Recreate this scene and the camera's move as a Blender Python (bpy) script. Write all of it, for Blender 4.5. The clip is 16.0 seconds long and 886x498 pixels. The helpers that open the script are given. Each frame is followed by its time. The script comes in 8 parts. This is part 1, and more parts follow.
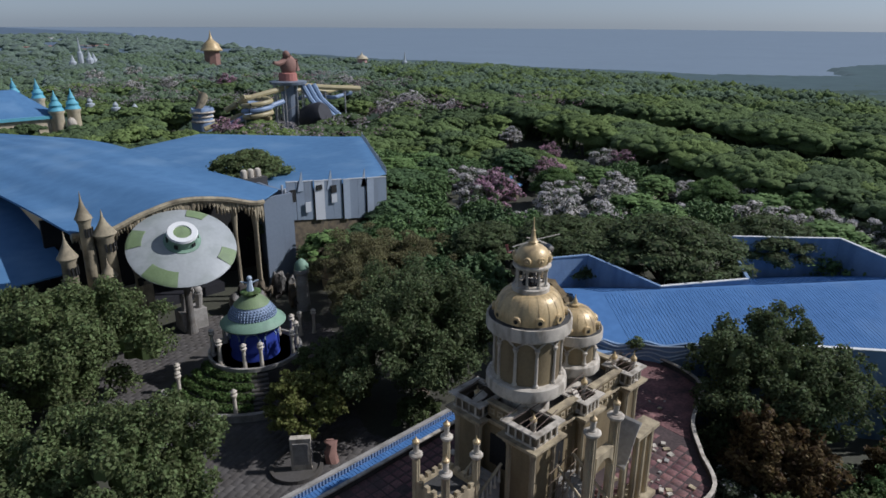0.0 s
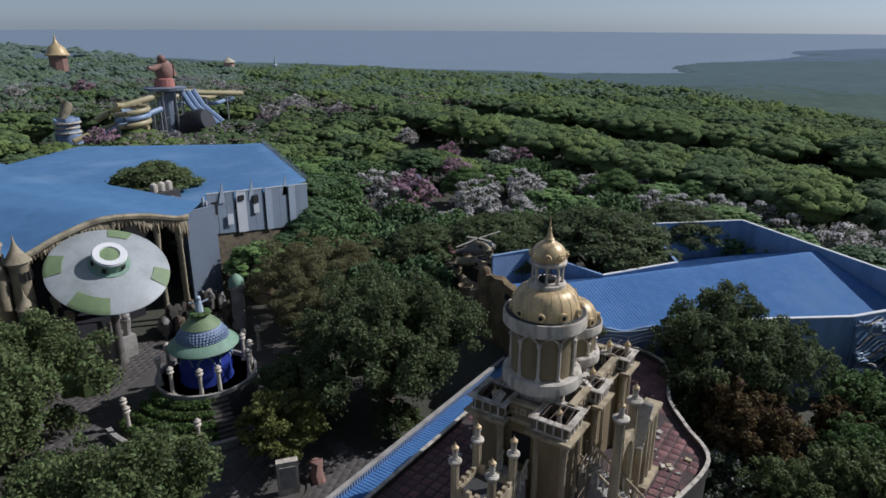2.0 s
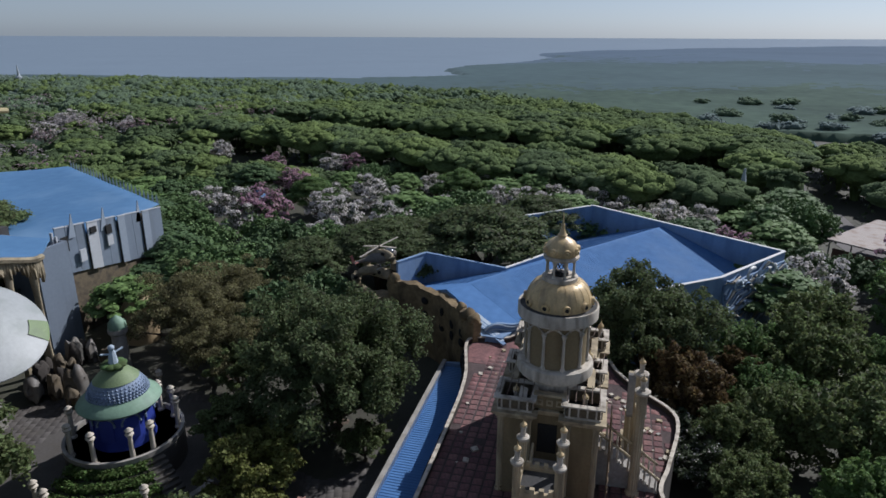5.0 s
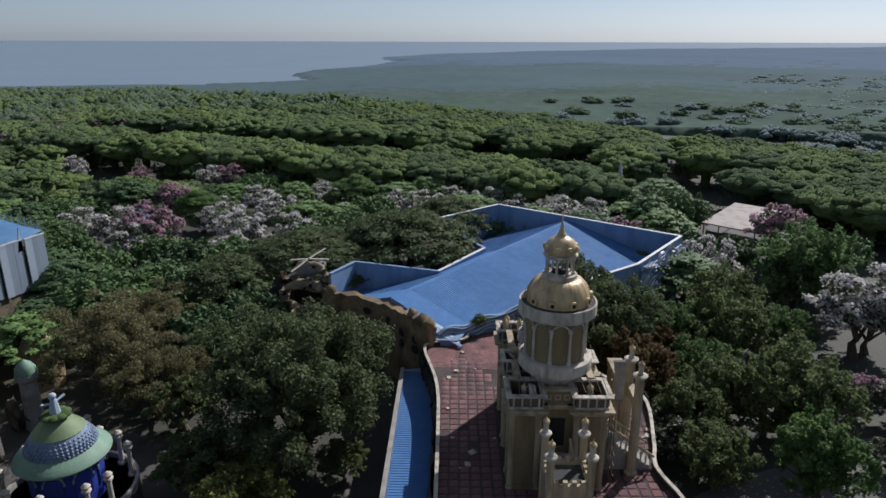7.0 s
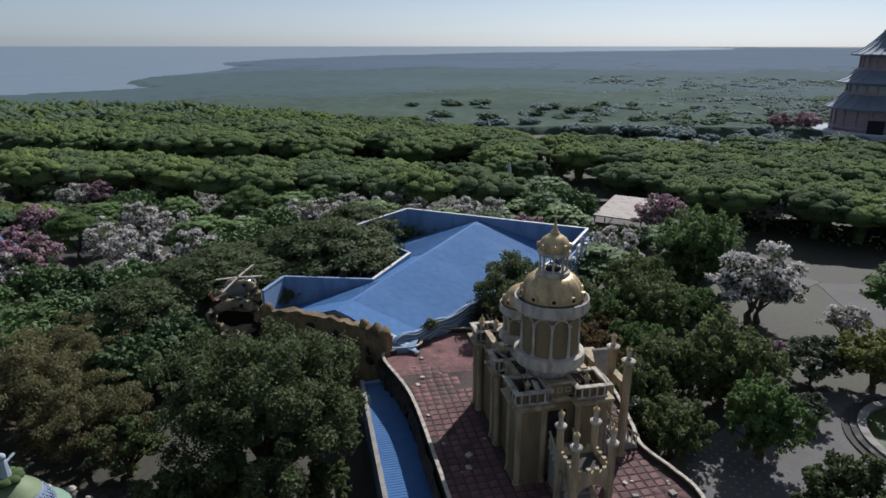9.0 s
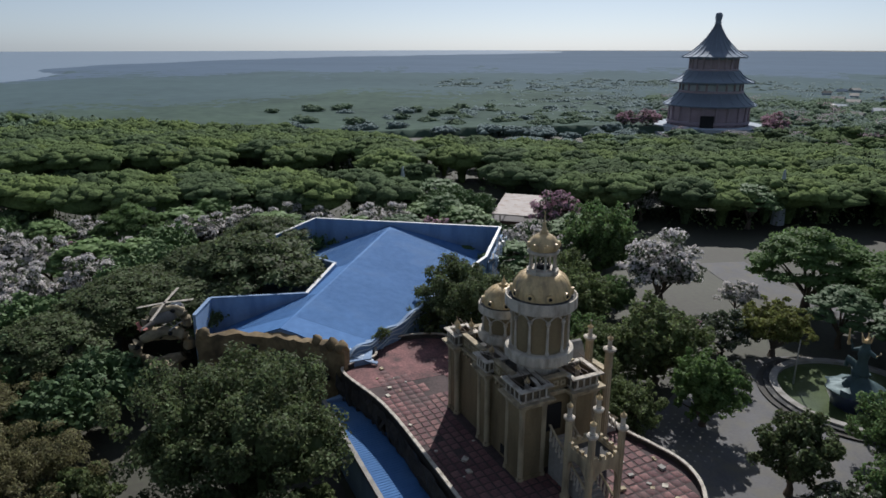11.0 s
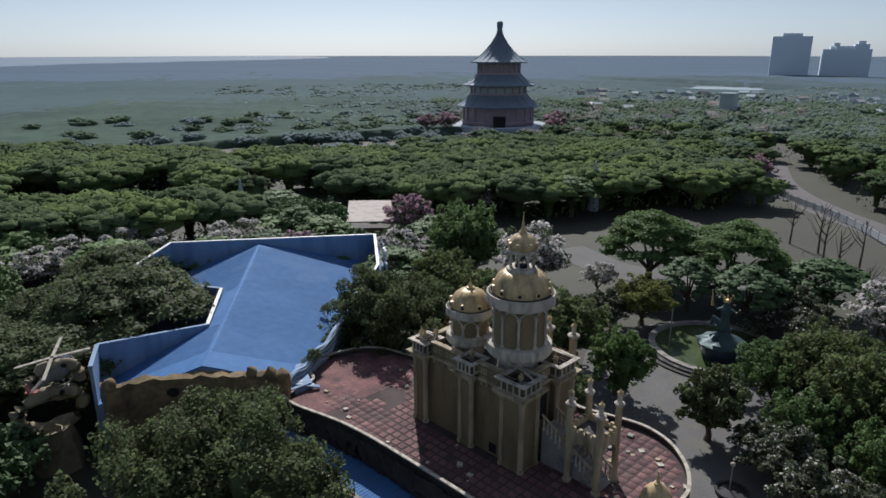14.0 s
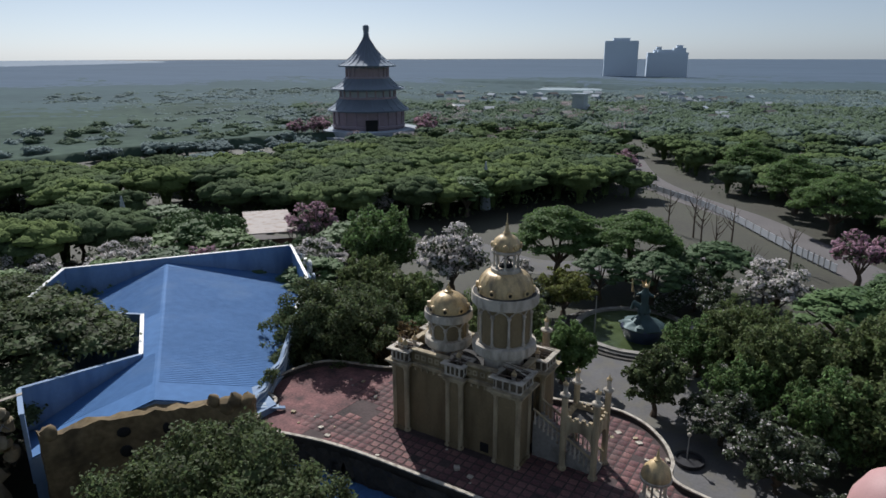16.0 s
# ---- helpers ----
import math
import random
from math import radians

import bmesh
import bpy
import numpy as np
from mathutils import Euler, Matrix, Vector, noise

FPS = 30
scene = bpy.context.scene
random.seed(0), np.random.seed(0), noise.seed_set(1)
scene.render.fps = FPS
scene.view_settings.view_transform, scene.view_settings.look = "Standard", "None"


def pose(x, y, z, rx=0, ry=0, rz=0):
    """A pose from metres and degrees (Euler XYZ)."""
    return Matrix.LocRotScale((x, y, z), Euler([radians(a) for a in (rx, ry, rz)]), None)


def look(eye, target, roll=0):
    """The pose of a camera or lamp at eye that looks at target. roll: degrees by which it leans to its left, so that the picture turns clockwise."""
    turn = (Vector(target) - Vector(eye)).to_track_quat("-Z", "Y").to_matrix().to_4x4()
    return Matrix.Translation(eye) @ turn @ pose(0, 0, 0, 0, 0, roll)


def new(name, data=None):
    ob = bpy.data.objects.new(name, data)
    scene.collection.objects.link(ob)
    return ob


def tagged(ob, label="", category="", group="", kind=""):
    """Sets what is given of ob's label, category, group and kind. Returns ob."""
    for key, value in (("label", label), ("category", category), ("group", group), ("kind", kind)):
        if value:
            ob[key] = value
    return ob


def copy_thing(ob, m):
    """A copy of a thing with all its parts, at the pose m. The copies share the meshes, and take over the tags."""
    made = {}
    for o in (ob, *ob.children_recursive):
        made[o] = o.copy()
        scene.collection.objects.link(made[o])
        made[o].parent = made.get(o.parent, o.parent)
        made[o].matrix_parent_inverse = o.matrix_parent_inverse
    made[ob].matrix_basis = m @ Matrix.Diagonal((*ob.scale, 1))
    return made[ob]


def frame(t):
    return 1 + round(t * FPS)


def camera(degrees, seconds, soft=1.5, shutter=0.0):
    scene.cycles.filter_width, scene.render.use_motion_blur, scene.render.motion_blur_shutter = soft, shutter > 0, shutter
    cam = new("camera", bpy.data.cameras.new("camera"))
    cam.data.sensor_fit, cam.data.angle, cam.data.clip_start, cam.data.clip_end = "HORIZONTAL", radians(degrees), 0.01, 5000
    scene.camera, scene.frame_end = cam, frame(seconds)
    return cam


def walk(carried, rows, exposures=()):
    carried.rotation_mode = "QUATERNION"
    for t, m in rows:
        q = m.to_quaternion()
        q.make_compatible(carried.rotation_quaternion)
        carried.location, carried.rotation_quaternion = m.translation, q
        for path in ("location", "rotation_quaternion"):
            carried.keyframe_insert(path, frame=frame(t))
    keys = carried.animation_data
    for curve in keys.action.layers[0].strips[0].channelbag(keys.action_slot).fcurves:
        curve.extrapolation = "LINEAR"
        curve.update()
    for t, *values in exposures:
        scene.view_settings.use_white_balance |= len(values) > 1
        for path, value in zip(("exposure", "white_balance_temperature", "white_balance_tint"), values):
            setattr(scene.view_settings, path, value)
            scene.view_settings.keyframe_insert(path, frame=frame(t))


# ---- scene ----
cam = camera(67.8, 16.0, soft=1.6)
METRES, EYE, TILT, LEAN, TURN = 71.26, 33.7, 0.0, 0.0, -44.4
ROWS = [
    (0.0, 0.0, 0.0, 0.0, 0.11, -18.88, -0.33),
    (0.5, -0.0272, 0.0014, 0.0002, -2.6, -18.84, -0.34),
    (1.0, -0.0553, 0.0045, 0.0002, -5.44, -18.79, -0.34),
    (1.5, -0.0836, 0.0091, 0.0001, -8.39, -18.75, -0.28),
    (2.0, -0.1126, 0.015, -0.0001, -11.45, -18.67, -0.26),
    (2.5, -0.1421, 0.0228, -0.0, -14.57, -18.62, -0.25),
    (3.0, -0.1718, 0.032, 0.0003, -17.75, -18.57, -0.25),
    (3.5, -0.2012, 0.0425, 0.0004, -20.99, -18.48, -0.19),
    (4.0, -0.2308, 0.0554, 0.0004, -24.33, -18.38, -0.15),
    (6.5, -0.3654, 0.1467, 0.0021, -41.25, -17.93, -0.15),
    (7.0, -0.388, 0.1692, 0.0025, -44.59, -17.86, -0.14),
    (7.5, -0.4096, 0.1924, 0.0026, -47.91, -17.78, -0.15),
    (8.0, -0.4297, 0.2167, 0.0028, -51.21, -17.67, -0.13),
    (8.5, -0.4481, 0.2423, 0.0032, -54.51, -17.6, -0.08),
    (9.0, -0.4656, 0.2691, 0.0034, -57.84, -17.48, -0.09),
    (11.5, -0.5263, 0.4142, 0.0056, -74.32, -17.08, 0.02),
    (12.0, -0.5338, 0.445, 0.0063, -77.61, -17.01, 0.03),
    (12.5, -0.5395, 0.4764, 0.0071, -80.9, -16.97, 0.02),
    (13.0, -0.5436, 0.5077, 0.0073, -84.15, -16.87, 0.01),
    (13.5, -0.5457, 0.5387, 0.0077, -87.35, -16.79, 0.03),
    (14.0, -0.546, 0.5698, 0.0081, -90.53, -16.72, 0.04),
    (14.5, -0.5445, 0.6007, 0.0085, -93.71, -16.67, 0.07),
    (15.0, -0.5414, 0.6314, 0.009, -96.92, -16.6, 0.11),
    (15.5, -0.5367, 0.6623, 0.0095, -100.1, -16.54, 0.13),
    (16.0, -0.5301, 0.6932, 0.01, -103.3, -16.46, 0.12),
]
walk(cam, [(t, pose(0, 0, EYE, TILT, LEAN, TURN) @ pose(METRES * x, METRES * y, METRES * z, 90 + pitch, roll, yaw)) for t, x, y, z, yaw, pitch, roll in ROWS],
     exposures=((0.0, -0.13, 5950, 13), (4.0, -0.05, 6000, 13), (8.0, 0.03, 6200, 12), (12.0, 0.06, 6250, 11), (16.0, 0.08, 6250, 11)))

# ---- daylight: hazy sky and one sun ----
SUN_ELEVATION, SUN_AZIMUTH = 40.0, 128.5
world = bpy.data.worlds.new("hazy_sky")
scene.world = world
world.use_nodes = True
wn = world.node_tree
sky = wn.nodes.new("ShaderNodeTexSky")
sky.sky_type = "NISHITA"
sky.sun_disc = False
sky.sun_elevation = radians(SUN_ELEVATION)
sky.sun_rotation = radians(SUN_AZIMUTH)
sky.air_density, sky.dust_density, sky.ozone_density = 0.7, 0.55, 0.8
grey = wn.nodes.new("ShaderNodeRGBToBW")  # thin even haze takes most of the colour out of the sky
veil = wn.nodes.new("ShaderNodeMix")
veil.data_type = "RGBA"
veil.inputs[0].default_value = 0.5
cool = wn.nodes.new("ShaderNodeMix")
cool.data_type, cool.blend_type = "RGBA", "MULTIPLY"
cool.inputs[0].default_value, cool.inputs[7].default_value = 1.0, (0.9, 1.0, 1.11, 1.0)
wn.links.new(sky.outputs["Color"], grey.inputs[0])
wn.links.new(sky.outputs["Color"], veil.inputs[6])
wn.links.new(grey.outputs[0], veil.inputs[7])
wn.links.new(veil.outputs[2], cool.inputs[6])
even = wn.nodes.new("ShaderNodeMix")  # the even part of the haze
even.data_type = "RGBA"
even.inputs[0].default_value, even.inputs[7].default_value = 0.3, (2.75, 3.2, 3.9, 1.0)
wn.links.new(cool.outputs[2], even.inputs[6])
wn.links.new(even.outputs[2], wn.nodes["Background"].inputs["Color"])
wn.nodes["Background"].inputs["Strength"].default_value = 0.082
sun_data = bpy.data.lights.new("sun", "SUN")
sun_data.energy, sun_data.angle, sun_data.color = 4.2, radians(0.6), (1.0, 0.965, 0.92)
sun = new("sun", sun_data)
az, el = radians(SUN_AZIMUTH), radians(SUN_ELEVATION)
TO_SUN = Vector((math.sin(az) * math.cos(el), math.cos(az) * math.cos(el), math.sin(el)))
sun.matrix_world = look(TO_SUN * 400, (0, 0, 0))
scene.view_settings.exposure = 0.0


# ---- materials ----
def shade(c, k):
    return tuple(min(1.0, v * k) for v in c[:3]) + (1.0,)


def surface(name, col, col2=None, rough=0.8, metal=0.0, coarse=0.5, fine=9.0, vary=0.3, bump=0.25, rand=0.0,
            island=0.0, stain=None, stain_amount=0.5, stain_scale=0.7, streak=1.0, relief=0.05, see_through=0.0, ribs=0.0, rib_axis="X", spec=0.4, haze_sheen=0.0):
    """A worn surface: two scales of mottling, stains or vertical streaks, fine relief, ribs of corrugated sheet."""
    m = bpy.data.materials.new(name)
    m.use_nodes = True
    nt = m.node_tree
    N, L = nt.nodes, nt.links
    bsdf = N["Principled BSDF"]
    co = N.new("ShaderNodeTexCoord").outputs["Object"]

    def noise_at(scale, detail=4.0, stretch=None):
        src = co
        if stretch:
            mp = N.new("ShaderNodeMapping")
            mp.inputs["Scale"].default_value = stretch
            L.new(co, mp.inputs["Vector"])
            src = mp.outputs["Vector"]
        n = N.new("ShaderNodeTexNoise")
        n.inputs["Scale"].default_value, n.inputs["Detail"].default_value = scale, detail
        L.new(src, n.inputs["Vector"])
        return n.outputs["Fac"]

    def mix(fac, a, b, kind="MIX"):
        x = N.new("ShaderNodeMix")
        x.data_type, x.blend_type = "RGBA", kind
        for key, val in ((0, fac), (6, a), (7, b)):
            if isinstance(val, bpy.types.NodeSocket):
                L.new(val, x.inputs[key])
            else:
                x.inputs[key].default_value = val
        return x.outputs[2]

    def ramp(src, lo, hi):
        r = N.new("ShaderNodeMapRange")
        r.inputs["From Min"].default_value, r.inputs["From Max"].default_value = lo, hi
        L.new(src, r.inputs["Value"])
        return r.outputs["Result"]

    big, small = noise_at(coarse), noise_at(fine)
    base = mix(ramp(big, 0.3, 0.7), shade(col, 1 - vary), shade(col2 or col, 1 + vary * 0.6))
    base = mix(0.5, base, mix(ramp(small, 0.3, 0.7), shade(col, 1 - vary), shade(col2 or col, 1 + vary * 0.5)))
    if rand or island:
        src = N.new("ShaderNodeObjectInfo").outputs["Random"] if rand else N.new("ShaderNodeNewGeometry").outputs["Random Per Island"]
        k = rand or island
        hsv = N.new("ShaderNodeHueSaturation")
        v = N.new("ShaderNodeMapRange")
        v.inputs["To Min"].default_value, v.inputs["To Max"].default_value = 1 - k, 1 + k
        L.new(src, v.inputs["Value"])
        L.new(v.outputs["Result"], hsv.inputs["Value"])
        h = N.new("ShaderNodeMapRange")
        h.inputs["To Min"].default_value, h.inputs["To Max"].default_value = 0.5 - 0.045 * k, 0.5 + 0.03 * k
        L.new(src, h.inputs["Value"])
        L.new(h.outputs["Result"], hsv.inputs["Hue"])
        L.new(base, hsv.inputs["Color"])
        base = hsv.outputs["Color"]
    if stain:
        f = ramp(noise_at(stain_scale, 6.0, (1, 1, streak)), 0.62 - 0.3 * stain_amount, 0.75)
        base = mix(f, base, (*stain, 1.0))
    L.new(base, bsdf.inputs["Base Color"])
    bsdf.inputs["Roughness"].default_value, bsdf.inputs["Metallic"].default_value = rough, metal
    bsdf.inputs["Specular IOR Level"].default_value = spec
    # bluish sheen that imitates haze, lifting and cooling the surface colour
    if haze_sheen:
        bsdf.inputs["Sheen Weight"].default_value, bsdf.inputs["Sheen Roughness"].default_value = haze_sheen, 0.55
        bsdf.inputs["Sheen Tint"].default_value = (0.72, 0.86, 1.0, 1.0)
    height = small
    if ribs:
        w = N.new("ShaderNodeTexWave")
        w.bands_direction, w.inputs["Scale"].default_value = rib_axis, ribs
        L.new(co, w.inputs["Vector"])
        height = mix(0.75, small, w.outputs["Fac"])
    if bump:
        b = N.new("ShaderNodeBump")
        b.inputs["Strength"].default_value, b.inputs["Distance"].default_value = bump, relief
        L.new(height, b.inputs["Height"])
        L.new(b.outputs["Normal"], bsdf.inputs["Normal"])
    if see_through:
        tr = N.new("ShaderNodeBsdfTranslucent")
        L.new(base, tr.inputs["Color"])
        sh = N.new("ShaderNodeMixShader")
        sh.inputs[0].default_value = see_through
        L.new(bsdf.outputs[0], sh.inputs[1])
        L.new(tr.outputs[0], sh.inputs[2])
        L.new(sh.outputs[0], N["Material Output"].inputs["Surface"])
    return m


def leafy(name, col, k=0.55, haze_sheen=0.03, thin=0.45):
    return surface(name, col, haze_sheen=haze_sheen, rough=0.66, coarse=0.35, fine=3.0, vary=0.3, bump=0, island=k, see_through=thin, spec=0.2)


def canopy(name, col, haze_sheen=0.1):
    """Closed leaf canopy of trees too far to tell single leaves."""
    return surface(name, shade(col, 0.85), shade(col, 1.15), rough=0.9, coarse=0.09, fine=1.5, vary=0.34, bump=0.9, relief=0.5, spec=0.05, haze_sheen=haze_sheen)


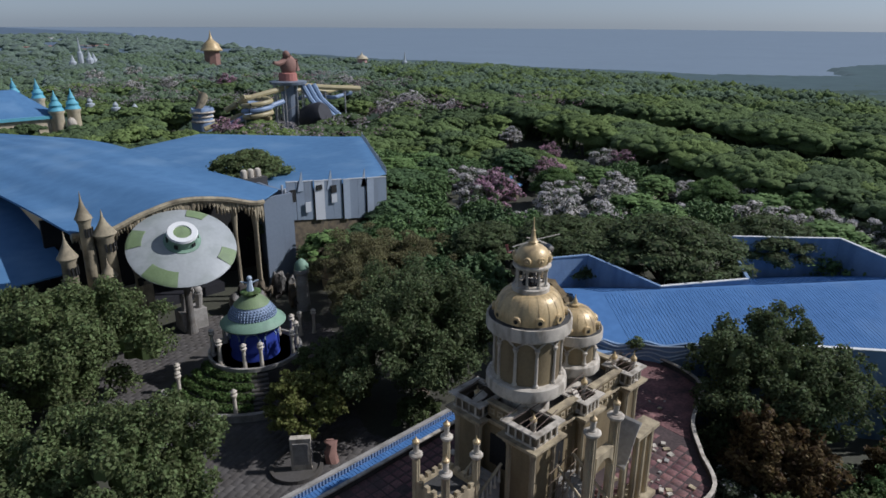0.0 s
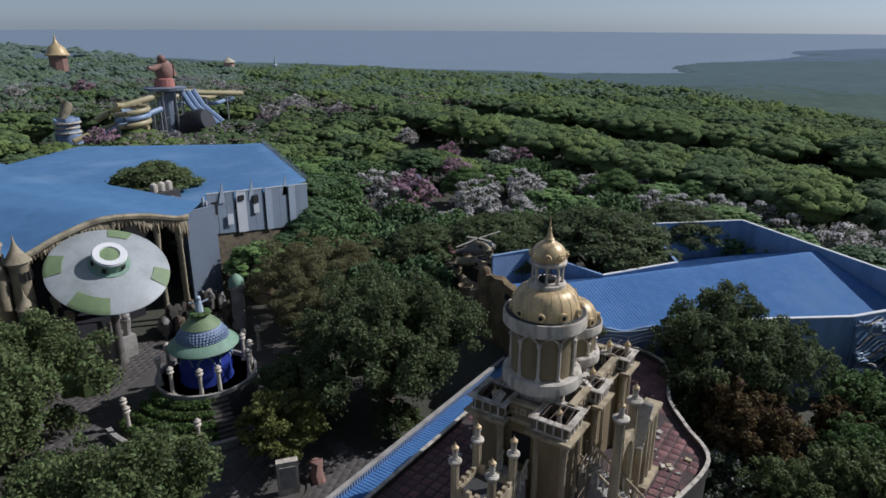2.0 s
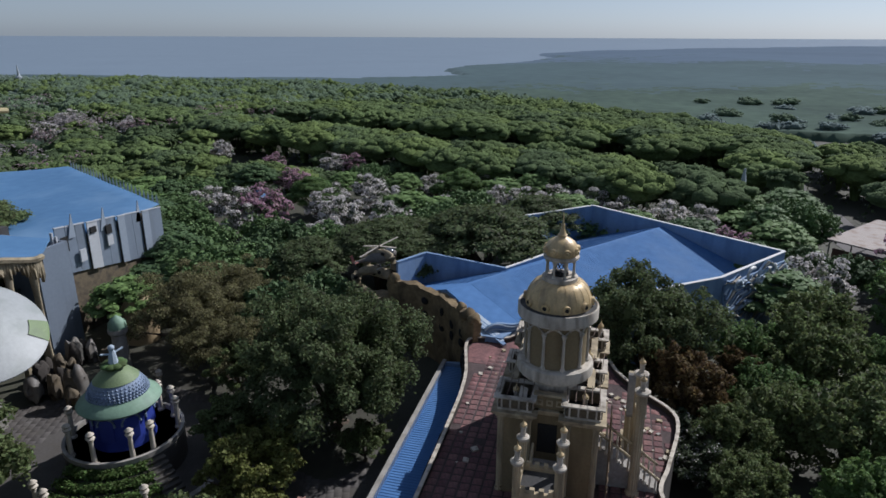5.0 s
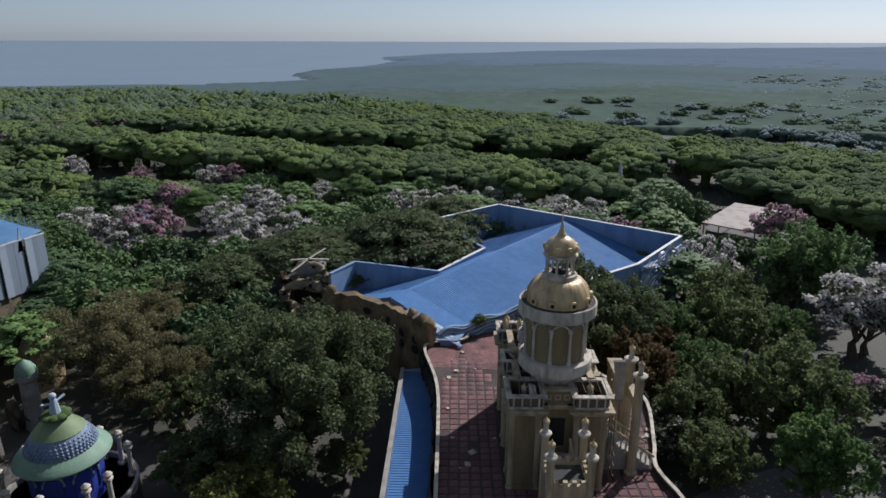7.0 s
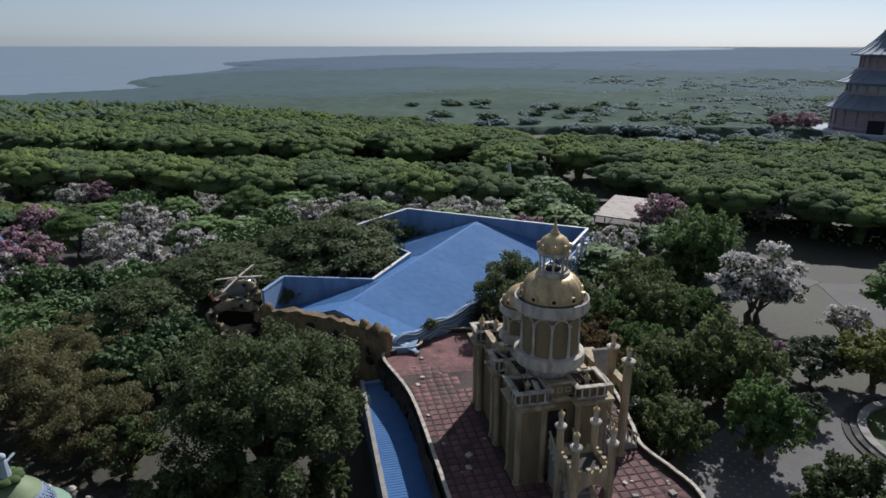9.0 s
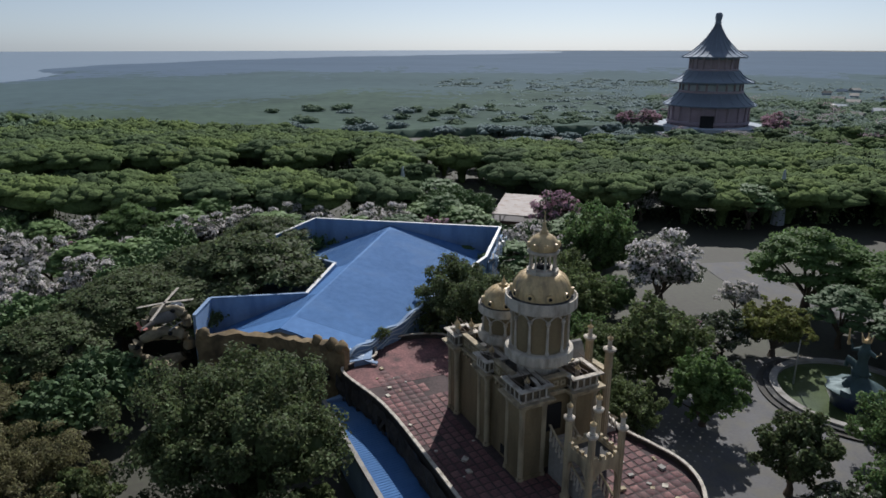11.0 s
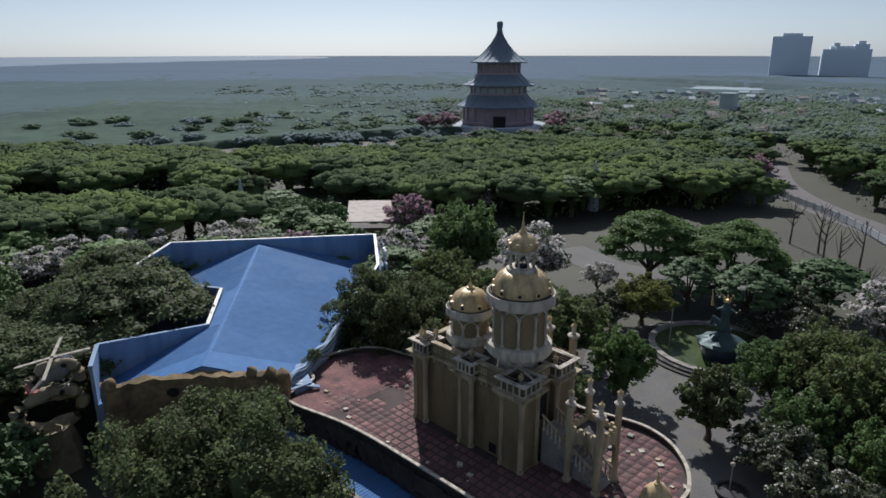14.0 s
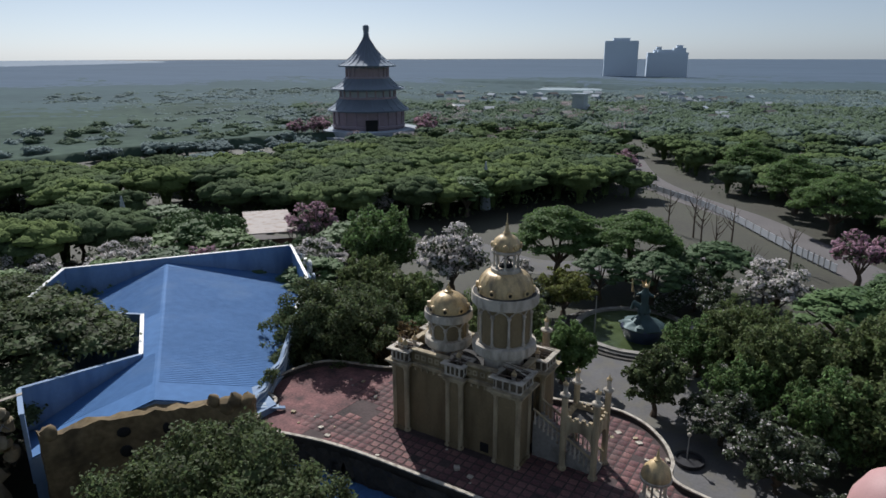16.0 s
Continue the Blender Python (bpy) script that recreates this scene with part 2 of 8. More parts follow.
M = dict(
    canopy_bright=canopy("sunlit_canopy", (0.126, 0.172, 0.060), 0.0),
    canopy_mid=canopy("green_canopy", (0.104, 0.147, 0.055), 0.02),
    canopy_deep=canopy("deep_green_canopy", (0.078, 0.112, 0.050), 0.02),
    # far, dim and scrub greens are greyed and paled to paint in haze
    canopy_far=canopy("hazed_green_canopy", (0.098, 0.140, 0.078), 0.08),
    canopy_dim=canopy("hazed_grey_green_canopy", (0.108, 0.146, 0.106), 0.16),
    canopy_scrub=canopy("hazed_scrub_canopy", (0.125, 0.168, 0.142), 0.3),
    soil=surface("dry_soil", (0.078, 0.070, 0.060), (0.066, 0.070, 0.046), coarse=0.06, fine=1.5, vary=0.35, bump=0.5),
    paving=surface("grey_paving", (0.095, 0.088, 0.082), rough=0.9, coarse=0.25, fine=5, vary=0.3, stain=(0.07, 0.062, 0.05), stain_amount=0.65, stain_scale=0.35),
    block=surface("worn_paving_block", (0.096, 0.088, 0.083), rough=0.9, coarse=0.25, fine=5, vary=0.3, island=0.22, stain=(0.08, 0.07, 0.06), stain_amount=0.6, stain_scale=0.35),
    pale_paving=surface("pale_concrete_paving", (0.145, 0.143, 0.145), rough=0.9, coarse=0.3, fine=4, vary=0.25, stain=(0.16, 0.15, 0.12), stain_amount=0.55, stain_scale=0.5),
    asphalt=surface("dusty_asphalt", (0.16, 0.15, 0.15), rough=0.9, coarse=0.1, fine=4, vary=0.25),
    sea=surface("grey_sea", (0.192, 0.247, 0.307), rough=0.8, coarse=0.01, fine=0.08, vary=0.06, bump=0.03, spec=0.1),
    pond=surface("still_pond_water", (0.06, 0.08, 0.06), rough=0.08, vary=0.3, coarse=0.5, bump=0.02, spec=0.5),
    algae=surface("green_pool_water", (0.055, 0.085, 0.03), (0.09, 0.12, 0.05), rough=0.25, vary=0.4, coarse=0.4, bump=0.05),
    tile=surface("red_roof_tile", (0.074, 0.050, 0.052), (0.25, 0.115, 0.11), rough=0.85, coarse=0.35, fine=6, vary=0.35, rand=0.3, stain=(0.085, 0.062, 0.06), stain_amount=0.6, stain_scale=0.55),
    tile_stuff=surface("red_roof_tile_far", (0.074, 0.050, 0.052), (0.25, 0.115, 0.11), rough=0.85, coarse=0.35, fine=6, vary=0.35, island=0.3, stain=(0.085, 0.062, 0.06), stain_amount=0.6, stain_scale=0.55),
    joint=surface("sooty_screed", (0.055, 0.042, 0.042), (0.085, 0.06, 0.058), rough=0.9, coarse=0.4, fine=5, vary=0.4),
    tan_stone=surface("tan_cast_stone", (0.33, 0.28, 0.19), rough=0.9, vary=0.35, coarse=0.6, fine=3, bump=0.6, stain=(0.12, 0.10, 0.07), stain_amount=0.5),
    deck=surface("stained_red_screed", (0.11, 0.064, 0.064), (0.29, 0.135, 0.13), rough=0.9, coarse=0.4, fine=5, vary=0.4, stain=(0.05, 0.04, 0.04), stain_amount=0.7),
    white=surface("weathered_white_plaster", (0.57, 0.515, 0.43), rough=0.8, vary=0.15, coarse=0.8, fine=8, stain=(0.20, 0.17, 0.13), stain_amount=0.62, stain_scale=1.8, streak=0.35),
    grime=surface("grimy_ochre_plaster", (0.15, 0.12, 0.08), rough=0.9, vary=0.35, coarse=1.0, fine=7, stain=(0.05, 0.045, 0.04), stain_amount=0.6, stain_scale=1.5),
    cream=surface("cream_plaster", (0.47, 0.39, 0.255), rough=0.8, vary=0.18, coarse=0.8, fine=8, stain=(0.15, 0.12, 0.08), stain_amount=0.65, stain_scale=1.3, streak=0.25),
    ochre=surface("ochre_wall_paint", (0.235, 0.183, 0.102), rough=0.85, vary=0.22, coarse=0.6, fine=6, stain=(0.12, 0.09, 0.05), stain_amount=0.6, stain_scale=0.9, streak=0.2),
    gold=surface("worn_gold_paint", (0.60, 0.44, 0.22), (0.64, 0.48, 0.26), rough=0.4, metal=0.12, vary=0.2, coarse=1.2, fine=9, stain=(0.24, 0.18, 0.11), stain_amount=0.5, stain_scale=1.8, streak=0.3),
    # black that stands in for the shade within openings and hollows
    dark=surface("void_shade_black", (0.02, 0.02, 0.02), rough=0.9, vary=0.5),
    roofing=surface("black_roof_felt", (0.06, 0.06, 0.06), rough=0.9, vary=0.4, stain=(0.2, 0.19, 0.17), stain_amount=0.3),
    blue=surface("blue_painted_sheet", (0.072, 0.18, 0.40), (0.088, 0.205, 0.43), rough=0.8, vary=0.16, coarse=0.1, fine=1.1, bump=0.1, spec=0.2, stain=(0.13, 0.24, 0.43), stain_amount=0.35, stain_scale=0.12),
    blue_roof=surface("sky_blue_roof_sheet", (0.075, 0.178, 0.34), (0.097, 0.21, 0.375), rough=0.75, vary=0.1, coarse=0.06, fine=0.7, bump=0.1, spec=0.25, stain=(0.15, 0.27, 0.43), stain_amount=0.35, stain_scale=0.1),
    blue_wall=surface("pale_blue_painted_wall", (0.20, 0.30, 0.455), rough=0.7, vary=0.15, coarse=0.3, fine=3, stain=(0.10, 0.17, 0.30), stain_amount=0.45, stain_scale=0.6, streak=0.2),
    grey_sheet=surface("blue_grey_cladding_sheet", (0.22, 0.265, 0.33), rough=0.5, metal=0.2, vary=0.12, coarse=0.2, fine=3, bump=0.15, stain=(0.15, 0.17, 0.20), stain_amount=0.4, stain_scale=0.5, streak=0.15),
    dull_sheet=surface("light_blue_grey_sheet", (0.30, 0.35, 0.42), rough=0.5, metal=0.1, vary=0.12, coarse=0.2, fine=3, bump=0.1),
    pale_sheet=surface("pale_grey_sheet", (0.48, 0.50, 0.53), rough=0.5, vary=0.12, bump=0.1),
    ochre_shell=surface("faded_orange_shell", (0.42, 0.32, 0.19), rough=0.7, vary=0.2, stain=(0.25, 0.18, 0.1), stain_amount=0.4),
    sand=surface("sandstone_render", (0.34, 0.25, 0.14), rough=0.9, vary=0.3, coarse=0.5, fine=4, bump=0.6, stain=(0.12, 0.09, 0.05), stain_amount=0.55, stain_scale=0.5),
    rock=surface("sculpted_tan_rock", (0.20, 0.145, 0.075), (0.27, 0.20, 0.11), rough=0.95, vary=0.4, coarse=0.5, fine=2.5, bump=0.9, stain=(0.07, 0.055, 0.035), stain_amount=0.6, stain_scale=0.6),
    concrete=surface("grey_concrete", (0.36, 0.34, 0.31), rough=0.9, vary=0.25, coarse=0.6, fine=5, stain=(0.14, 0.13, 0.11), stain_amount=0.5),
    disc=surface("white_saucer_paint", (0.36, 0.38, 0.38), rough=0.5, vary=0.12, coarse=0.3, fine=3, stain=(0.24, 0.27, 0.25), stain_amount=0.5, stain_scale=0.4),
    green=surface("faded_green_paint", (0.17, 0.24, 0.11), (0.22, 0.29, 0.15), rough=0.6, vary=0.2, coarse=0.5, stain=(0.15, 0.20, 0.11), stain_amount=0.4),
    mint=surface("mint_green_dome_paint", (0.21, 0.33, 0.24), rough=0.6, vary=0.2, coarse=0.5, fine=5, stain=(0.14, 0.22, 0.17), stain_amount=0.5),
    royal=surface("royal_blue_wall_paint", (0.03, 0.055, 0.33), rough=0.6, vary=0.25, coarse=0.5),
    shingle=surface("blue_grey_shingle", (0.20, 0.26, 0.36), rough=0.6, vary=0.2, island=0.2),
    hedge=leafy("clipped_hedge_leaf", (0.119, 0.189, 0.056)),
    bark=surface("tree_bark", (0.13, 0.10, 0.075), rough=0.95, vary=0.35, coarse=1.5, fine=7, bump=0.7),
    leaf_dark=leafy("dark_green_leaf", (0.116, 0.150, 0.066), 0.6),
    leaf_mid=leafy("green_leaf", (0.150, 0.192, 0.078)),
    leaf_bright=leafy("bright_green_leaf", (0.135, 0.21, 0.078)),
    leaf_olive=leafy("dry_olive_leaf", (0.20, 0.19, 0.095)),
    leaf_rain=leafy("fresh_rain_tree_leaf", (0.14, 0.225, 0.075), 0.25),
    leaf_grey=leafy("grey_green_leaf", (0.113, 0.142, 0.084)),
    leaf_yellow=leafy("yellow_green_leaf", (0.196, 0.215, 0.067)),
    bright_white=surface("clean_white_paint", (0.74, 0.74, 0.72), rough=0.5, vary=0.06),
    leaf_red=leafy("rusty_leaf", (0.150, 0.105, 0.048)),
    wood_bright=leafy("sunlit_wood_leaf", (0.140, 0.225, 0.070), 0.1, 0.02, 0.08),
    wood_mid=leafy("wood_leaf", (0.112, 0.185, 0.066), 0.1, 0.02, 0.08),
    wood_dark=leafy("deep_wood_leaf", (0.080, 0.135, 0.054), 0.1, 0.02, 0.08),
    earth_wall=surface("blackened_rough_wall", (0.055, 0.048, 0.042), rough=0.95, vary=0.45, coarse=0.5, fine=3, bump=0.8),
    navy=surface("dark_navy_paint", (0.03, 0.045, 0.10), rough=0.5, vary=0.3),
    blossom=leafy("white_blossom", (0.80, 0.75, 0.74), 0.15),
    pink=leafy("pink_blossom", (0.58, 0.36, 0.45), 0.2),
    dull_blossom=leafy("dull_white_blossom", (0.42, 0.38, 0.39), 0.2),
    dull_pink=leafy("dull_pink_blossom", (0.34, 0.25, 0.27), 0.2),
    # mid and far mangrove: haze of distance put into paler, bluer base colours
    mangrove_mid=surface("half_hazed_mangrove_canopy", (0.062, 0.098, 0.098), (0.068, 0.105, 0.104), rough=0.95, coarse=0.006, fine=0.08, vary=0.3, bump=0.0, spec=0.05, haze_sheen=0.12),
    mangrove=surface("grey_green_mangrove_canopy", (0.048, 0.078, 0.052), (0.066, 0.100, 0.066), rough=0.95, coarse=0.012, fine=0.16, vary=0.42, bump=0.0, spec=0.05, haze_sheen=0.1),
    mangrove_far=surface("hazed_mangrove_canopy", (0.080, 0.116, 0.160), (0.084, 0.121, 0.166), rough=0.95, coarse=0.003, fine=0.03, vary=0.15, bump=0.0, spec=0.05, haze_sheen=0.15),
    timber=surface("weathered_timber", (0.20, 0.15, 0.10), rough=0.85, vary=0.3),
    rust_bar=surface("rusty_bar", (0.14, 0.10, 0.08), rough=0.8, vary=0.3),
    dull_steel=surface("dirty_grey_metal", (0.19, 0.18, 0.165), rough=0.6, metal=0.1, vary=0.35, coarse=1.0, stain=(0.10, 0.075, 0.05), stain_amount=0.6),
    steel=surface("galvanised_steel", (0.42, 0.42, 0.42), rough=0.45, metal=0.6, vary=0.15),
    rust=surface("rusty_roof_sheet", (0.36, 0.31, 0.28), rough=0.7, vary=0.15, coarse=0.3, ribs=3.0, stain=(0.22, 0.15, 0.11), stain_amount=0.4),
    # temple and far stone: haze painted in as lighter, bluer colour and sheen
    pagoda_roof=surface("hazed_slate_roof_tile", (0.15, 0.175, 0.23), rough=0.7, vary=0.2, coarse=0.2, fine=2, spec=0.2, haze_sheen=0.6),
    pagoda_wall=surface("hazed_red_wall", (0.34, 0.26, 0.29), rough=0.8, vary=0.2, haze_sheen=0.3),
    pagoda_pale=surface("hazy_stone", (0.38, 0.41, 0.44), rough=0.8, vary=0.15, haze_sheen=0.5),
    # haze before the tower blocks is put into this pale blue-grey
    haze_tower=surface("hazed_tower_concrete", (0.62, 0.69, 0.76), rough=0.9, vary=0.08, coarse=0.02, haze_sheen=0.5),
    # yellow, blue and brown here are muted to paint haze over the far slides
    yellow=surface("hazed_yellow_plastic", (0.40, 0.34, 0.19), rough=0.45, vary=0.15),
    slide_blue=surface("blue_slide_plastic", (0.22, 0.30, 0.44), rough=0.45, vary=0.15),
    brown=surface("brown_statue_paint", (0.28, 0.16, 0.13), rough=0.8, vary=0.3),
    red=surface("faded_red_paint", (0.42, 0.17, 0.14), rough=0.7, vary=0.25),
    rosy=surface("pale_pink_paint", (0.50, 0.29, 0.28), rough=0.6, vary=0.12, coarse=0.5),
    verdigris=surface("verdigris_bronze", (0.055, 0.095, 0.10), rough=0.55, metal=0.3, vary=0.3, coarse=0.8),
    black=surface("black_paint", (0.03, 0.03, 0.035), rough=0.5, vary=0.3),
    turquoise=surface("turquoise_roof_paint", (0.12, 0.38, 0.48), rough=0.55, vary=0.15),
    sandwall=surface("buff_wall_paint", (0.52, 0.45, 0.32), rough=0.8, vary=0.12, stain=(0.3, 0.25, 0.17), stain_amount=0.3),
    mural=surface("pale_wave_relief", (0.42, 0.50, 0.58), rough=0.7, vary=0.2),
    glass=surface("dark_window_glass", (0.03, 0.035, 0.045), rough=0.1, vary=0.2, bump=0, spec=0.6),
)

# ---- building helpers ----
BASES = {}


def thing(name, base, label, category, group="", kind=""):
    ob = new(name)
    ob.location = base
    BASES[ob.name] = Vector(base)
    return tagged(ob, label, category, group, kind)


def part(name, bm, material, parent=None, label="", smooth=False):
    """Link a bmesh, drawn in world metres, as one mesh under a thing or a part."""
    me = bpy.data.meshes.new(name)
    base = BASES[parent.name] if parent else Vector()
    if parent:
        bmesh.ops.translate(bm, verts=bm.verts, vec=-base)
    bmesh.ops.recalc_face_normals(bm, faces=bm.faces)
    if smooth:
        for f in bm.faces:
            f.smooth = True
    bm.to_mesh(me)
    if smooth:
        me.set_sharp_from_angle(angle=radians(34))
    bm.free()
    me.materials.append(M[material])
    ob = new(name, me)
    if parent:
        ob.parent = parent
        BASES[ob.name] = base
    if label:
        ob["label"] = label
    return ob


def solo(name, bm, material, label, category, base=(0, 0, 0), group="", kind="", smooth=False):
    """One mesh that is a thing by itself, drawn in world metres, with its origin at base."""
    bmesh.ops.translate(bm, verts=bm.verts, vec=-Vector(base))
    ob = part(name, bm, material, None, "", smooth)
    ob.location = base
    BASES[ob.name] = Vector(base)
    return tagged(ob, label, category, group, kind)


def B():
    return bmesh.new()


def box(bm, x0, x1, y0, y1, z0, z1, m=None):
    vs = [bm.verts.new((x, y, z)) for z in (z0, z1) for x, y in ((x0, y0), (x1, y0), (x1, y1), (x0, y1))]
    for q in ((3, 2, 1, 0), (4, 5, 6, 7), (0, 1, 5, 4), (1, 2, 6, 5), (2, 3, 7, 6), (3, 0, 4, 7)):
        bm.faces.new([vs[i] for i in q])
    if m is not None:
        for v in vs:
            v.co = m @ v.co
    return bm


def prism(bm, poly, z0, z1):
    lo = [bm.verts.new((x, y, z0)) for x, y in poly]
    hi = [bm.verts.new((x, y, z1)) for x, y in poly]
    n = len(poly)
    bm.faces.new(lo[::-1])
    bm.faces.new(hi)
    for i in range(n):
        bm.faces.new((lo[i], lo[(i + 1) % n], hi[(i + 1) % n], hi[i]))
    return bm


def lathe(bm, profile, cx, cy, seg=32, a0=0.0, a1=360.0, flute=0.0, m=None):
    """Turn (radius, height) pairs round a vertical axis. flute: depth of grooves on every other rib."""
    full = abs(a1 - a0) >= 359.9
    k = seg if full else seg + 1
    rings = []
    for r, z in profile:
        ring = []
        for i in range(k):
            a = radians(a0 + (a1 - a0) * i / seg)
            rr = r * (1 - flute * (i % 2)) if r > 0.02 else r
            v = Vector((cx + rr * math.cos(a), cy + rr * math.sin(a), z))
            ring.append(bm.verts.new(m @ v if m is not None else v))
        rings.append(ring)
    for p, q in zip(rings, rings[1:]):
        for i in range(k if full else k - 1):
            j = (i + 1) % k
            bm.faces.new((p[i], p[j], q[j], q[i]))
    if full:
        if profile[0][0] > 0.001:
            bm.faces.new(rings[0][::-1])
        if profile[-1][0] > 0.001:
            bm.faces.new(rings[-1])
    return bm


def tube(bm, pts, radii, seg=7):
    pts = [Vector(p) for p in pts]
    rings = []
    for i, p in enumerate(pts):
        d = (pts[min(i + 1, len(pts) - 1)] - pts[max(i - 1, 0)]).normalized()
        u = d.orthogonal().normalized() if abs(d.z) < 0.9 else Vector((1, 0, 0)).cross(d).normalized()
        v = d.cross(u)
        r = radii[i] if isinstance(radii, (list, tuple)) else radii
        rings.append([bm.verts.new(p + r * (math.cos(2 * math.pi * k / seg) * u + math.sin(2 * math.pi * k / seg) * v)) for k in range(seg)])
    for a, b in zip(rings, rings[1:]):
        for k in range(seg):
            bm.faces.new((a[k], a[(k + 1) % seg], b[(k + 1) % seg], b[k]))
    bm.faces.new(rings[0][::-1])
    bm.faces.new(rings[-1])
    return bm


def smooth_line(pts, n):
    """Points along a Catmull-Rom curve through pts, n to each stretch."""
    p = [Vector(q) for q in pts]
    p = [2 * p[0] - p[1], *p, 2 * p[-1] - p[-2]]
    out = []
    for i in range(1, len(p) - 2):
        for k in range(n):
            t = k / n
            a, b, c, d = p[i - 1], p[i], p[i + 1], p[i + 2]
            out.append(0.5 * (2 * b + (c - a) * t + (2 * a - 5 * b + 4 * c - d) * t * t + (3 * b - a - 3 * c + d) * t ** 3))
    return out + [p[-2]]


def wall_run(bm, pts, half, z0, z1, closed=False):
    """A wall of even thickness along a plan line."""
    pts = [Vector((p[0], p[1])) for p in pts]
    n = len(pts)
    left, right = [], []
    for i, p in enumerate(pts):
        a = pts[(i - 1) % n] if closed or i else p
        b = pts[(i + 1) % n] if closed or i < n - 1 else p
        d = (b - a).normalized()
        o = Vector((-d.y, d.x)) * half
        left.append(p + o)
        right.append(p - o)
    rings = [[bm.verts.new((*q, z)) for q, z in ((l, z0), (l, z1), (r, z1), (r, z0))] for l, r in zip(left, right)]
    for i in range(n if closed else n - 1):
        a, b = rings[i], rings[(i + 1) % n]
        for k in range(4):
            bm.faces.new((a[k], a[(k + 1) % 4], b[(k + 1) % 4], b[k]))
    if not closed:
        bm.faces.new(rings[0])
        bm.faces.new(rings[-1][::-1])
    return bm


def quick_mesh(name, verts, quads):
    me = bpy.data.meshes.new(name)
    me.vertices.add(len(verts))
    me.vertices.foreach_set("co", np.asarray(verts, dtype=np.float32).ravel())
    n, k = quads.shape
    me.loops.add(n * k)
    me.loops.foreach_set("vertex_index", quads.astype(np.int32).ravel())
    me.polygons.add(n)
    me.polygons.foreach_set("loop_start", np.arange(0, n * k, k, dtype=np.int32))
    me.update(calc_edges=True)
    return me

# ---- ground, sea, roads ----
COAST = [(900, 4600), (760, 2100), (600, 1650), (450, 1000), (400, 640), (398, 470), (418, 300), (434, 232), (438, 200), (462, 197), (490, 160), (512, 134), (548, 152), (586, 168), (640, 166),
         (700, 148), (800, 122), (930, 98), (1000, 124), (1095, 148), (1200, 92), (1330, 30), (1470, -60), (1660, -240), (1950, -580), (2250, -1180), (2700, -1900), (3300, -2300), (4650, -2700), (4650, 4650)]
bm = B()
box(bm, -4700, 4700, -4700, 4700, -1.0, 0.0)
solo("ground", bm, "soil", "dry bare soil with thin grass under the trees", "ground", kind="structure")
bm = B()
prism(bm, COAST, 0.02, 0.25)
solo("water", bm, "sea", "calm grey sea fading into haze", "sea", kind="structure")

# paved yards, thin slabs on the ground
PLAZA = smooth_line([(14, 60, 0), (17, 66, 0), (22, 71, 0), (31, 71.5, 0), (36, 66, 0), (39, 60, 0), (38, 52, 0), (33, 46, 0), (30, 38, 0), (40, 35, 0), (43, 33.5, 0), (24, 33.2, 0), (12, 33.2, 0), (12, 38, 0), (15, 48, 0), (14, 60, 0)], 5)
bm = B()
prism(bm, [(p.x, p.y) for p in PLAZA[:-1]], 0.0, 0.06)
solo("pavement", bm, "paving", "worn grey-brown block paving of the show plaza", "pavement", kind="structure")
YARD = smooth_line([(8, 19, 0), (16, 12, 0), (24, 12.4, 0), (31, 10, 0), (36, 0, 0), (40, -10, 0), (36, -22, 0), (24, -24, 0), (14, -14, 0), (16, -2, 0), (10, 6, 0), (-4, 12, 0), (8, 19, 0)], 5)
bm = B()
prism(bm, [(p.x, p.y) for p in YARD[:-1]], 0.0, 0.05)
solo("pavement", bm, "pale_paving", "pale worn concrete yard round the fountain", "pavement", kind="structure")


def strip(name, pts, width, mat, label, z=0.045, cat="road"):
    bm = B()
    wall_run(bm, [(p.x, p.y) for p in smooth_line([(*p, 0) for p in pts], 6)], width / 2, 0.0, z)
    return solo(name, bm, mat, label, cat, kind="structure")


strip("road", [(75, -165), (60, -130), (44, -108), (25, -90), (8, -66), (-12, -40), (-40, -20)], 9, "asphalt", "dusty grey access road behind a long fence")
strip("road", [(66, -40), (52, -36), (40, -42), (30, -52), (18, -60)], 8, "pale_paving", "dusty pale drive between the trees", 0.05)
strip("road", [(130, -22), (112, -22), (98, -24), (80, -28), (66, -34)], 7, "asphalt", "shaded drive past the open shed", 0.055)
strip("path", [(330, -70), (240, -45), (180, -28), (132, -20)], 3.0, "pale_paving", "straight pale footpath through the scrub", 0.05, "path")

# long fence along the access road
FENCE = smooth_line([(53, -112, 0), (33, -93, 0), (17, -70, 0), (8, -58, 0)], 9)
fence = thing("fence", (33, -93, 0), "long low pale post-and-panel fence beside the road", "fence")
for a, b in zip(FENCE, FENCE[1:]):
    bm = B()
    wall_run(bm, [a, b], 0.05, 0.35, 1.7)
    part("panel", bm, "pale_sheet", fence)
    bm = B()
    lathe(bm, [(0.11, 0), (0.11, 1.9), (0.02, 2.0)], a.x, a.y, 8)
    part("post", bm, "concrete", fence)

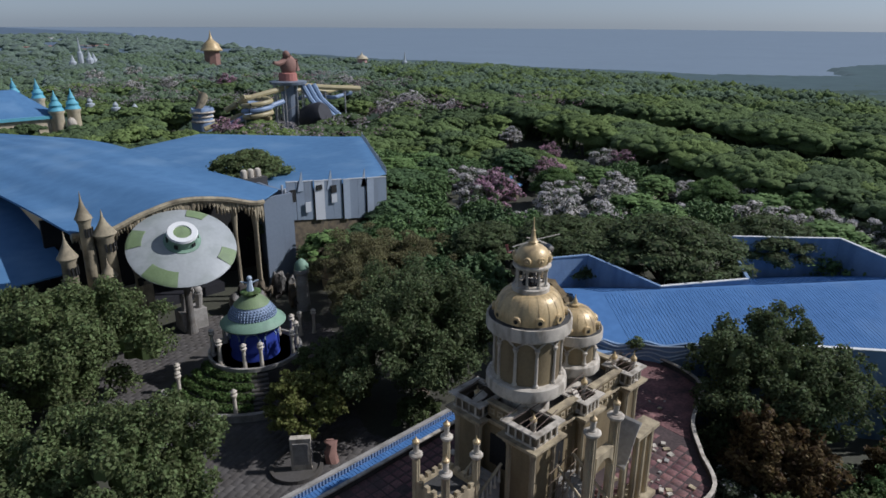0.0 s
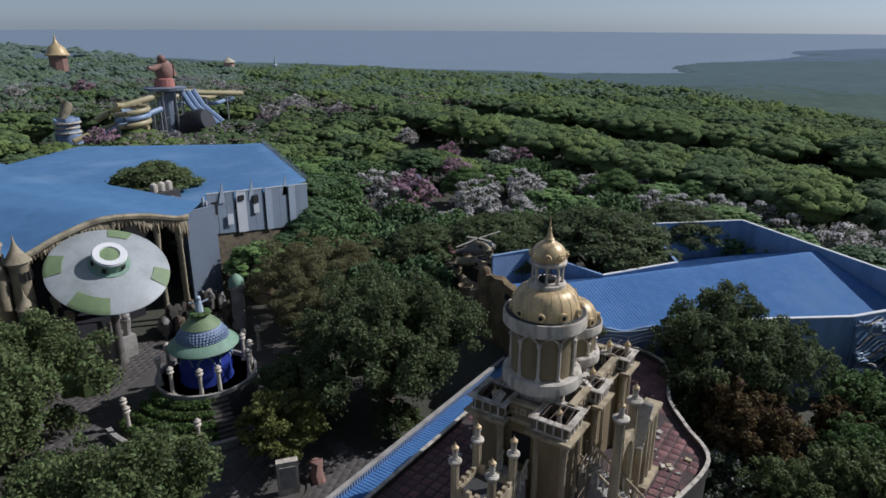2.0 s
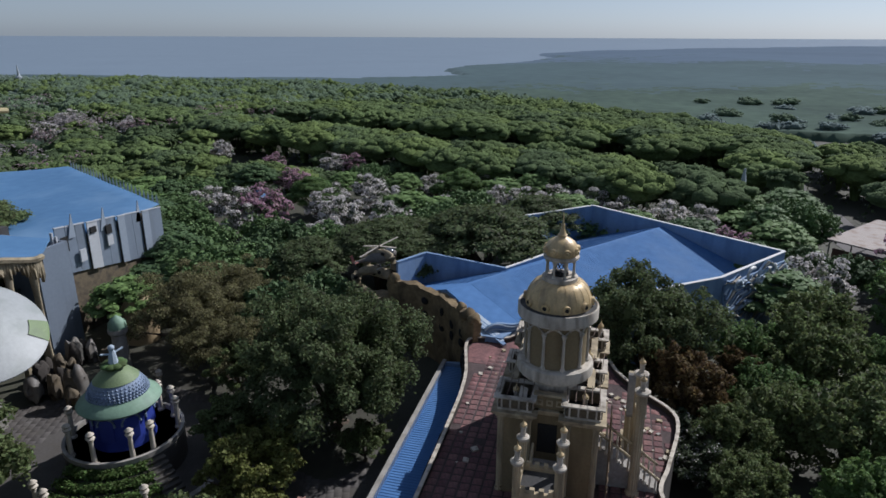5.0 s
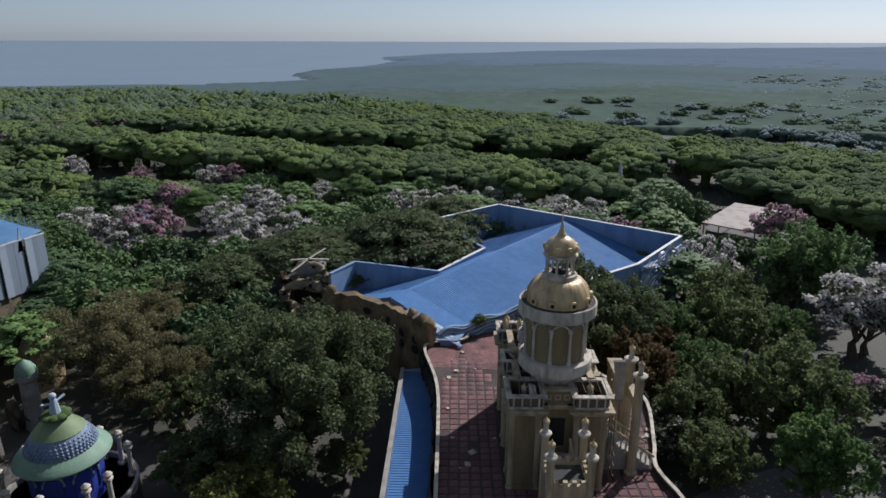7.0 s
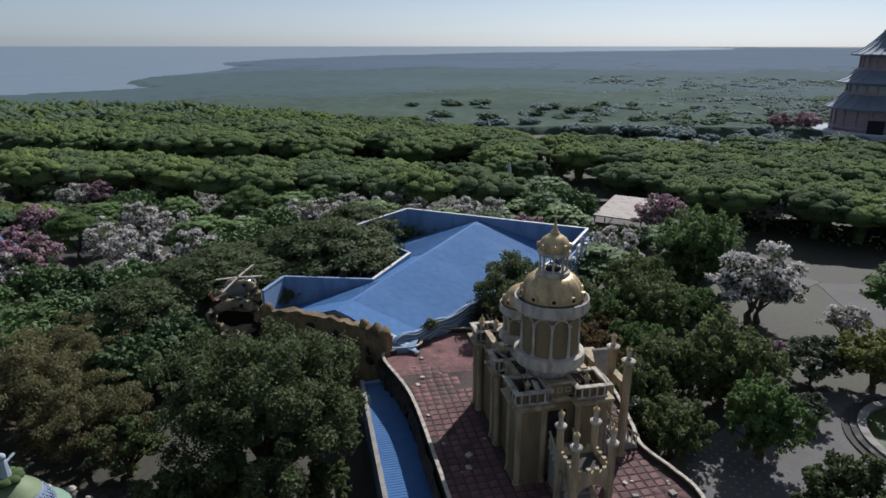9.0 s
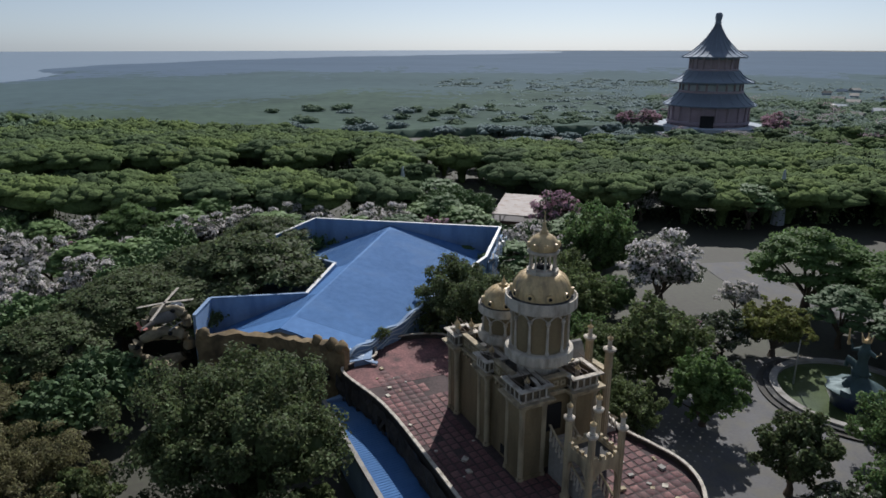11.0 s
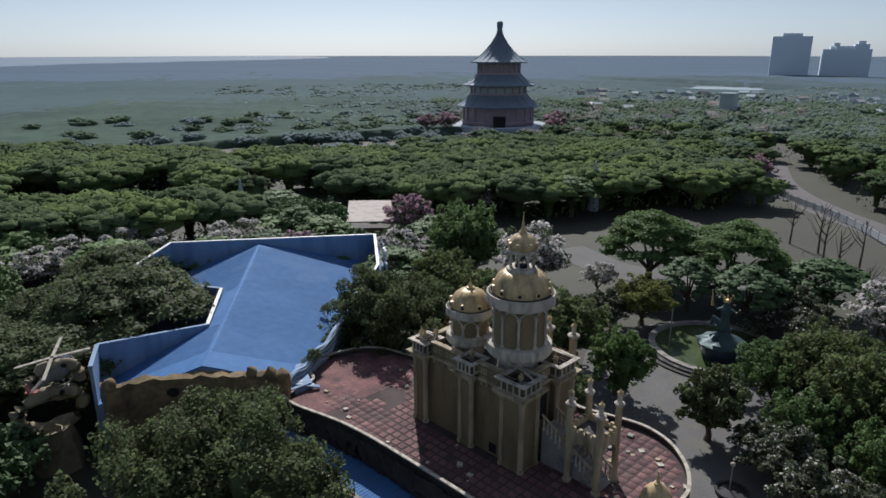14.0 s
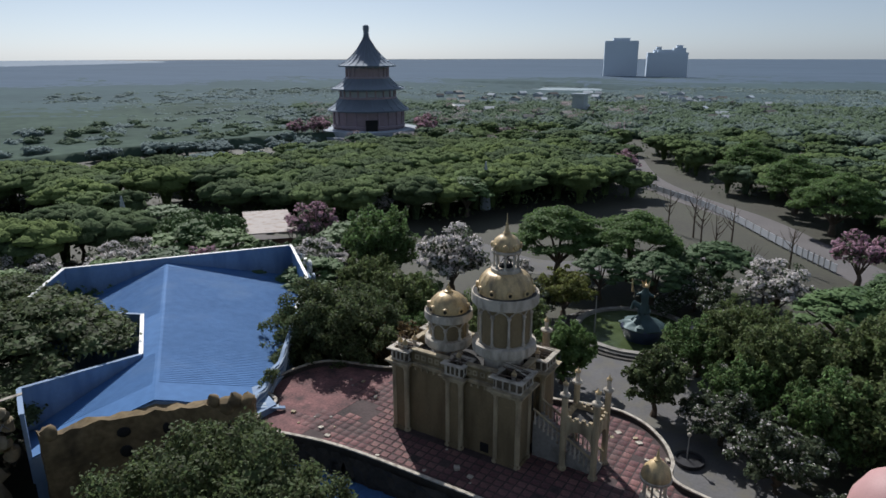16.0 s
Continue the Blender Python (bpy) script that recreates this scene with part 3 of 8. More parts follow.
# ---- far plain of mangrove: rough canopy that runs to the horizon ----
def far_plain():
    nr, na = 260, 460
    rs = 235 * (4300 / 235) ** np.linspace(0, 1, nr)
    an = np.radians(np.linspace(-125, 112, na))
    rng = np.random.default_rng(5)
    R, A = np.meshgrid(rs, an, indexing="ij")
    R = R * (1 + 0.0018 * rng.standard_normal(R.shape))
    X, Y = R * np.cos(A) , R * np.sin(A)
    h = rng.random(R.shape)
    Z = 3.0 + np.clip(0.6 - (R - 235) / 450, 0.02, 0.6) * h + 0.5 * np.sin(X * 0.021 + 1.3 * np.sin(Y * 0.013)) + 0.4 * np.sin(Y * 0.034 + 0.5 * np.sin(X * 0.05))
    Z[0, :] = -0.5
    # keep the sea, ponds and the town's open ground clear
    poly = np.array(COAST, float)
    x, y = X.ravel(), Y.ravel()
    inside = np.zeros(x.size, bool)
    j = len(poly) - 1
    for i in range(len(poly)):
        xi, yi, xj, yj = *poly[i], *poly[j]
        cross = ((yi > y) != (yj > y)) & (x < (xj - xi) * (y - yi) / (yj - yi + 1e-9) + xi)
        inside ^= cross
        j = i
    inside = inside.reshape(R.shape)
    wet = np.zeros(R.shape, bool)
    for cx, cy, rx, ry in ((262, -572, 62, 55), (330, -640, 90, 25)):
        wet |= ((X - cx) / rx) ** 2 + ((Y - cy) / ry) ** 2 < 1
    Z[inside] = -0.6
    Z[wet] = -0.6
    verts = np.stack([X, Y, Z], -1).reshape(-1, 3)
    idx = np.arange(nr * na).reshape(nr, na)
    quads = np.stack([idx[:-1, :-1], idx[1:, :-1], idx[1:, 1:], idx[:-1, 1:]], -1).reshape(-1, 4)
    me = quick_mesh("mangrove_plain", verts, quads)
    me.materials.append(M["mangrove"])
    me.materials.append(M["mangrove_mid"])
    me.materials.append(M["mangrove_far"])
    rq = np.repeat(rs[:-1], na - 1)
    xq, yq = X[:-1, :-1].ravel(), Y[:-1, :-1].ravel()
    # bands by distance that paint the haze: green, then duller, then pale blue
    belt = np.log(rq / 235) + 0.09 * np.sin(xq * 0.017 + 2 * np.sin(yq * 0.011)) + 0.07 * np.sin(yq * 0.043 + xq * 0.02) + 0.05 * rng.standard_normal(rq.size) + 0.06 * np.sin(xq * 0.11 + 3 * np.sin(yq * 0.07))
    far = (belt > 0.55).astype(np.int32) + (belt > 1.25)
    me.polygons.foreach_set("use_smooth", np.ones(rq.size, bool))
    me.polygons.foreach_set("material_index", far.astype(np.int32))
    return tagged(new("mangrove_plain", me), "flat grey-green mangrove wood reaching the hazy horizon", "woodland", kind="stuff")


far_plain()
for i, (cx, cy, rx, ry) in enumerate(((262, -572, 62, 55), (330, -640, 90, 25))):
    bm = B()
    prism(bm, [(cx + rx * math.cos(a) * (1 + 0.12 * math.sin(3 * a + i)), cy + ry * math.sin(a)) for a in np.linspace(0, 2 * math.pi, 40)[:-1]], 0.0, 0.12)
    solo("water", bm, "pond", "bright still fish pond among far trees", "pond", kind="structure")

# ---- roof terrace that carries the little palace ----
Z0 = 5.7
RIM = smooth_line([(4, 29, 0), (12, 29, 0), (30, 29, 0), (38, 29.3, 0), (44.6, 30.6, 0), (46.0, 29.2, 0), (46.5, 26.9, 0), (48.6, 26.0, 0), (49.6, 23.5, 0), (48.0, 19.0, 0), (42.5, 17.0, 0),
                   (39.4, 14.9, 0), (36.0, 12.5, 0), (30.0, 13.4, 0), (27.0, 14.1, 0), (24.0, 13.4, 0), (21.6, 13.0, 0), (19.2, 13.7, 0), (17.0, 15.6, 0), (15.7, 17.9, 0), (15.2, 20.0, 0),
                   (12.8, 20.9, 0), (8.0, 21.6, 0), (4, 22, 0)], 6)
RIM = [(p.x, p.y) for p in RIM]


def inside(x, y, poly):
    hit, j = False, len(poly) - 1
    for i in range(len(poly)):
        (xi, yi), (xj, yj) = poly[i], poly[j]
        if (yi > y) != (yj > y) and x < (xj - xi) * (y - yi) / (yj - yi) + xi:
            hit = not hit
        j = i
    return hit


terrace = thing("terrace_building", (28, 22, 0), "low building with a red tiled roof terrace and white rim", "building")
bm = B()
prism(bm, RIM, 0.0, Z0)
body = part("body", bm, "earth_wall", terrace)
bm = B()
prism(bm, [(28 + (x - 28) * 0.992, 21 + (y - 21) * 0.985) for x, y in RIM], Z0 + 0.004, Z0 + 0.035)
part("screed", bm, "joint", terrace, "sooty dark screed")
bm = B()
EAST = [(28 + (x - 28) * 0.985, 21 + (y - 21) * 0.97) for x, y in RIM if x > 40.8]
prism(bm, EAST, Z0 + 0.036, Z0 + 0.05)
part("bare_screed", bm, "deck", terrace, "bare pink screed with dark stains")
bm = B()
rngw = random.Random(6)
line = [p for p in RIM if p[1] > 28.5 and p[0] < 45]
lo, hi = [], []
for x, y in line:
    for k in range(3):
        xx = x + k * 0.55
        ring = [bm.verts.new((xx, y + 0.16 + rngw.uniform(0.0, 0.55) * (1 - abs(j - 2) / 4), 3.6 + j * 0.52)) for j in range(5)]
        lo.append(ring)
for a, b in zip(lo, lo[1:]):
    if 0 < b[0].co.x - a[0].co.x < 4:
        for j in range(4):
            bm.faces.new((a[j], b[j], b[j + 1], a[j + 1]))
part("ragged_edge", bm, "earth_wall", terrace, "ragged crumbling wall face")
bm = B()
wall_run(bm, RIM, 0.1, Z0 - 0.5, Z0 + 0.42, closed=True)
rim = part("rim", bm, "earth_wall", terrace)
bm = B()
wall_run(bm, RIM, 0.13, Z0 + 0.42, Z0 + 0.52, closed=True)
part("coping", bm, "white", rim, "white-painted coping")

# blue gutter roof along the north side
gutter = thing("gutter_roof", (28, 31, 0), "narrow blue sheet roof with a slatted blue parapet", "roof")
bm = B()
prism(bm, [(4, 29.15), (44.2, 29.15), (44.2, 32.7), (4, 32.7)], 3.45, 3.65)
part("sheet", bm, "blue", gutter)
bm = B()
for i in range(133):
    x = 4 + i * 0.3
    box(bm, x, x + 0.05, 29.15, 32.55, 3.65, 3.68)
tagged(part("sheet_rib", bm, "blue", gutter), kind="stuff")
bm = B()
box(bm, 4, 44.2, 32.55, 32.7, 0.0, 4.05)
parapet = part("parapet", bm, "blue_wall", gutter)
bm = B()
box(bm, 3.9, 44.3, 32.5, 32.85, 4.05, 4.2)
part("coping", bm, "concrete", parapet, "dirty grey coping")
slat = None
for i in range(150):
    x = 4.1 + i * 0.268
    if slat is None:
        bm = B()
        box(bm, x, x + 0.13, 32.47, 32.55, 3.67, 4.05)
        slat = part("slat", bm, "slide_blue", parapet)
    else:
        o = slat.copy()
        o.location.x = i * 0.268
        scene.collection.objects.link(o)
bm = B()
prism(bm, [(44.1, 29.3), (44.6, 30.7), (44.2, 32.8), (44.0, 32.8), (44.0, 29.3)], 0, 4.0)
part("end_wall", bm, "blue_wall", gutter)

# ---- the little palace ----
palace = thing("palace", (30.5, 21.3, Z0), "ochre miniature palace with two gold domes and broken roof corners", "palace")
PX0, PX1, PY0, PY1 = 25.6, 35.4, 18.8, 23.85
CORN = 11.45
bm = B()
box(bm, PX0, PX1, PY0, PY1, Z0, CORN)
wall = part("wall", bm, "ochre", palace, "ochre rendered wall in peeling paint")
# door and vent openings: black boxes painted as the shade inside
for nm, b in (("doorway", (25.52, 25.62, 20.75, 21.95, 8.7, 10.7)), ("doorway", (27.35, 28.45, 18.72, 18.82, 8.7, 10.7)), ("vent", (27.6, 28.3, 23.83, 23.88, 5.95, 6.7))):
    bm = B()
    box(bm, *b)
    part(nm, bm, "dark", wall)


def pilaster(x, y, z0, z1, r=0.2, parent=None):
    bm = B()
    lathe(bm, [(r * 1.35, z0), (r * 1.35, z0 + 0.22), (r * 1.05, z0 + 0.3), (r, z0 + 0.4), (r, z1 - 0.35), (r * 1.1, z1 - 0.3), (r * 1.4, z1)], x, y, 20, flute=0.13)
    return part("pilaster", bm, "cream", parent)


def ring_box(bm, x0, x1, y0, y1, z0, z1, t):
    """A square frame of four walls, open above."""
    box(bm, x0, x1, y0, y0 + t, z0, z1)
    box(bm, x0, x1, y1 - t, y1, z0, z1)
    box(bm, x0, x0 + t, y0 + t, y1 - t, z0, z1)
    box(bm, x1 - t, x1, y0 + t, y1 - t, z0, z1)


PIERS = [(24.9, 27.05, 22.3, 24.4, 0), (24.9, 27.05, 18.2, 20.3, 1), (29.6, 31.1, 22.9, 24.4, 2), (29.6, 31.1, 18.2, 19.7, 3), (34.5, 36.0, 22.7, 24.4, 4), (34.5, 36.0, 18.2, 19.9, 5)]
rng = random.Random(4)
for x0, x1, y0, y1, k in PIERS:
    bm = B()
    box(bm, x0 + 0.14, x1 - 0.14, y0 + 0.14, y1 - 0.14, Z0, CORN)
    box(bm, x0 + 0.02, x1 - 0.02, y0 + 0.02, y1 - 0.02, Z0, Z0 + 0.35)
    pier = part("pier", bm, "ochre", palace)
    for px_, py_ in ((x0 + 0.2, y0 + 0.2), (x1 - 0.2, y0 + 0.2), (x0 + 0.2, y1 - 0.2), (x1 - 0.2, y1 - 0.2)):
        pilaster(px_, py_, Z0, CORN - 0.15, 0.2, pier)
    bm = B()
    for e, za, zb in ((0.1, CORN - 0.15, CORN + 0.05), (0.24, CORN + 0.05, CORN + 0.17), (0.36, CORN + 0.17, CORN + 0.3)):
        box(bm, x0 - e, x1 + e, y0 - e, y1 + e, za, zb)
    part("cornice", bm, "cream", pier)
    # attic box with a coping, its lid fallen in
    bm = B()
    ring_box(bm, x0 + 0.04, x1 - 0.04, y0 + 0.04, y1 - 0.04, CORN + 0.3, CORN + 1.12, 0.12)
    attic = part("attic", bm, "grime", pier)
    for e, za, zb in ((0.02, CORN + 0.3, CORN + 0.42), (0.1, CORN + 1.1, CORN + 1.16), (0.24, CORN + 1.16, CORN + 1.25)):
        bm = B()
        ring_box(bm, x0 - e, x1 + e, y0 - e, y1 + e, za, zb, 0.14 + e)
        part("coping", bm, "white", attic, "chipped white coping")
    # black floor paints the shade down inside the open attic box
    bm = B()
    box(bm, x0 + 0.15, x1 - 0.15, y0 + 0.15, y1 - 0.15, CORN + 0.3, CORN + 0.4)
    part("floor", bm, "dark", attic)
    # little baluster blocks on the attic faces
    for i in range(4):
        t = (i + 0.5) / 4
        xm, ym = x0 + t * (x1 - x0), y0 + t * (y1 - y0)
        for b in ((xm - 0.055, xm + 0.055, y1 + 0.02, y1 + 0.09), (xm - 0.055, xm + 0.055, y0 - 0.09, y0 - 0.02), (x0 - 0.09, x0 - 0.02, ym - 0.055, ym + 0.055), (x1 + 0.02, x1 + 0.09, ym - 0.055, ym + 0.055)):
            bm = B()
            box(bm, *b, CORN + 0.4, CORN + 1.12)
            part("baluster", bm, "white", attic)
    # bare bars and broken boards that once held the lid
    for i in range(5):
        bm = B()
        ya = y0 + 0.1 + i * (y1 - y0 - 0.2) / 4
        tube(bm, [(x0 - 0.1, ya, CORN + 1.45 + rng.uniform(-0.05, 0.1)), (x1 + rng.uniform(-0.5, 0.4), ya + rng.uniform(-0.2, 0.2), CORN + 1.5 + rng.uniform(-0.1, 0.35))], 0.025, 5)
        part("rebar", bm, "rust_bar", attic)
    if k != 1:
        bm = B()
        box(bm, 0, 0.9, 0, 0.5, 0, 0.05, Matrix.Translation((x0 + 0.3, y0 + 0.4, CORN + 1.0)) @ pose(0, 0, 0, 25, -18, 20 * k))
        box(bm, 0, 0.7, 0, 0.6, 0, 0.05, Matrix.Translation((x0 + 0.6, y0 + 0.6, CORN + 0.75)) @ pose(0, 0, 0, -20, 12, 50 * k))
        part("broken_board", bm, "white", attic, "fallen white boards")

# entablature and attic storey between the piers
bm = B()
for e, za, zb in ((0.06, CORN - 0.1, CORN + 0.05), (0.16, CORN + 0.05, CORN + 0.17), (0.26, CORN + 0.17, CORN + 0.3)):
    box(bm, PX0 - e, PX1 + e, PY0 - e, PY1 + e, za, zb)
part("cornice", bm, "cream", palace)
bm = B()
box(bm, PX0 + 0.2, PX1 - 0.2, PY0 + 0.2, PY1 - 0.2, CORN + 0.3, CORN + 0.36)
storey = part("roof_deck", bm, "roofing", palace, "dark stained flat roof deck")
for x0, x1, y0, y1 in ((27.08, 29.57, 23.6, PY1), (31.13, 34.47, 23.6, PY1), (27.08, 29.57, PY0, 19.05), (31.13, 34.47, PY0, 19.05), (PX0, 25.85, 20.33, 22.27), (35.15, PX1, 19.93, 22.67)):
    bm = B()
    box(bm, x0, x1, y0, y1, CORN + 0.3, CORN + 1.2)
    aw = part("attic_wall", bm, "ochre", palace)
    bm = B()
    box(bm, x0 - (0.1 if x1 - x0 < 1 else 0), x1 + (0.1 if x1 - x0 < 1 else 0), y0 - (0.1 if y1 - y0 < 1 else 0), y1 + (0.1 if y1 - y0 < 1 else 0), CORN + 1.2, CORN + 1.34)
    part("coping", bm, "cream", aw)


def medallion(x, y, nx, ny, z):
    s, d = 0.2, 0.05
    bm = B()
    for (a0, a1, c0, c1) in ((-s, s, -s, -s + 0.09), (-s, s, s - 0.09, s), (-s, -s + 0.09, -s + 0.09, s - 0.09), (s - 0.09, s, -s + 0.09, s - 0.09)):
        if nx:
            box(bm, min(x, x + nx * d), max(x, x + nx * d), y + a0, y + a1, z + c0, z + c1)
        else:
            box(bm, x + a0, x + a1, min(y, y + ny * d), max(y, y + ny * d), z + c0, z + c1)
    part("medallion", bm, "cream", storey)


for x in (27.6, 28.2, 28.8, 29.3, 31.5, 32.1, 32.7, 33.3, 33.9):
    medallion(x, PY1, 0, 1, CORN + 0.75)
    medallion(x, PY0, 0, -1, CORN + 0.75)
for y in (20.7, 21.3, 21.9):
    medallion(PX0, y, -1, 0, CORN + 0.75)
    medallion(PX1, y, 1, 0, CORN + 0.75)
# consoles under the cornice
for x in np.arange(27.4, 34.4, 0.55):
    if not 29.4 < x < 31.3:
        for y, s in ((PY1, 1), (PY0, -1)):
            bm = B()
            box(bm, x - 0.07, x + 0.07, min(y, y + s * 0.14), max(y, y + s * 0.14), CORN - 0.32, CORN - 0.1)
            part("console", bm, "cream", palace)


def finial(x, y, z, h, name, parent, white=True):
    """White drum with a gold onion and spike."""
    bm = B()
    lathe(bm, [(0.2, z), (0.2, z + 0.08), (0.155, z + 0.12), (0.155, z + h * 0.5), (0.2, z + h * 0.52), (0.2, z + h * 0.57)], x, y, 14)
    drum = part(name, bm, "white", parent)
    bm = B()
    lathe(bm, [(0.17, z + h * 0.57), (0.215, z + h * 0.64), (0.2, z + h * 0.7), (0.11, z + h * 0.77), (0.045, z + h * 0.83), (0.05, z + h * 0.86), (0.02, z + h * 0.9), (0.012, z + h)], x, y, 14)
    part("onion", bm, "gold", drum, "small gold onion finial")


for x, y, z in ((35.5, 23.8, CORN + 0.7), (34.8, 22.9, CORN + 0.7), (35.6, 18.6, CORN + 0.7), (34.9, 19.6, CORN + 0.7), (30.35, 23.6, CORN + 0.6), (25.9, 23.4, CORN + 0.4), (30.9, 19.2, CORN + 0.6), (26.0, 19.2, CORN + 0.4), (34.9, 24.0, CORN + 0.7)):
    finial(x, y, z, 1.6 if x > 27 else 1.3, "finial", palace)


def dome_tower(cx, cy, zb, rb, zt, rc, zc, rd, zd, rl, ncol, lantern):
    """Ring base, drum with columns and arches, wide ring cornice, ribbed gold dome."""
    bm = B()
    lathe(bm, [(rb * 0.62, CORN + 0.36), (rb * 0.62, zb), (rb * 0.95, zb), (rb * 0.97, zb + 0.12), (rb, zb + 0.15), (rb, zt - 0.2), (rb * 0.985, zt - 0.06), (rb * 0.95, zt - 0.04), (rb * 0.93, zt), (rb * 0.5, zt)], cx, cy, 56)
    ring = part("base_ring", bm, "white", palace, "chipped white ring base", True)
    rw = rc * 0.76
    bm = B()
    lathe(bm, [(rw, zt - 0.05), (rw, zc)], cx, cy, 48)
    drum = part("drum", bm, "ochre", palace, "", True)
    for i in range(ncol):
        a = 2 * math.pi * (i + 0.5) / ncol
        x, y = cx + (rw + 0.06) * math.cos(a), cy + (rw + 0.06) * math.sin(a)
        bm = B()
        lathe(bm, [(0.16, zt), (0.16, zt + 0.12), (0.1, zt + 0.2), (0.085, zc - 0.75), (0.14, zc - 0.62), (0.17, zc - 0.5), (0.13, zc - 0.45)], x, y, 12)
        part("column", bm, "white", drum)
        bm = B()
        half = math.pi / ncol
        for k in range(2):
            pts = []
            for j in range(7):
                u = j / 6
                aa = a + (1 if k else -1) * half * u
                zz = zc - 0.5 + 0.42 * math.sin(u * math.pi / 2)
                pts.append((cx + (rw + 0.05) * math.cos(aa), cy + (rw + 0.05) * math.sin(aa), zz))
            tube(bm, pts, 0.06, 6)
        part("arch", bm, "white", drum)
    h = zd - zc
    bm = B()
    lathe(bm, [(rw, zc - 0.06), (rw * 1.08, zc), (rw * 1.1, zc + 0.06 * h), (rc * 0.95, zc + 0.1 * h), (rc * 0.96, zc + 0.2 * h), (rc, zc + 0.24 * h), (rc, zc + 0.9 * h), (rc * 0.99, zd), (rc * 0.955, zd), (rc * 0.95, zd - 0.07), (rd * 0.7, zd - 0.07)], cx, cy, 64)
    corn = part("ring_cornice", bm, "white", palace, "cracked white ring cornice", True)
    bm = B()
    lathe(bm, [(rc * 0.945, zd - 0.06), (rc * 0.945, zd - 0.05), (rd * 0.8, zd + 0.0)], cx, cy, 48)
    part("gutter", bm, "roofing", corn)
    bm = B()
    prof = []
    H = rl[1]
    for j in range(13):
        u = j / 12
        r = rl[0] + (rd - rl[0]) * math.cos(u * math.pi / 2) ** 0.9
        prof.append((r, zd - 0.02 + H * math.sin(u * math.pi / 2)))
    seg = 64
    lathe(bm, prof, cx, cy, seg)
    shell = part("dome", bm, "gold", palace, "ribbed gold-painted dome", True)
    nr = ncol * 2
    for i in range(nr):
        a = 2 * math.pi * i / nr
        bm = B()
        tube(bm, [(cx + (r + 0.01) * math.cos(a), cy + (r + 0.01) * math.sin(a), z) for r, z in prof], 0.011, 5)
        part("rib", bm, "gold", shell)
    for i in range(ncol):
        a = 2 * math.pi * (i + 0.5) / ncol
        d = Vector((math.cos(a), math.sin(a), 0.0))
        c = Vector((cx, cy, zd + 0.3)) + d * (rd - 0.04)
        bm = B()
        bmesh.ops.create_cone(bm, cap_ends=True, segments=18, radius1=0.3, radius2=0.25, depth=0.34, matrix=Matrix.Translation(c) @ d.to_track_quat("Z", "Y").to_matrix().to_4x4())
        oc = part("oculus", bm, "gold", shell)
        bm = B()
        bmesh.ops.create_cone(bm, cap_ends=True, segments=14, radius1=0.13, radius2=0.13, depth=0.04, matrix=Matrix.Translation(c + d * 0.16) @ d.to_track_quat("Z", "Y").to_matrix().to_4x4())
        part("pane", bm, "dark", oc)
    return shell


MX, MY = 27.82, 21.28
dome_tower(MX, MY, 13.4, 2.38, 14.25, 2.47, 17.05, 2.02, 18.0, (1.0, 1.55), 10, True)
# lantern on the main dome
bm = B()
lathe(bm, [(1.02, 19.45), (1.08, 19.5), (1.08, 19.75), (1.0, 19.8), (0.6, 19.8)], MX, MY, 40)
lan = part("lantern", bm, "white", palace, "open white lantern ring", True)
bm = B()
lathe(bm, [(0.5, 19.8), (0.5, 19.95), (0.25, 20.0)], MX, MY, 20)
part("lantern_floor", bm, "dark", lan)
for i in range(8):
    a = 2 * math.pi * (i + 0.5) / 8
    bm = B()
    lathe(bm, [(0.12, 19.8), (0.12, 19.9), (0.075, 19.95), (0.065, 20.65), (0.12, 20.75), (0.12, 20.85)], MX + 0.86 * math.cos(a), MY + 0.86 * math.sin(a), 10)
    part("column", bm, "white", lan)
bm = B()
for i in range(6):
    a = i * 1.05
    tube(bm, [(MX + 0.5 * math.cos(a), MY + 0.5 * math.sin(a), 19.9), (MX + 0.3 * math.cos(a + 2), MY + 0.3 * math.sin(a + 2), 20.8)], 0.03, 5)
part("inner_frame", bm, "black", lan)
bm = B()
lathe(bm, [(0.8, 20.83), (1.0, 20.86), (1.08, 20.95), (1.08, 21.05), (0.98, 21.1), (0.6, 21.1)], MX, MY, 40)
part("lantern_cornice", bm, "white", lan, "", True)
bm = B()
cap = [(0.9, 21.08), (0.97, 21.2), (1.0, 21.4), (0.95, 21.65), (0.78, 21.92), (0.5, 22.12), (0.3, 22.2), (0.24, 22.28), (0.3, 22.33), (0.2, 22.42), (0.12, 22.7), (0.09, 22.9), (0.12, 22.95), (0.05, 23.05), (0.02, 23.7)]
lathe(bm, cap, MX, MY, 40)
cupola = part("cupola", bm, "gold", lan, "small gold cupola with a spike", True)
for i in range(8):
    a = 2 * math.pi * (i + 0.5) / 8
    d = Vector((math.cos(a), math.sin(a), 0))
    bm = B()
    bmesh.ops.create_cone(bm, cap_ends=True, segments=16, radius1=0.24, radius2=0.2, depth=0.24, matrix=Matrix.Translation(Vector((MX, MY, 21.45)) + d * 0.98) @ d.to_track_quat("Z", "Y").to_matrix().to_4x4())
    bmesh.ops.create_cone(bm, cap_ends=True, segments=12, radius1=0.12, radius2=0.05, depth=0.1, matrix=Matrix.Translation(Vector((MX, MY, 21.45)) + d * 1.12) @ d.to_track_quat("Z", "Y").to_matrix().to_4x4())
    part("oculus", bm, "gold", lan)

DX, DY = 32.6, 21.4
dome_tower(DX, DY, 12.75, 1.84, 13.5, 1.86, 14.85, 1.52, 15.6, (0.16, 1.4), 8, False)
bm = B()
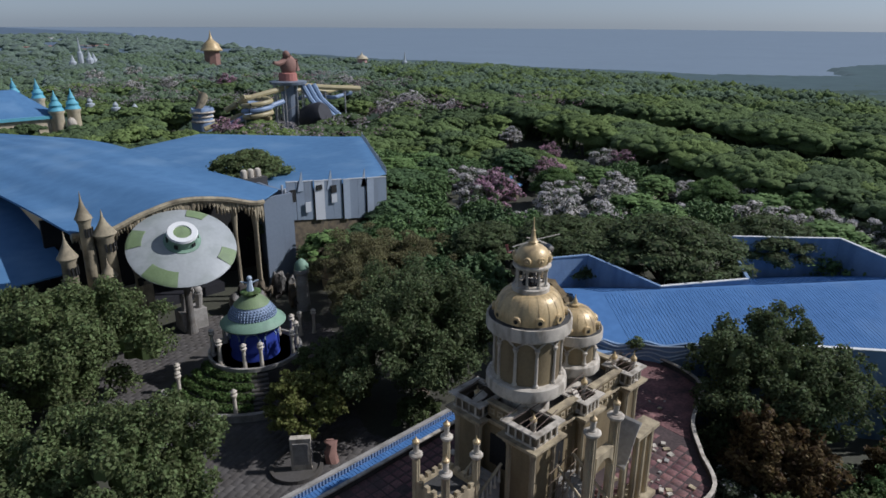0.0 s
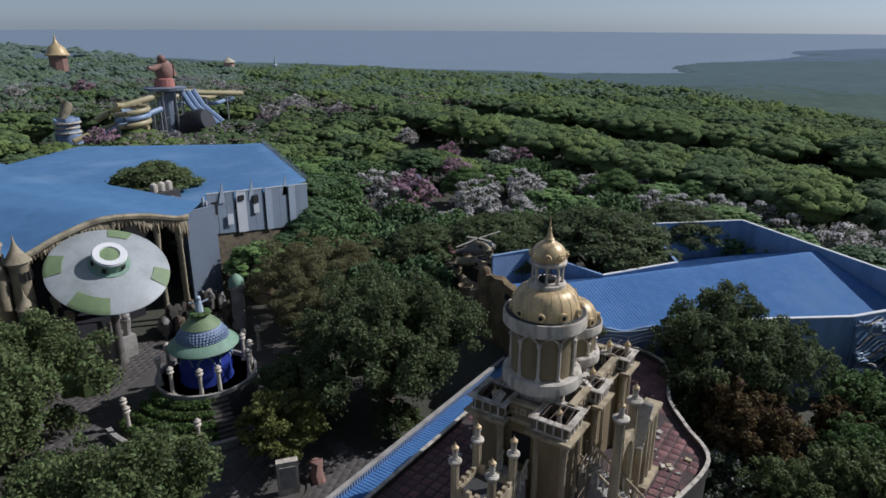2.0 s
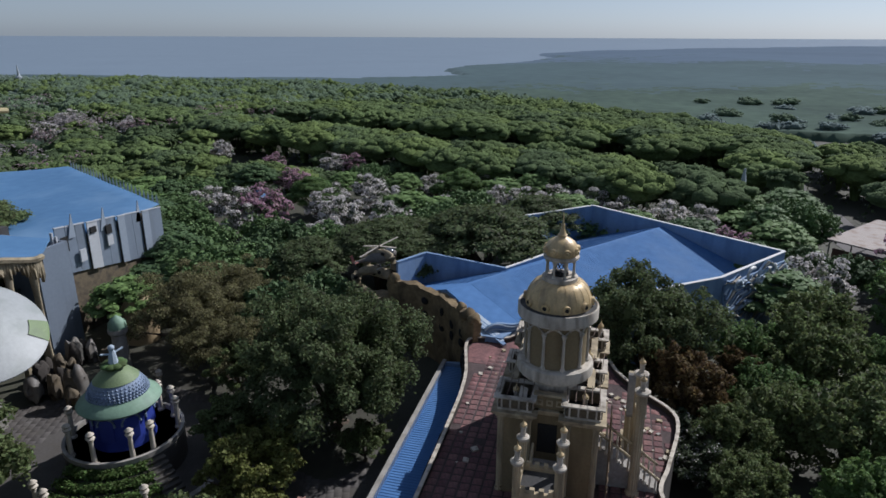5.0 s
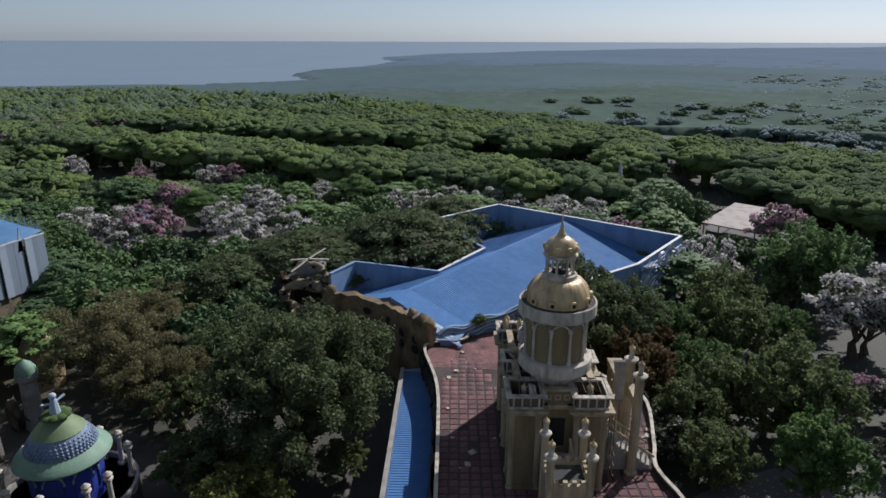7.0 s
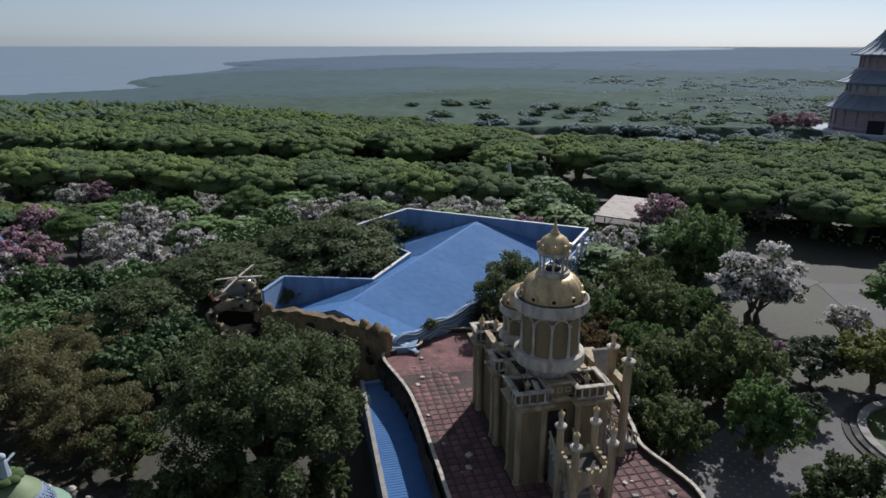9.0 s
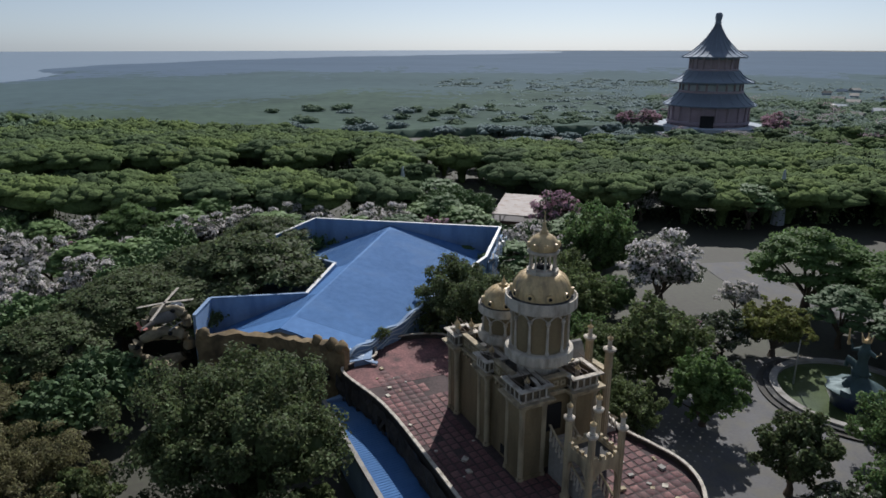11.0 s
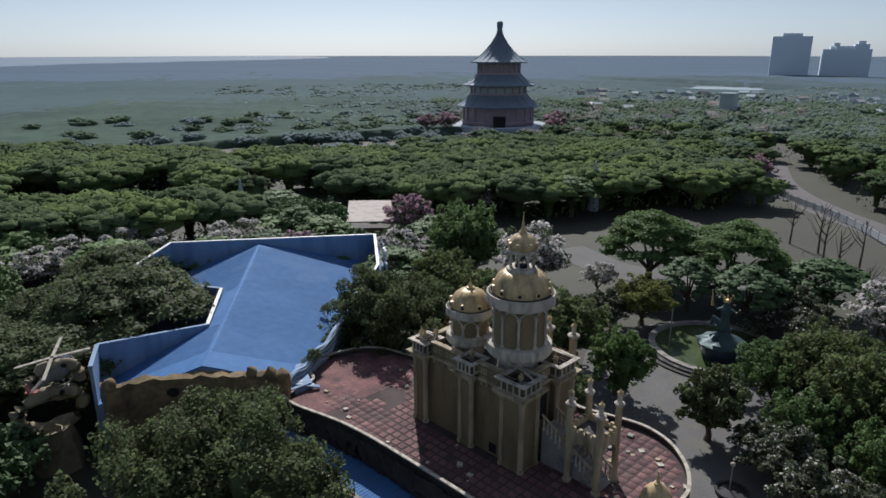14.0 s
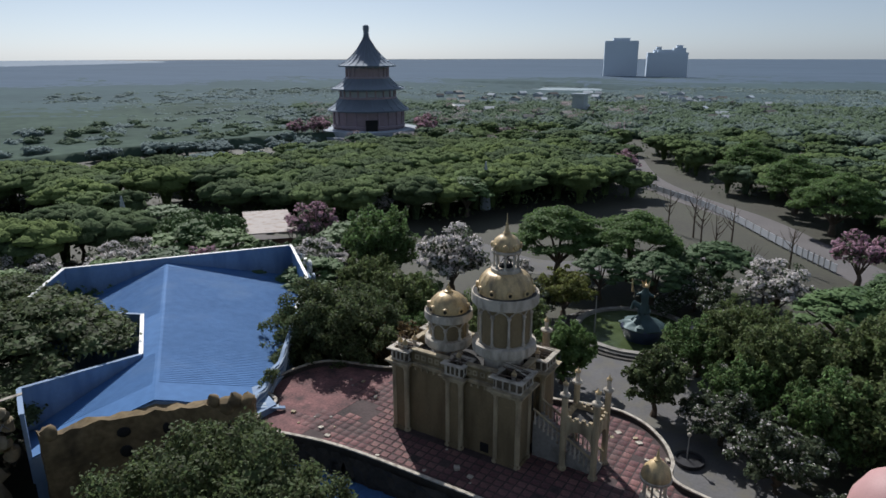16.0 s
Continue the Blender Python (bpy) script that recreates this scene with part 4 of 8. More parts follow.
lathe(bm, [(0.3, 16.95), (0.34, 17.0), (0.34, 17.1), (0.2, 17.15), (0.13, 17.35), (0.05, 17.5), (0.02, 17.75)], DX, DY, 20)
part("finial", bm, "gold", palace, "gold dome finial")


# ---- free-standing gates and their stairs ----
def gate_post(x, y, ztop, r, thing_):
    """Fluted post, ring cap, white drum and gold onion."""
    bm = B()
    lathe(bm, [(r * 1.5, Z0 + 0.03), (r * 1.5, Z0 + 0.22), (r * 1.15, Z0 + 0.3), (r, Z0 + 0.42), (r, ztop - 1.3)], x, y, 24, flute=0.14)
    p = part("post", bm, "cream", thing_)
    bm = B()
    lathe(bm, [(r, ztop - 1.3), (r * 1.35, ztop - 1.25), (r * 1.6, ztop - 1.14), (r * 1.6, ztop - 1.05), (r * 1.2, ztop - 0.98)], x, y, 20)
    part("cap", bm, "white", p)
    finial(x, y, ztop - 1.0, 1.1, "drum", p)


def arch_band(bm, ax, c, fixed, half, spring, top, thick, depth):
    """A round-headed opening's band: ax 'x' or 'y' is the way it spans."""
    n = 14
    pts_in = [(-half * math.cos(math.pi * i / n), spring + half * math.sin(math.pi * i / n)) for i in range(n + 1)]
    for (u0, z0), (u1, z1) in zip(pts_in, pts_in[1:]):
        quad = ((u0, z0), (u1, z1), (u1, top), (u0, top))
        vs = []
        for d in (-depth / 2, depth / 2):
            for u, z in quad:
                vs.append(bm.verts.new((c + u, fixed + d, z) if ax == "x" else (fixed + d, c + u, z)))
        for q in ((0, 1, 2, 3), (7, 6, 5, 4), (0, 4, 5, 1), (1, 5, 6, 2), (2, 6, 7, 3), (3, 7, 4, 0)):
            bm.faces.new([vs[i] for i in q])


GX0, GX1, GY0, GY1 = 20.05, 22.37, 20.18, 22.46
gate = thing("gate_pavilion", (21.2, 21.3, Z0), "cream four-post gate pavilion with gold onion finials", "gate")
for x, y in ((GX0, GY0), (GX1, GY0), (GX0, GY1), (GX1, GY1)):
    gate_post(x, y, 12.8, 0.23, gate)
for ax, c, fixed in (("x", (GX0 + GX1) / 2, GY0), ("x", (GX0 + GX1) / 2, GY1), ("y", (GY0 + GY1) / 2, GX0), ("y", (GY0 + GY1) / 2, GX1)):
    bm = B()
    arch_band(bm, ax, c, fixed, 0.93, 8.15, 9.55, 0.2, 0.26)
    bmesh.ops.remove_doubles(bm, verts=bm.verts, dist=0.001)
    a = part("arch", bm, "cream", gate)
    bm = B()
    for i in range(4):
        u = c - 0.78 + i * 0.52
        if ax == "x":
            box(bm, u - 0.13, u + 0.13, fixed - 0.12, fixed + 0.12, 9.85, 10.1)
        else:
            box(bm, fixed - 0.12, fixed + 0.12, u - 0.13, u + 0.13, 9.85, 10.1)
    if ax == "x":
        box(bm, c - 0.95, c + 0.95, fixed - 0.14, fixed + 0.14, 9.55, 9.85)
    else:
        box(bm, fixed - 0.14, fixed + 0.14, c - 0.95, c + 0.95, 9.55, 9.85)
    part("battlement", bm, "cream", a)
bm = B()
box(bm, GX0 + 0.14, GX1 - 0.14, GY0 + 0.14, GY1 - 0.14, 9.5, 9.62)
part("roof_deck", bm, "roofing", gate, "dirty sunken roof deck")


def baluster_flight(name, base, start, end, width, steps, label):
    """Straight flight between two plan points, with a balustrade on both sides."""
    st = thing(name, base, label, "stairs")
    s, e = Vector(start), Vector(end)
    run = Vector((e.x - s.x, e.y - s.y, 0))
    d, side = run.normalized(), Vector((-run.normalized().y, run.normalized().x, 0))
    for i in range(steps):
        a, b = s + run * (i / steps), s + run * ((i + 1) / steps)
        z = s.z + (e.z - s.z) * (i + 0.5) / steps
        bm = B()
        prism(bm, [((a + side * width / 2).x, (a + side * width / 2).y), ((b + side * width / 2).x, (b + side * width / 2).y), ((b - side * width / 2).x, (b - side * width / 2).y), ((a - side * width / 2).x, (a - side * width / 2).y)], Z0 + 0.03, z)
        part("step", bm, "concrete", st)
    for k in (-1, 1):
        o = side * (width / 2 + 0.06) * k
        bm = B()
        tube(bm, [s + o + Vector((0, 0, 0.95)), e + o + Vector((0, 0, 0.95))], 0.09, 6)
        rail = part("handrail", bm, "cream", st)
        n = int(run.length / 0.34)
        for i in range(n):
            p = s + (e - s) * ((i + 0.5) / n) + o
            bm = B()
            lathe(bm, [(0.1, p.z - 0.15), (0.1, p.z), (0.05, p.z + 0.12), (0.085, p.z + 0.4), (0.04, p.z + 0.75), (0.08, p.z + 0.9)], p.x, p.y, 8)
            part("baluster", bm, "white", rail)
    return st


baluster_flight("stairs", (22.6, 21.3, Z0), (24.9, 21.3, 8.7), (20.0, 21.3, 5.9), 1.5, 16, "steep west stairs with a white balustrade through the gate")
baluster_flight("stairs", (27.9, 16.3, Z0), (27.9, 18.2, 8.7), (27.9, 14.3, 5.9), 1.5, 16, "steep south stairs with a broken white balustrade")

porch = thing("ruined_porch", (29, 15.9, Z0), "ruined cream colonnade with arch and tilted vault slab", "colonnade")
for x in (26.76, 29.05):
    gate_post(x, 15.87, 14.25, 0.3, porch)
bm = B()
arch_band(bm, "x", 27.9, 15.87, 0.86, 10.15, 11.45, 0.2, 0.5)
bmesh.ops.remove_doubles(bm, verts=bm.verts, dist=0.001)
part("arch", bm, "cream", porch)
bm = B()
for i in range(9):
    u0, u1 = i / 9, (i + 1) / 9
    f = lambda u: (29.45 + 1.55 * u, 11.9 - 2.1 * math.sin((1 - u) * math.pi / 2) ** 2 + 0.2 * u)
    (xa, za), (xb, zb) = f(u0), f(u1)
    vs = [bm.verts.new(c) for c in ((xa, 15.25, za), (xb, 15.25, zb), (xb, 16.55, zb), (xa, 16.55, za), (xa, 15.25, za - 0.16), (xb, 15.25, zb - 0.16), (xb, 16.55, zb - 0.16), (xa, 16.55, za - 0.16))]
    for q in ((0, 1, 2, 3), (7, 6, 5, 4), (0, 4, 5, 1), (2, 6, 7, 3), (1, 5, 6, 2), (3, 7, 4, 0)):
        bm.faces.new([vs[i] for i in q])
bmesh.ops.remove_doubles(bm, verts=bm.verts, dist=0.001)
part("vault_slab", bm, "concrete", porch, "mossy broken vault slab")
bm = B()
box(bm, 31.0, 33.4, 15.3, 16.4, 10.75, 11.0)
part("beam_slab", bm, "cream", porch)
for x, y in ((29.9, 15.5), (29.9, 16.4), (31.4, 15.6), (32.2, 15.6), (33.0, 15.6), (31.4, 16.2), (33.0, 16.2)):
    bm = B()
    ht = 10.75 if x > 30.5 else 9.9
    lathe(bm, [(0.26, Z0 + 0.03), (0.26, Z0 + 0.25), (0.2, Z0 + 0.35), (0.19, ht - 0.25), (0.27, ht)], x, y, 18, flute=0.13)
    part("column", bm, "cream", porch)
bm = B()
box(bm, 30.9, 33.6, 15.1, 16.6, Z0 + 0.03, Z0 + 0.35)
part("plinth", bm, "cream", porch)

# scaffold left leaning at the south-west corner
scaf = thing("scaffold", (26.2, 17.6, Z0), "rusty bamboo scaffold poles against the wall", "scaffold")
for i in range(4):
    bm = B()
    x = 25.6 + i * 0.65
    tube(bm, [(x, 17.5, Z0 + 0.03), (x + 0.08, 17.55, 11.0 + 0.3 * i % 0.5)], 0.035, 5)
    part("pole", bm, "timber", scaf)
for i in range(6):
    bm = B()
    tube(bm, [(25.3, 17.45, 6.6 + 0.75 * i), (28.0, 17.5, 6.7 + 0.78 * i + 0.1 * (i % 2))], 0.03, 5)
    part("ledger", bm, "timber", scaf)

# small gold-domed pavilion at the west end of the terrace
pav = thing("small_pavilion", (15.75, 22.6, Z0), "small round pavilion with a gold dome", "pavilion")
bm = B()
lathe(bm, [(0.95, Z0 + 0.03), (0.95, Z0 + 0.4), (0.85, Z0 + 0.45), (0.3, Z0 + 0.45)], 15.75, 22.6, 28)
part("base", bm, "white", pav)
for i in range(8):
    a = 2 * math.pi * i / 8
    bm = B()
    lathe(bm, [(0.12, Z0 + 0.45), (0.08, Z0 + 0.55), (0.07, Z0 + 1.6), (0.12, Z0 + 1.75)], 15.75 + 0.72 * math.cos(a), 22.6 + 0.72 * math.sin(a), 9)
    part("column", bm, "white", pav)
bm = B()
lathe(bm, [(0.8, Z0 + 1.72), (1.02, Z0 + 1.78), (1.05, Z0 + 1.95), (0.95, Z0 + 2.0), (0.5, Z0 + 2.0)], 15.75, 22.6, 32)
part("cornice", bm, "white", pav, "", True)
bm = B()
lathe(bm, [(0.97, Z0 + 2.0), (0.98, Z0 + 2.2), (0.85, Z0 + 2.6), (0.58, Z0 + 2.95), (0.32, Z0 + 3.15), (0.24, Z0 + 3.2), (0.26, Z0 + 3.3), (0.12, Z0 + 3.4), (0.08, Z0 + 3.7), (0.02, Z0 + 4.1)], 15.75, 22.6, 32)
part("dome", bm, "gold", pav, "", True)

# rubble strewn on the terrace
rng = random.Random(9)
for i in range(75):
    x, y = rng.choice(((rng.uniform(29, 40), rng.uniform(13.2, 17.8)), (rng.uniform(29, 40), rng.uniform(13.5, 17.8)), (rng.uniform(24, 48), rng.uniform(24.8, 28.5)), (rng.uniform(16, 24), rng.uniform(14, 19)), (rng.uniform(36.5, 48), rng.uniform(19, 28))))
    if inside(x, y, RIM):
        bm = B()
        s = rng.uniform(0.06, 0.24)
        box(bm, -s, s, -s * rng.uniform(0.4, 1), s, 0, s * rng.uniform(0.3, 0.9), Matrix.Translation((x, y, Z0 + 0.06)) @ pose(0, 0, 0, rng.uniform(-8, 8), rng.uniform(-8, 8), rng.uniform(0, 180)))
        solo("rubble", bm, rng.choice(("white", "cream", "concrete")), "small broken piece of plaster on the terrace", "rubble", (x, y, Z0 + 0.06), "rubble on the terrace")

# ---- blue hall beside the terrace ----
hall = thing("blue_hall", (68, 20, 0), "wide blue-roofed hall behind a pale blue parapet wall", "hall")
HALL = [(50.2, 22.4), (56, 14.6), (62.4, 6.2), (73.6, -2.4), (89.3, 21.0), (79.9, 31.4), (69.0, 24.0), (60.8, 29.7), (62.2, 39.6), (57.4, 41.7), (51.0, 33.2), (46.8, 29.4)]
bm = B()
prism(bm, HALL, 0.0, 2.9)
part("body", bm, "blue_wall", hall)
RA, RB = Vector((81.6, 12.0, 0)), Vector((55.5, 31.8, 0))
RD = (RB - RA).normalized()
RN = Vector((-RD.y, RD.x, 0))


def roof_height(x, y):
    d = (Vector((x, y, 0)) - RA).dot(RN)
    return 8.2 - (0.25 * d if d > 0 else -0.35 * d)


def ribbon(pts, top, t, name, mat, label=""):
    """Upright wall along plan points whose top edge follows the given heights."""
    bm = B()
    rows = []
    for i, p in enumerate(pts):
        q = pts[min(i + 1, len(pts) - 1)] - pts[max(i - 1, 0)]
        n = Vector((-q.y, q.x, 0)).normalized() * t
        rows.append([bm.verts.new((*(p + n).xy, 2.8)), bm.verts.new((*(p + n).xy, top[i])), bm.verts.new((*(p - n).xy, top[i])), bm.verts.new((*(p - n).xy, 2.8))])
    for a, b in zip(rows, rows[1:]):
        for k in range(4):
            bm.faces.new((a[k], b[k], b[(k + 1) % 4], a[(k + 1) % 4]))
    bm.faces.new(rows[0][::-1])
    bm.faces.new(rows[-1])
    return part(name, bm, mat, hall, label)


PAR = [Vector((*p, 0)) for p in HALL[1:10]]
TOPS = [8.35, 8.45, 8.55, 8.85, 8.8, 8.15, 7.9, 8.5, 8.7]
par = ribbon(PAR, TOPS, 0.14, "parapet", "blue_wall")
for a, b, za, zb in zip(PAR, PAR[1:], TOPS, TOPS[1:]):
    n = Vector((a.y - b.y, b.x - a.x, 0)).normalized() * 0.19
    bm = B()
    vs = [bm.verts.new((*(p + k * n).xy, z + dz)) for p, z in ((a, za), (b, zb)) for k, dz in ((-1, 0.01), (1, 0.01), (1, 0.1), (-1, 0.1))]
    for q in ((0, 1, 2, 3), (7, 6, 5, 4), (0, 4, 5, 1), (1, 5, 6, 2), (2, 6, 7, 3), (3, 7, 4, 0)):
        bm.faces.new([vs[k] for k in q])
    part("coping", bm, "bright_white" if a.y < 28 else "blue_wall", par, "painted coping strip")

# front edge: plain wall up under the roof; side towards the terrace: a wavy parapet
front = smooth_line([(57.4, 41.7, 0), (51.0, 33.2, 0), (46.8, 29.4, 0)], 6)
ribbon(front, [roof_height(p.x, p.y) - 0.12 for p in front], 0.12, "front_wall", "blue_wall")
side_line = smooth_line([(46.8, 29.4, 0), (48.6, 25.6, 0), (50.2, 22.4, 0), (53, 18.6, 0), (56, 14.6, 0)], 10)
swell = [6.6 + 1.75 * (i / (len(side_line) - 1)) ** 0.7 + 0.28 * math.sin(i * 0.62) * (1 - i / len(side_line)) for i in range(len(side_line))]
wav = ribbon(side_line, swell, 0.16, "wavy_parapet", "blue_wall", "wavy pale blue parapet")
for k in range(4):
    bm = B()
    tube(bm, [(p.x - 0.22, p.y - 0.1, z - 0.12 - 0.42 * k + 0.1 * math.sin(i * 0.8 + k)) for i, (p, z) in enumerate(zip(side_line, swell))], 0.07, 6)
    part("wave_stripe", bm, "mural", wav, "", True)


def roof_sheet(side, name):
    """One slope of the gable roof, clipped to the hall's plan by a fine grid."""
    bm = B()
    poly = [(x, y) for x, y in HALL]
    n = len(poly)
    loc = [((Vector((x, y, 0)) - RA).dot(RD), (Vector((x, y, 0)) - RA).dot(RN)) for x, y in poly]
    out = []
    for i in range(n):
        (u0, v0), (u1, v1) = loc[i], loc[(i + 1) % n]
        if v0 * side >= 0:
            out.append((u0, v0))
        if v0 * v1 < 0:
            t = v0 / (v0 - v1)
            out.append((u0 + (u1 - u0) * t, 0.0))
    vs = []
    for u, v in out:
        p = RA + RD * u + RN * v
        vs.append(bm.verts.new((p.x, p.y, roof_height(p.x, p.y))))
    bm.faces.new(vs)
    lo = bmesh.ops.extrude_face_region(bm, geom=list(bm.faces))
    for g in lo["geom"]:
        if isinstance(g, bmesh.types.BMVert):
            g.co.z -= 0.1
    return part(name, bm, "blue", hall, "corrugated blue roof slope")


for side in (1, -1):
    sheet = roof_sheet(side, "roof_slope")
    # raised seams of the sheeting, running down the slope
    count = 0
    u = 0.5
    seam = B()
    while u < 34:
        v = 0.25
        run = []
        while v < 26:
            p = RA + RD * u + RN * v * side
            if inside(p.x, p.y, HALL) and inside(*(p + (Vector((68, 18, 0)) - p) * 0.012).xy, HALL):
                run.append(p)
            elif len(run) > 2:
                break
            v += 0.9
        if len(run) > 2:
            a, b = run[0], run[-1]
            tube(seam, [(a.x, a.y, roof_height(a.x, a.y) + 0.015), (b.x, b.y, roof_height(b.x, b.y) + 0.015)], 0.016, 4)
        u += 0.36
    tagged(part("seam", seam, "blue", sheet), kind="stuff")

# wave-shaped relief on the hall's south corner
relief = thing("wave_relief", (63, 5, 0), "white and blue sculpted wave relief on the hall wall", "relief")
WD, WN = Vector((0.793, -0.609, 0)), Vector((-0.609, -0.793, 0))
for k in range(20):
    bm = B()
    pts = []
    for q in range(48):
        u = q / 47 * 13.4
        swing = 0.55 * math.sin(u * 0.85 + 0.35 * k) + 0.3 * math.sin(u * 1.9 + 0.8 * k)
        pts.append(Vector((62.6, 6.0, 0)) + WD * u + WN * (0.35 + 0.05 * (19 - k) + 0.14 * math.sin(u * 1.3 + k)) + Vector((0, 0, 2.0 + 0.3 * k + swing * (0.6 + 0.02 * k))))
    tube(bm, pts, [max(0.03, 0.1 + 0.08 * math.sin(q * 0.45 + 1.7 * k)) for q in range(48)], 6)
    part("wave_band", bm, ("mural", "slide_blue", "white", "blue_wall")[k % 4], relief, "", True)
for i in range(5):
    c = Vector((63.6, 5.0, 0)) + WD * (2.6 * i) + WN * 0.9
    c.z = 7.2 + 0.8 * (i % 2)
    bm = B()
    pts = [c + WD * (1.0 * (1 - k / 15) * math.cos(k * 0.45 + i)) + Vector((0, 0, 1.0 * (1 - k / 15) * math.sin(k * 0.45 + i))) for k in range(13)]
    tube(bm, pts, [0.22 - 0.014 * k for k in range(13)], 8)
    part("wave_curl", bm, "bright_white" if i % 2 else "mural", relief, "", True)
bm = B()
wall_run(bm, [Vector((62.6, 6.0, 0)) + WN * 0.3, Vector((62.6, 6.0, 0)) + WD * 13.4 + WN * 0.3], 0.12, 0, 7.6)
part("backing", bm, "blue_wall", relief)

# ---- tan sculpted rock wall and the crashed helicopter ----
rw = thing("rock_wall", (51, 36, 0), "tan sculpted ruin wall with dark window holes and lumps", "rock wall")
ROCK = smooth_line([(45.6, 29.9, 0), (48.0, 31.9, 0), (51.0, 34.2, 0), (53.8, 38.0, 0), (55.2, 41.8, 0)], 6)
bm = B()
wall_run(bm, ROCK, 0.55, 0, 7.7)
bmesh.ops.subdivide_edges(bm, edges=[e for e in bm.edges if abs(e.verts[0].co.z - e.verts[1].co.z) > 3], cuts=8)
for v in bm.verts:
    n = noise.noise(v.co * 0.7) * 0.35
    v.co.x -= n * 0.8
    v.co.y += n * 0.8
    if v.co.z > 7:
        v.co.z += 0.5 * noise.noise(v.co * 0.9)
wallp = part("wall", bm, "rock", rw, "", True)
rng = random.Random(3)
for i in (1, 3, 4, 6, 23):
    p = ROCK[i]
    bm = B()
    bmesh.ops.create_icosphere(bm, subdivisions=2, radius=rng.uniform(0.55, 0.95), matrix=Matrix.Translation((p.x, p.y, 7.75 + rng.uniform(-0.2, 0.35))))
    for v in bm.verts:
        v.co += Vector((0.2, 0.2, 0.25)) * noise.noise(v.co * 1.6)
    part("boulder", bm, "rock", rw, "", True)
# window holes: flat black lumps coloured as the shade of openings
for i in range(9):
    p, q = ROCK[2 + i * 2], ROCK[3 + i * 2]
    d = (q - p).normalized()
    o = Vector((-d.y, d.x, 0)) * 0.62
    for zz in (4.6, 6.2):
        if (i + int(zz)) % 2 == 0:
            continue
        bm = B()
        w, h = rng.uniform(0.3, 0.55), rng.uniform(0.35, 0.55)
        bmesh.ops.create_icosphere(bm, subdivisions=2, radius=1.0, matrix=Matrix.Translation(p + o + Vector((0, 0, zz + rng.uniform(-0.4, 0.4)))) @ pose(0, 0, 0, 0, 0, math.degrees(math.atan2(d.y, d.x))) @ Matrix.Diagonal((w, 0.16, h, 1)))
        part("window_hole", bm, "dark", wallp)

stump = thing("rock_arch", (58.5, 44.6, 0), "pretzel of thick tan rock tubes with round holes", "rock")
for cy, cz, ry, rz, tz in ((44.8, 5.5, 2.45, 1.75, 0.55), (44.1, 8.0, 1.75, 1.5, 0.5)):
    bm = B()
    pts = [(58.5 - 0.35 * math.sin(a), cy + ry * math.cos(a), cz + rz * math.sin(a)) for a in np.linspace(0, 2 * math.pi, 25)]
    tube(bm, pts, [tz * (1 + 0.16 * math.sin(k * 1.57)) for k in range(25)], 12)
    for v in bm.verts:
        v.co += Vector((1, 1, 1)) * 0.18 * noise.noise(v.co * 1.1)
    ring = part("ring", bm, "tan_stone", stump, "", True)
    for a in (0.4, 1.9, 3.5, 5.2):
        bm = B()
        bmesh.ops.create_icosphere(bm, subdivisions=2, radius=0.24, matrix=Matrix.Translation((58.5 - 0.35 * math.sin(a) - tz * 0.85, cy + ry * math.cos(a), cz + rz * math.sin(a))) @ Matrix.Diagonal((0.5, 1, 1, 1)))
        part("hole", bm, "dark", ring)
bm = B()
lathe(bm, [(0.62, 2.5), (0.78, 3.2), (0.88, 4.1), (0.95, 4.2), (0.84, 4.22), (0.76, 3.7), (0.05, 3.6)], 57.6, 45.4, 20)
part("cup", bm, "tan_stone", stump, "hollow rock cup", True)
bm = B()
tube(bm, [(58.9, 44.8, 0), (58.6, 44.6, 2.2), (58.5, 44.8, 3.9)], [2.0, 1.5, 1.2], 12)
for v in bm.verts:
    v.co += Vector((1, 1, 0)) * 0.3 * noise.noise(v.co * 0.8)
part("trunk", bm, "tan_stone", stump, "", True)

heli = thing("helicopter", (58.3, 43.9, 7.6), "battered grey replica helicopter perched on the rock", "helicopter")
HM = Matrix.Translation((58.3, 43.9, 8.9)) @ pose(0, 0, 0, 6, 14, 130)


def hull(bm, secs, m):
    rings = []
    for x, w, h, zc in secs:
        rings.append([bm.verts.new(m @ Vector((x, w * math.cos(2 * math.pi * k / 14), zc + h * math.sin(2 * math.pi * k / 14)))) for k in range(14)])
    for a, b in zip(rings, rings[1:]):
        for k in range(14):
            bm.faces.new((a[k], a[(k + 1) % 14], b[(k + 1) % 14], b[k]))
    bm.faces.new(rings[0][::-1])
    bm.faces.new(rings[-1])


bm = B()
hull(bm, [(-1.9, 0.1, 0.1, -0.1), (-1.6, 0.5, 0.5, -0.1), (-0.9, 0.72, 0.75, 0.0), (0.4, 0.75, 0.8, 0.05), (1.2, 0.5, 0.5, 0.25), (1.8, 0.28, 0.28, 0.35), (3.4, 0.13, 0.14, 0.5)], HM)
fus = part("fuselage", bm, "dull_steel", heli, "dull grey dented fuselage", True)
bm = B()
hull(bm, [(-1.75, 0.2, 0.2, 0.12), (-1.3, 0.62, 0.42, 0.2), (-0.7, 0.74, 0.5, 0.3), (-0.45, 0.2, 0.2, 0.4)], HM)
part("windscreen", bm, "glass", fus, "", True)
bm = B()
box(bm, 3.2, 3.5, -0.05, 0.05, 0.4, 1.4, HM)
box(bm, 2.9, 3.3, -0.55, 0.55, 0.45, 0.52, HM)
part("tail_fin", bm, "red", heli)
bm = B()
tube(bm, [HM @ Vector((-0.1, 0, 0.8)), HM @ Vector((-0.1, 0, 1.35))], 0.12, 8)
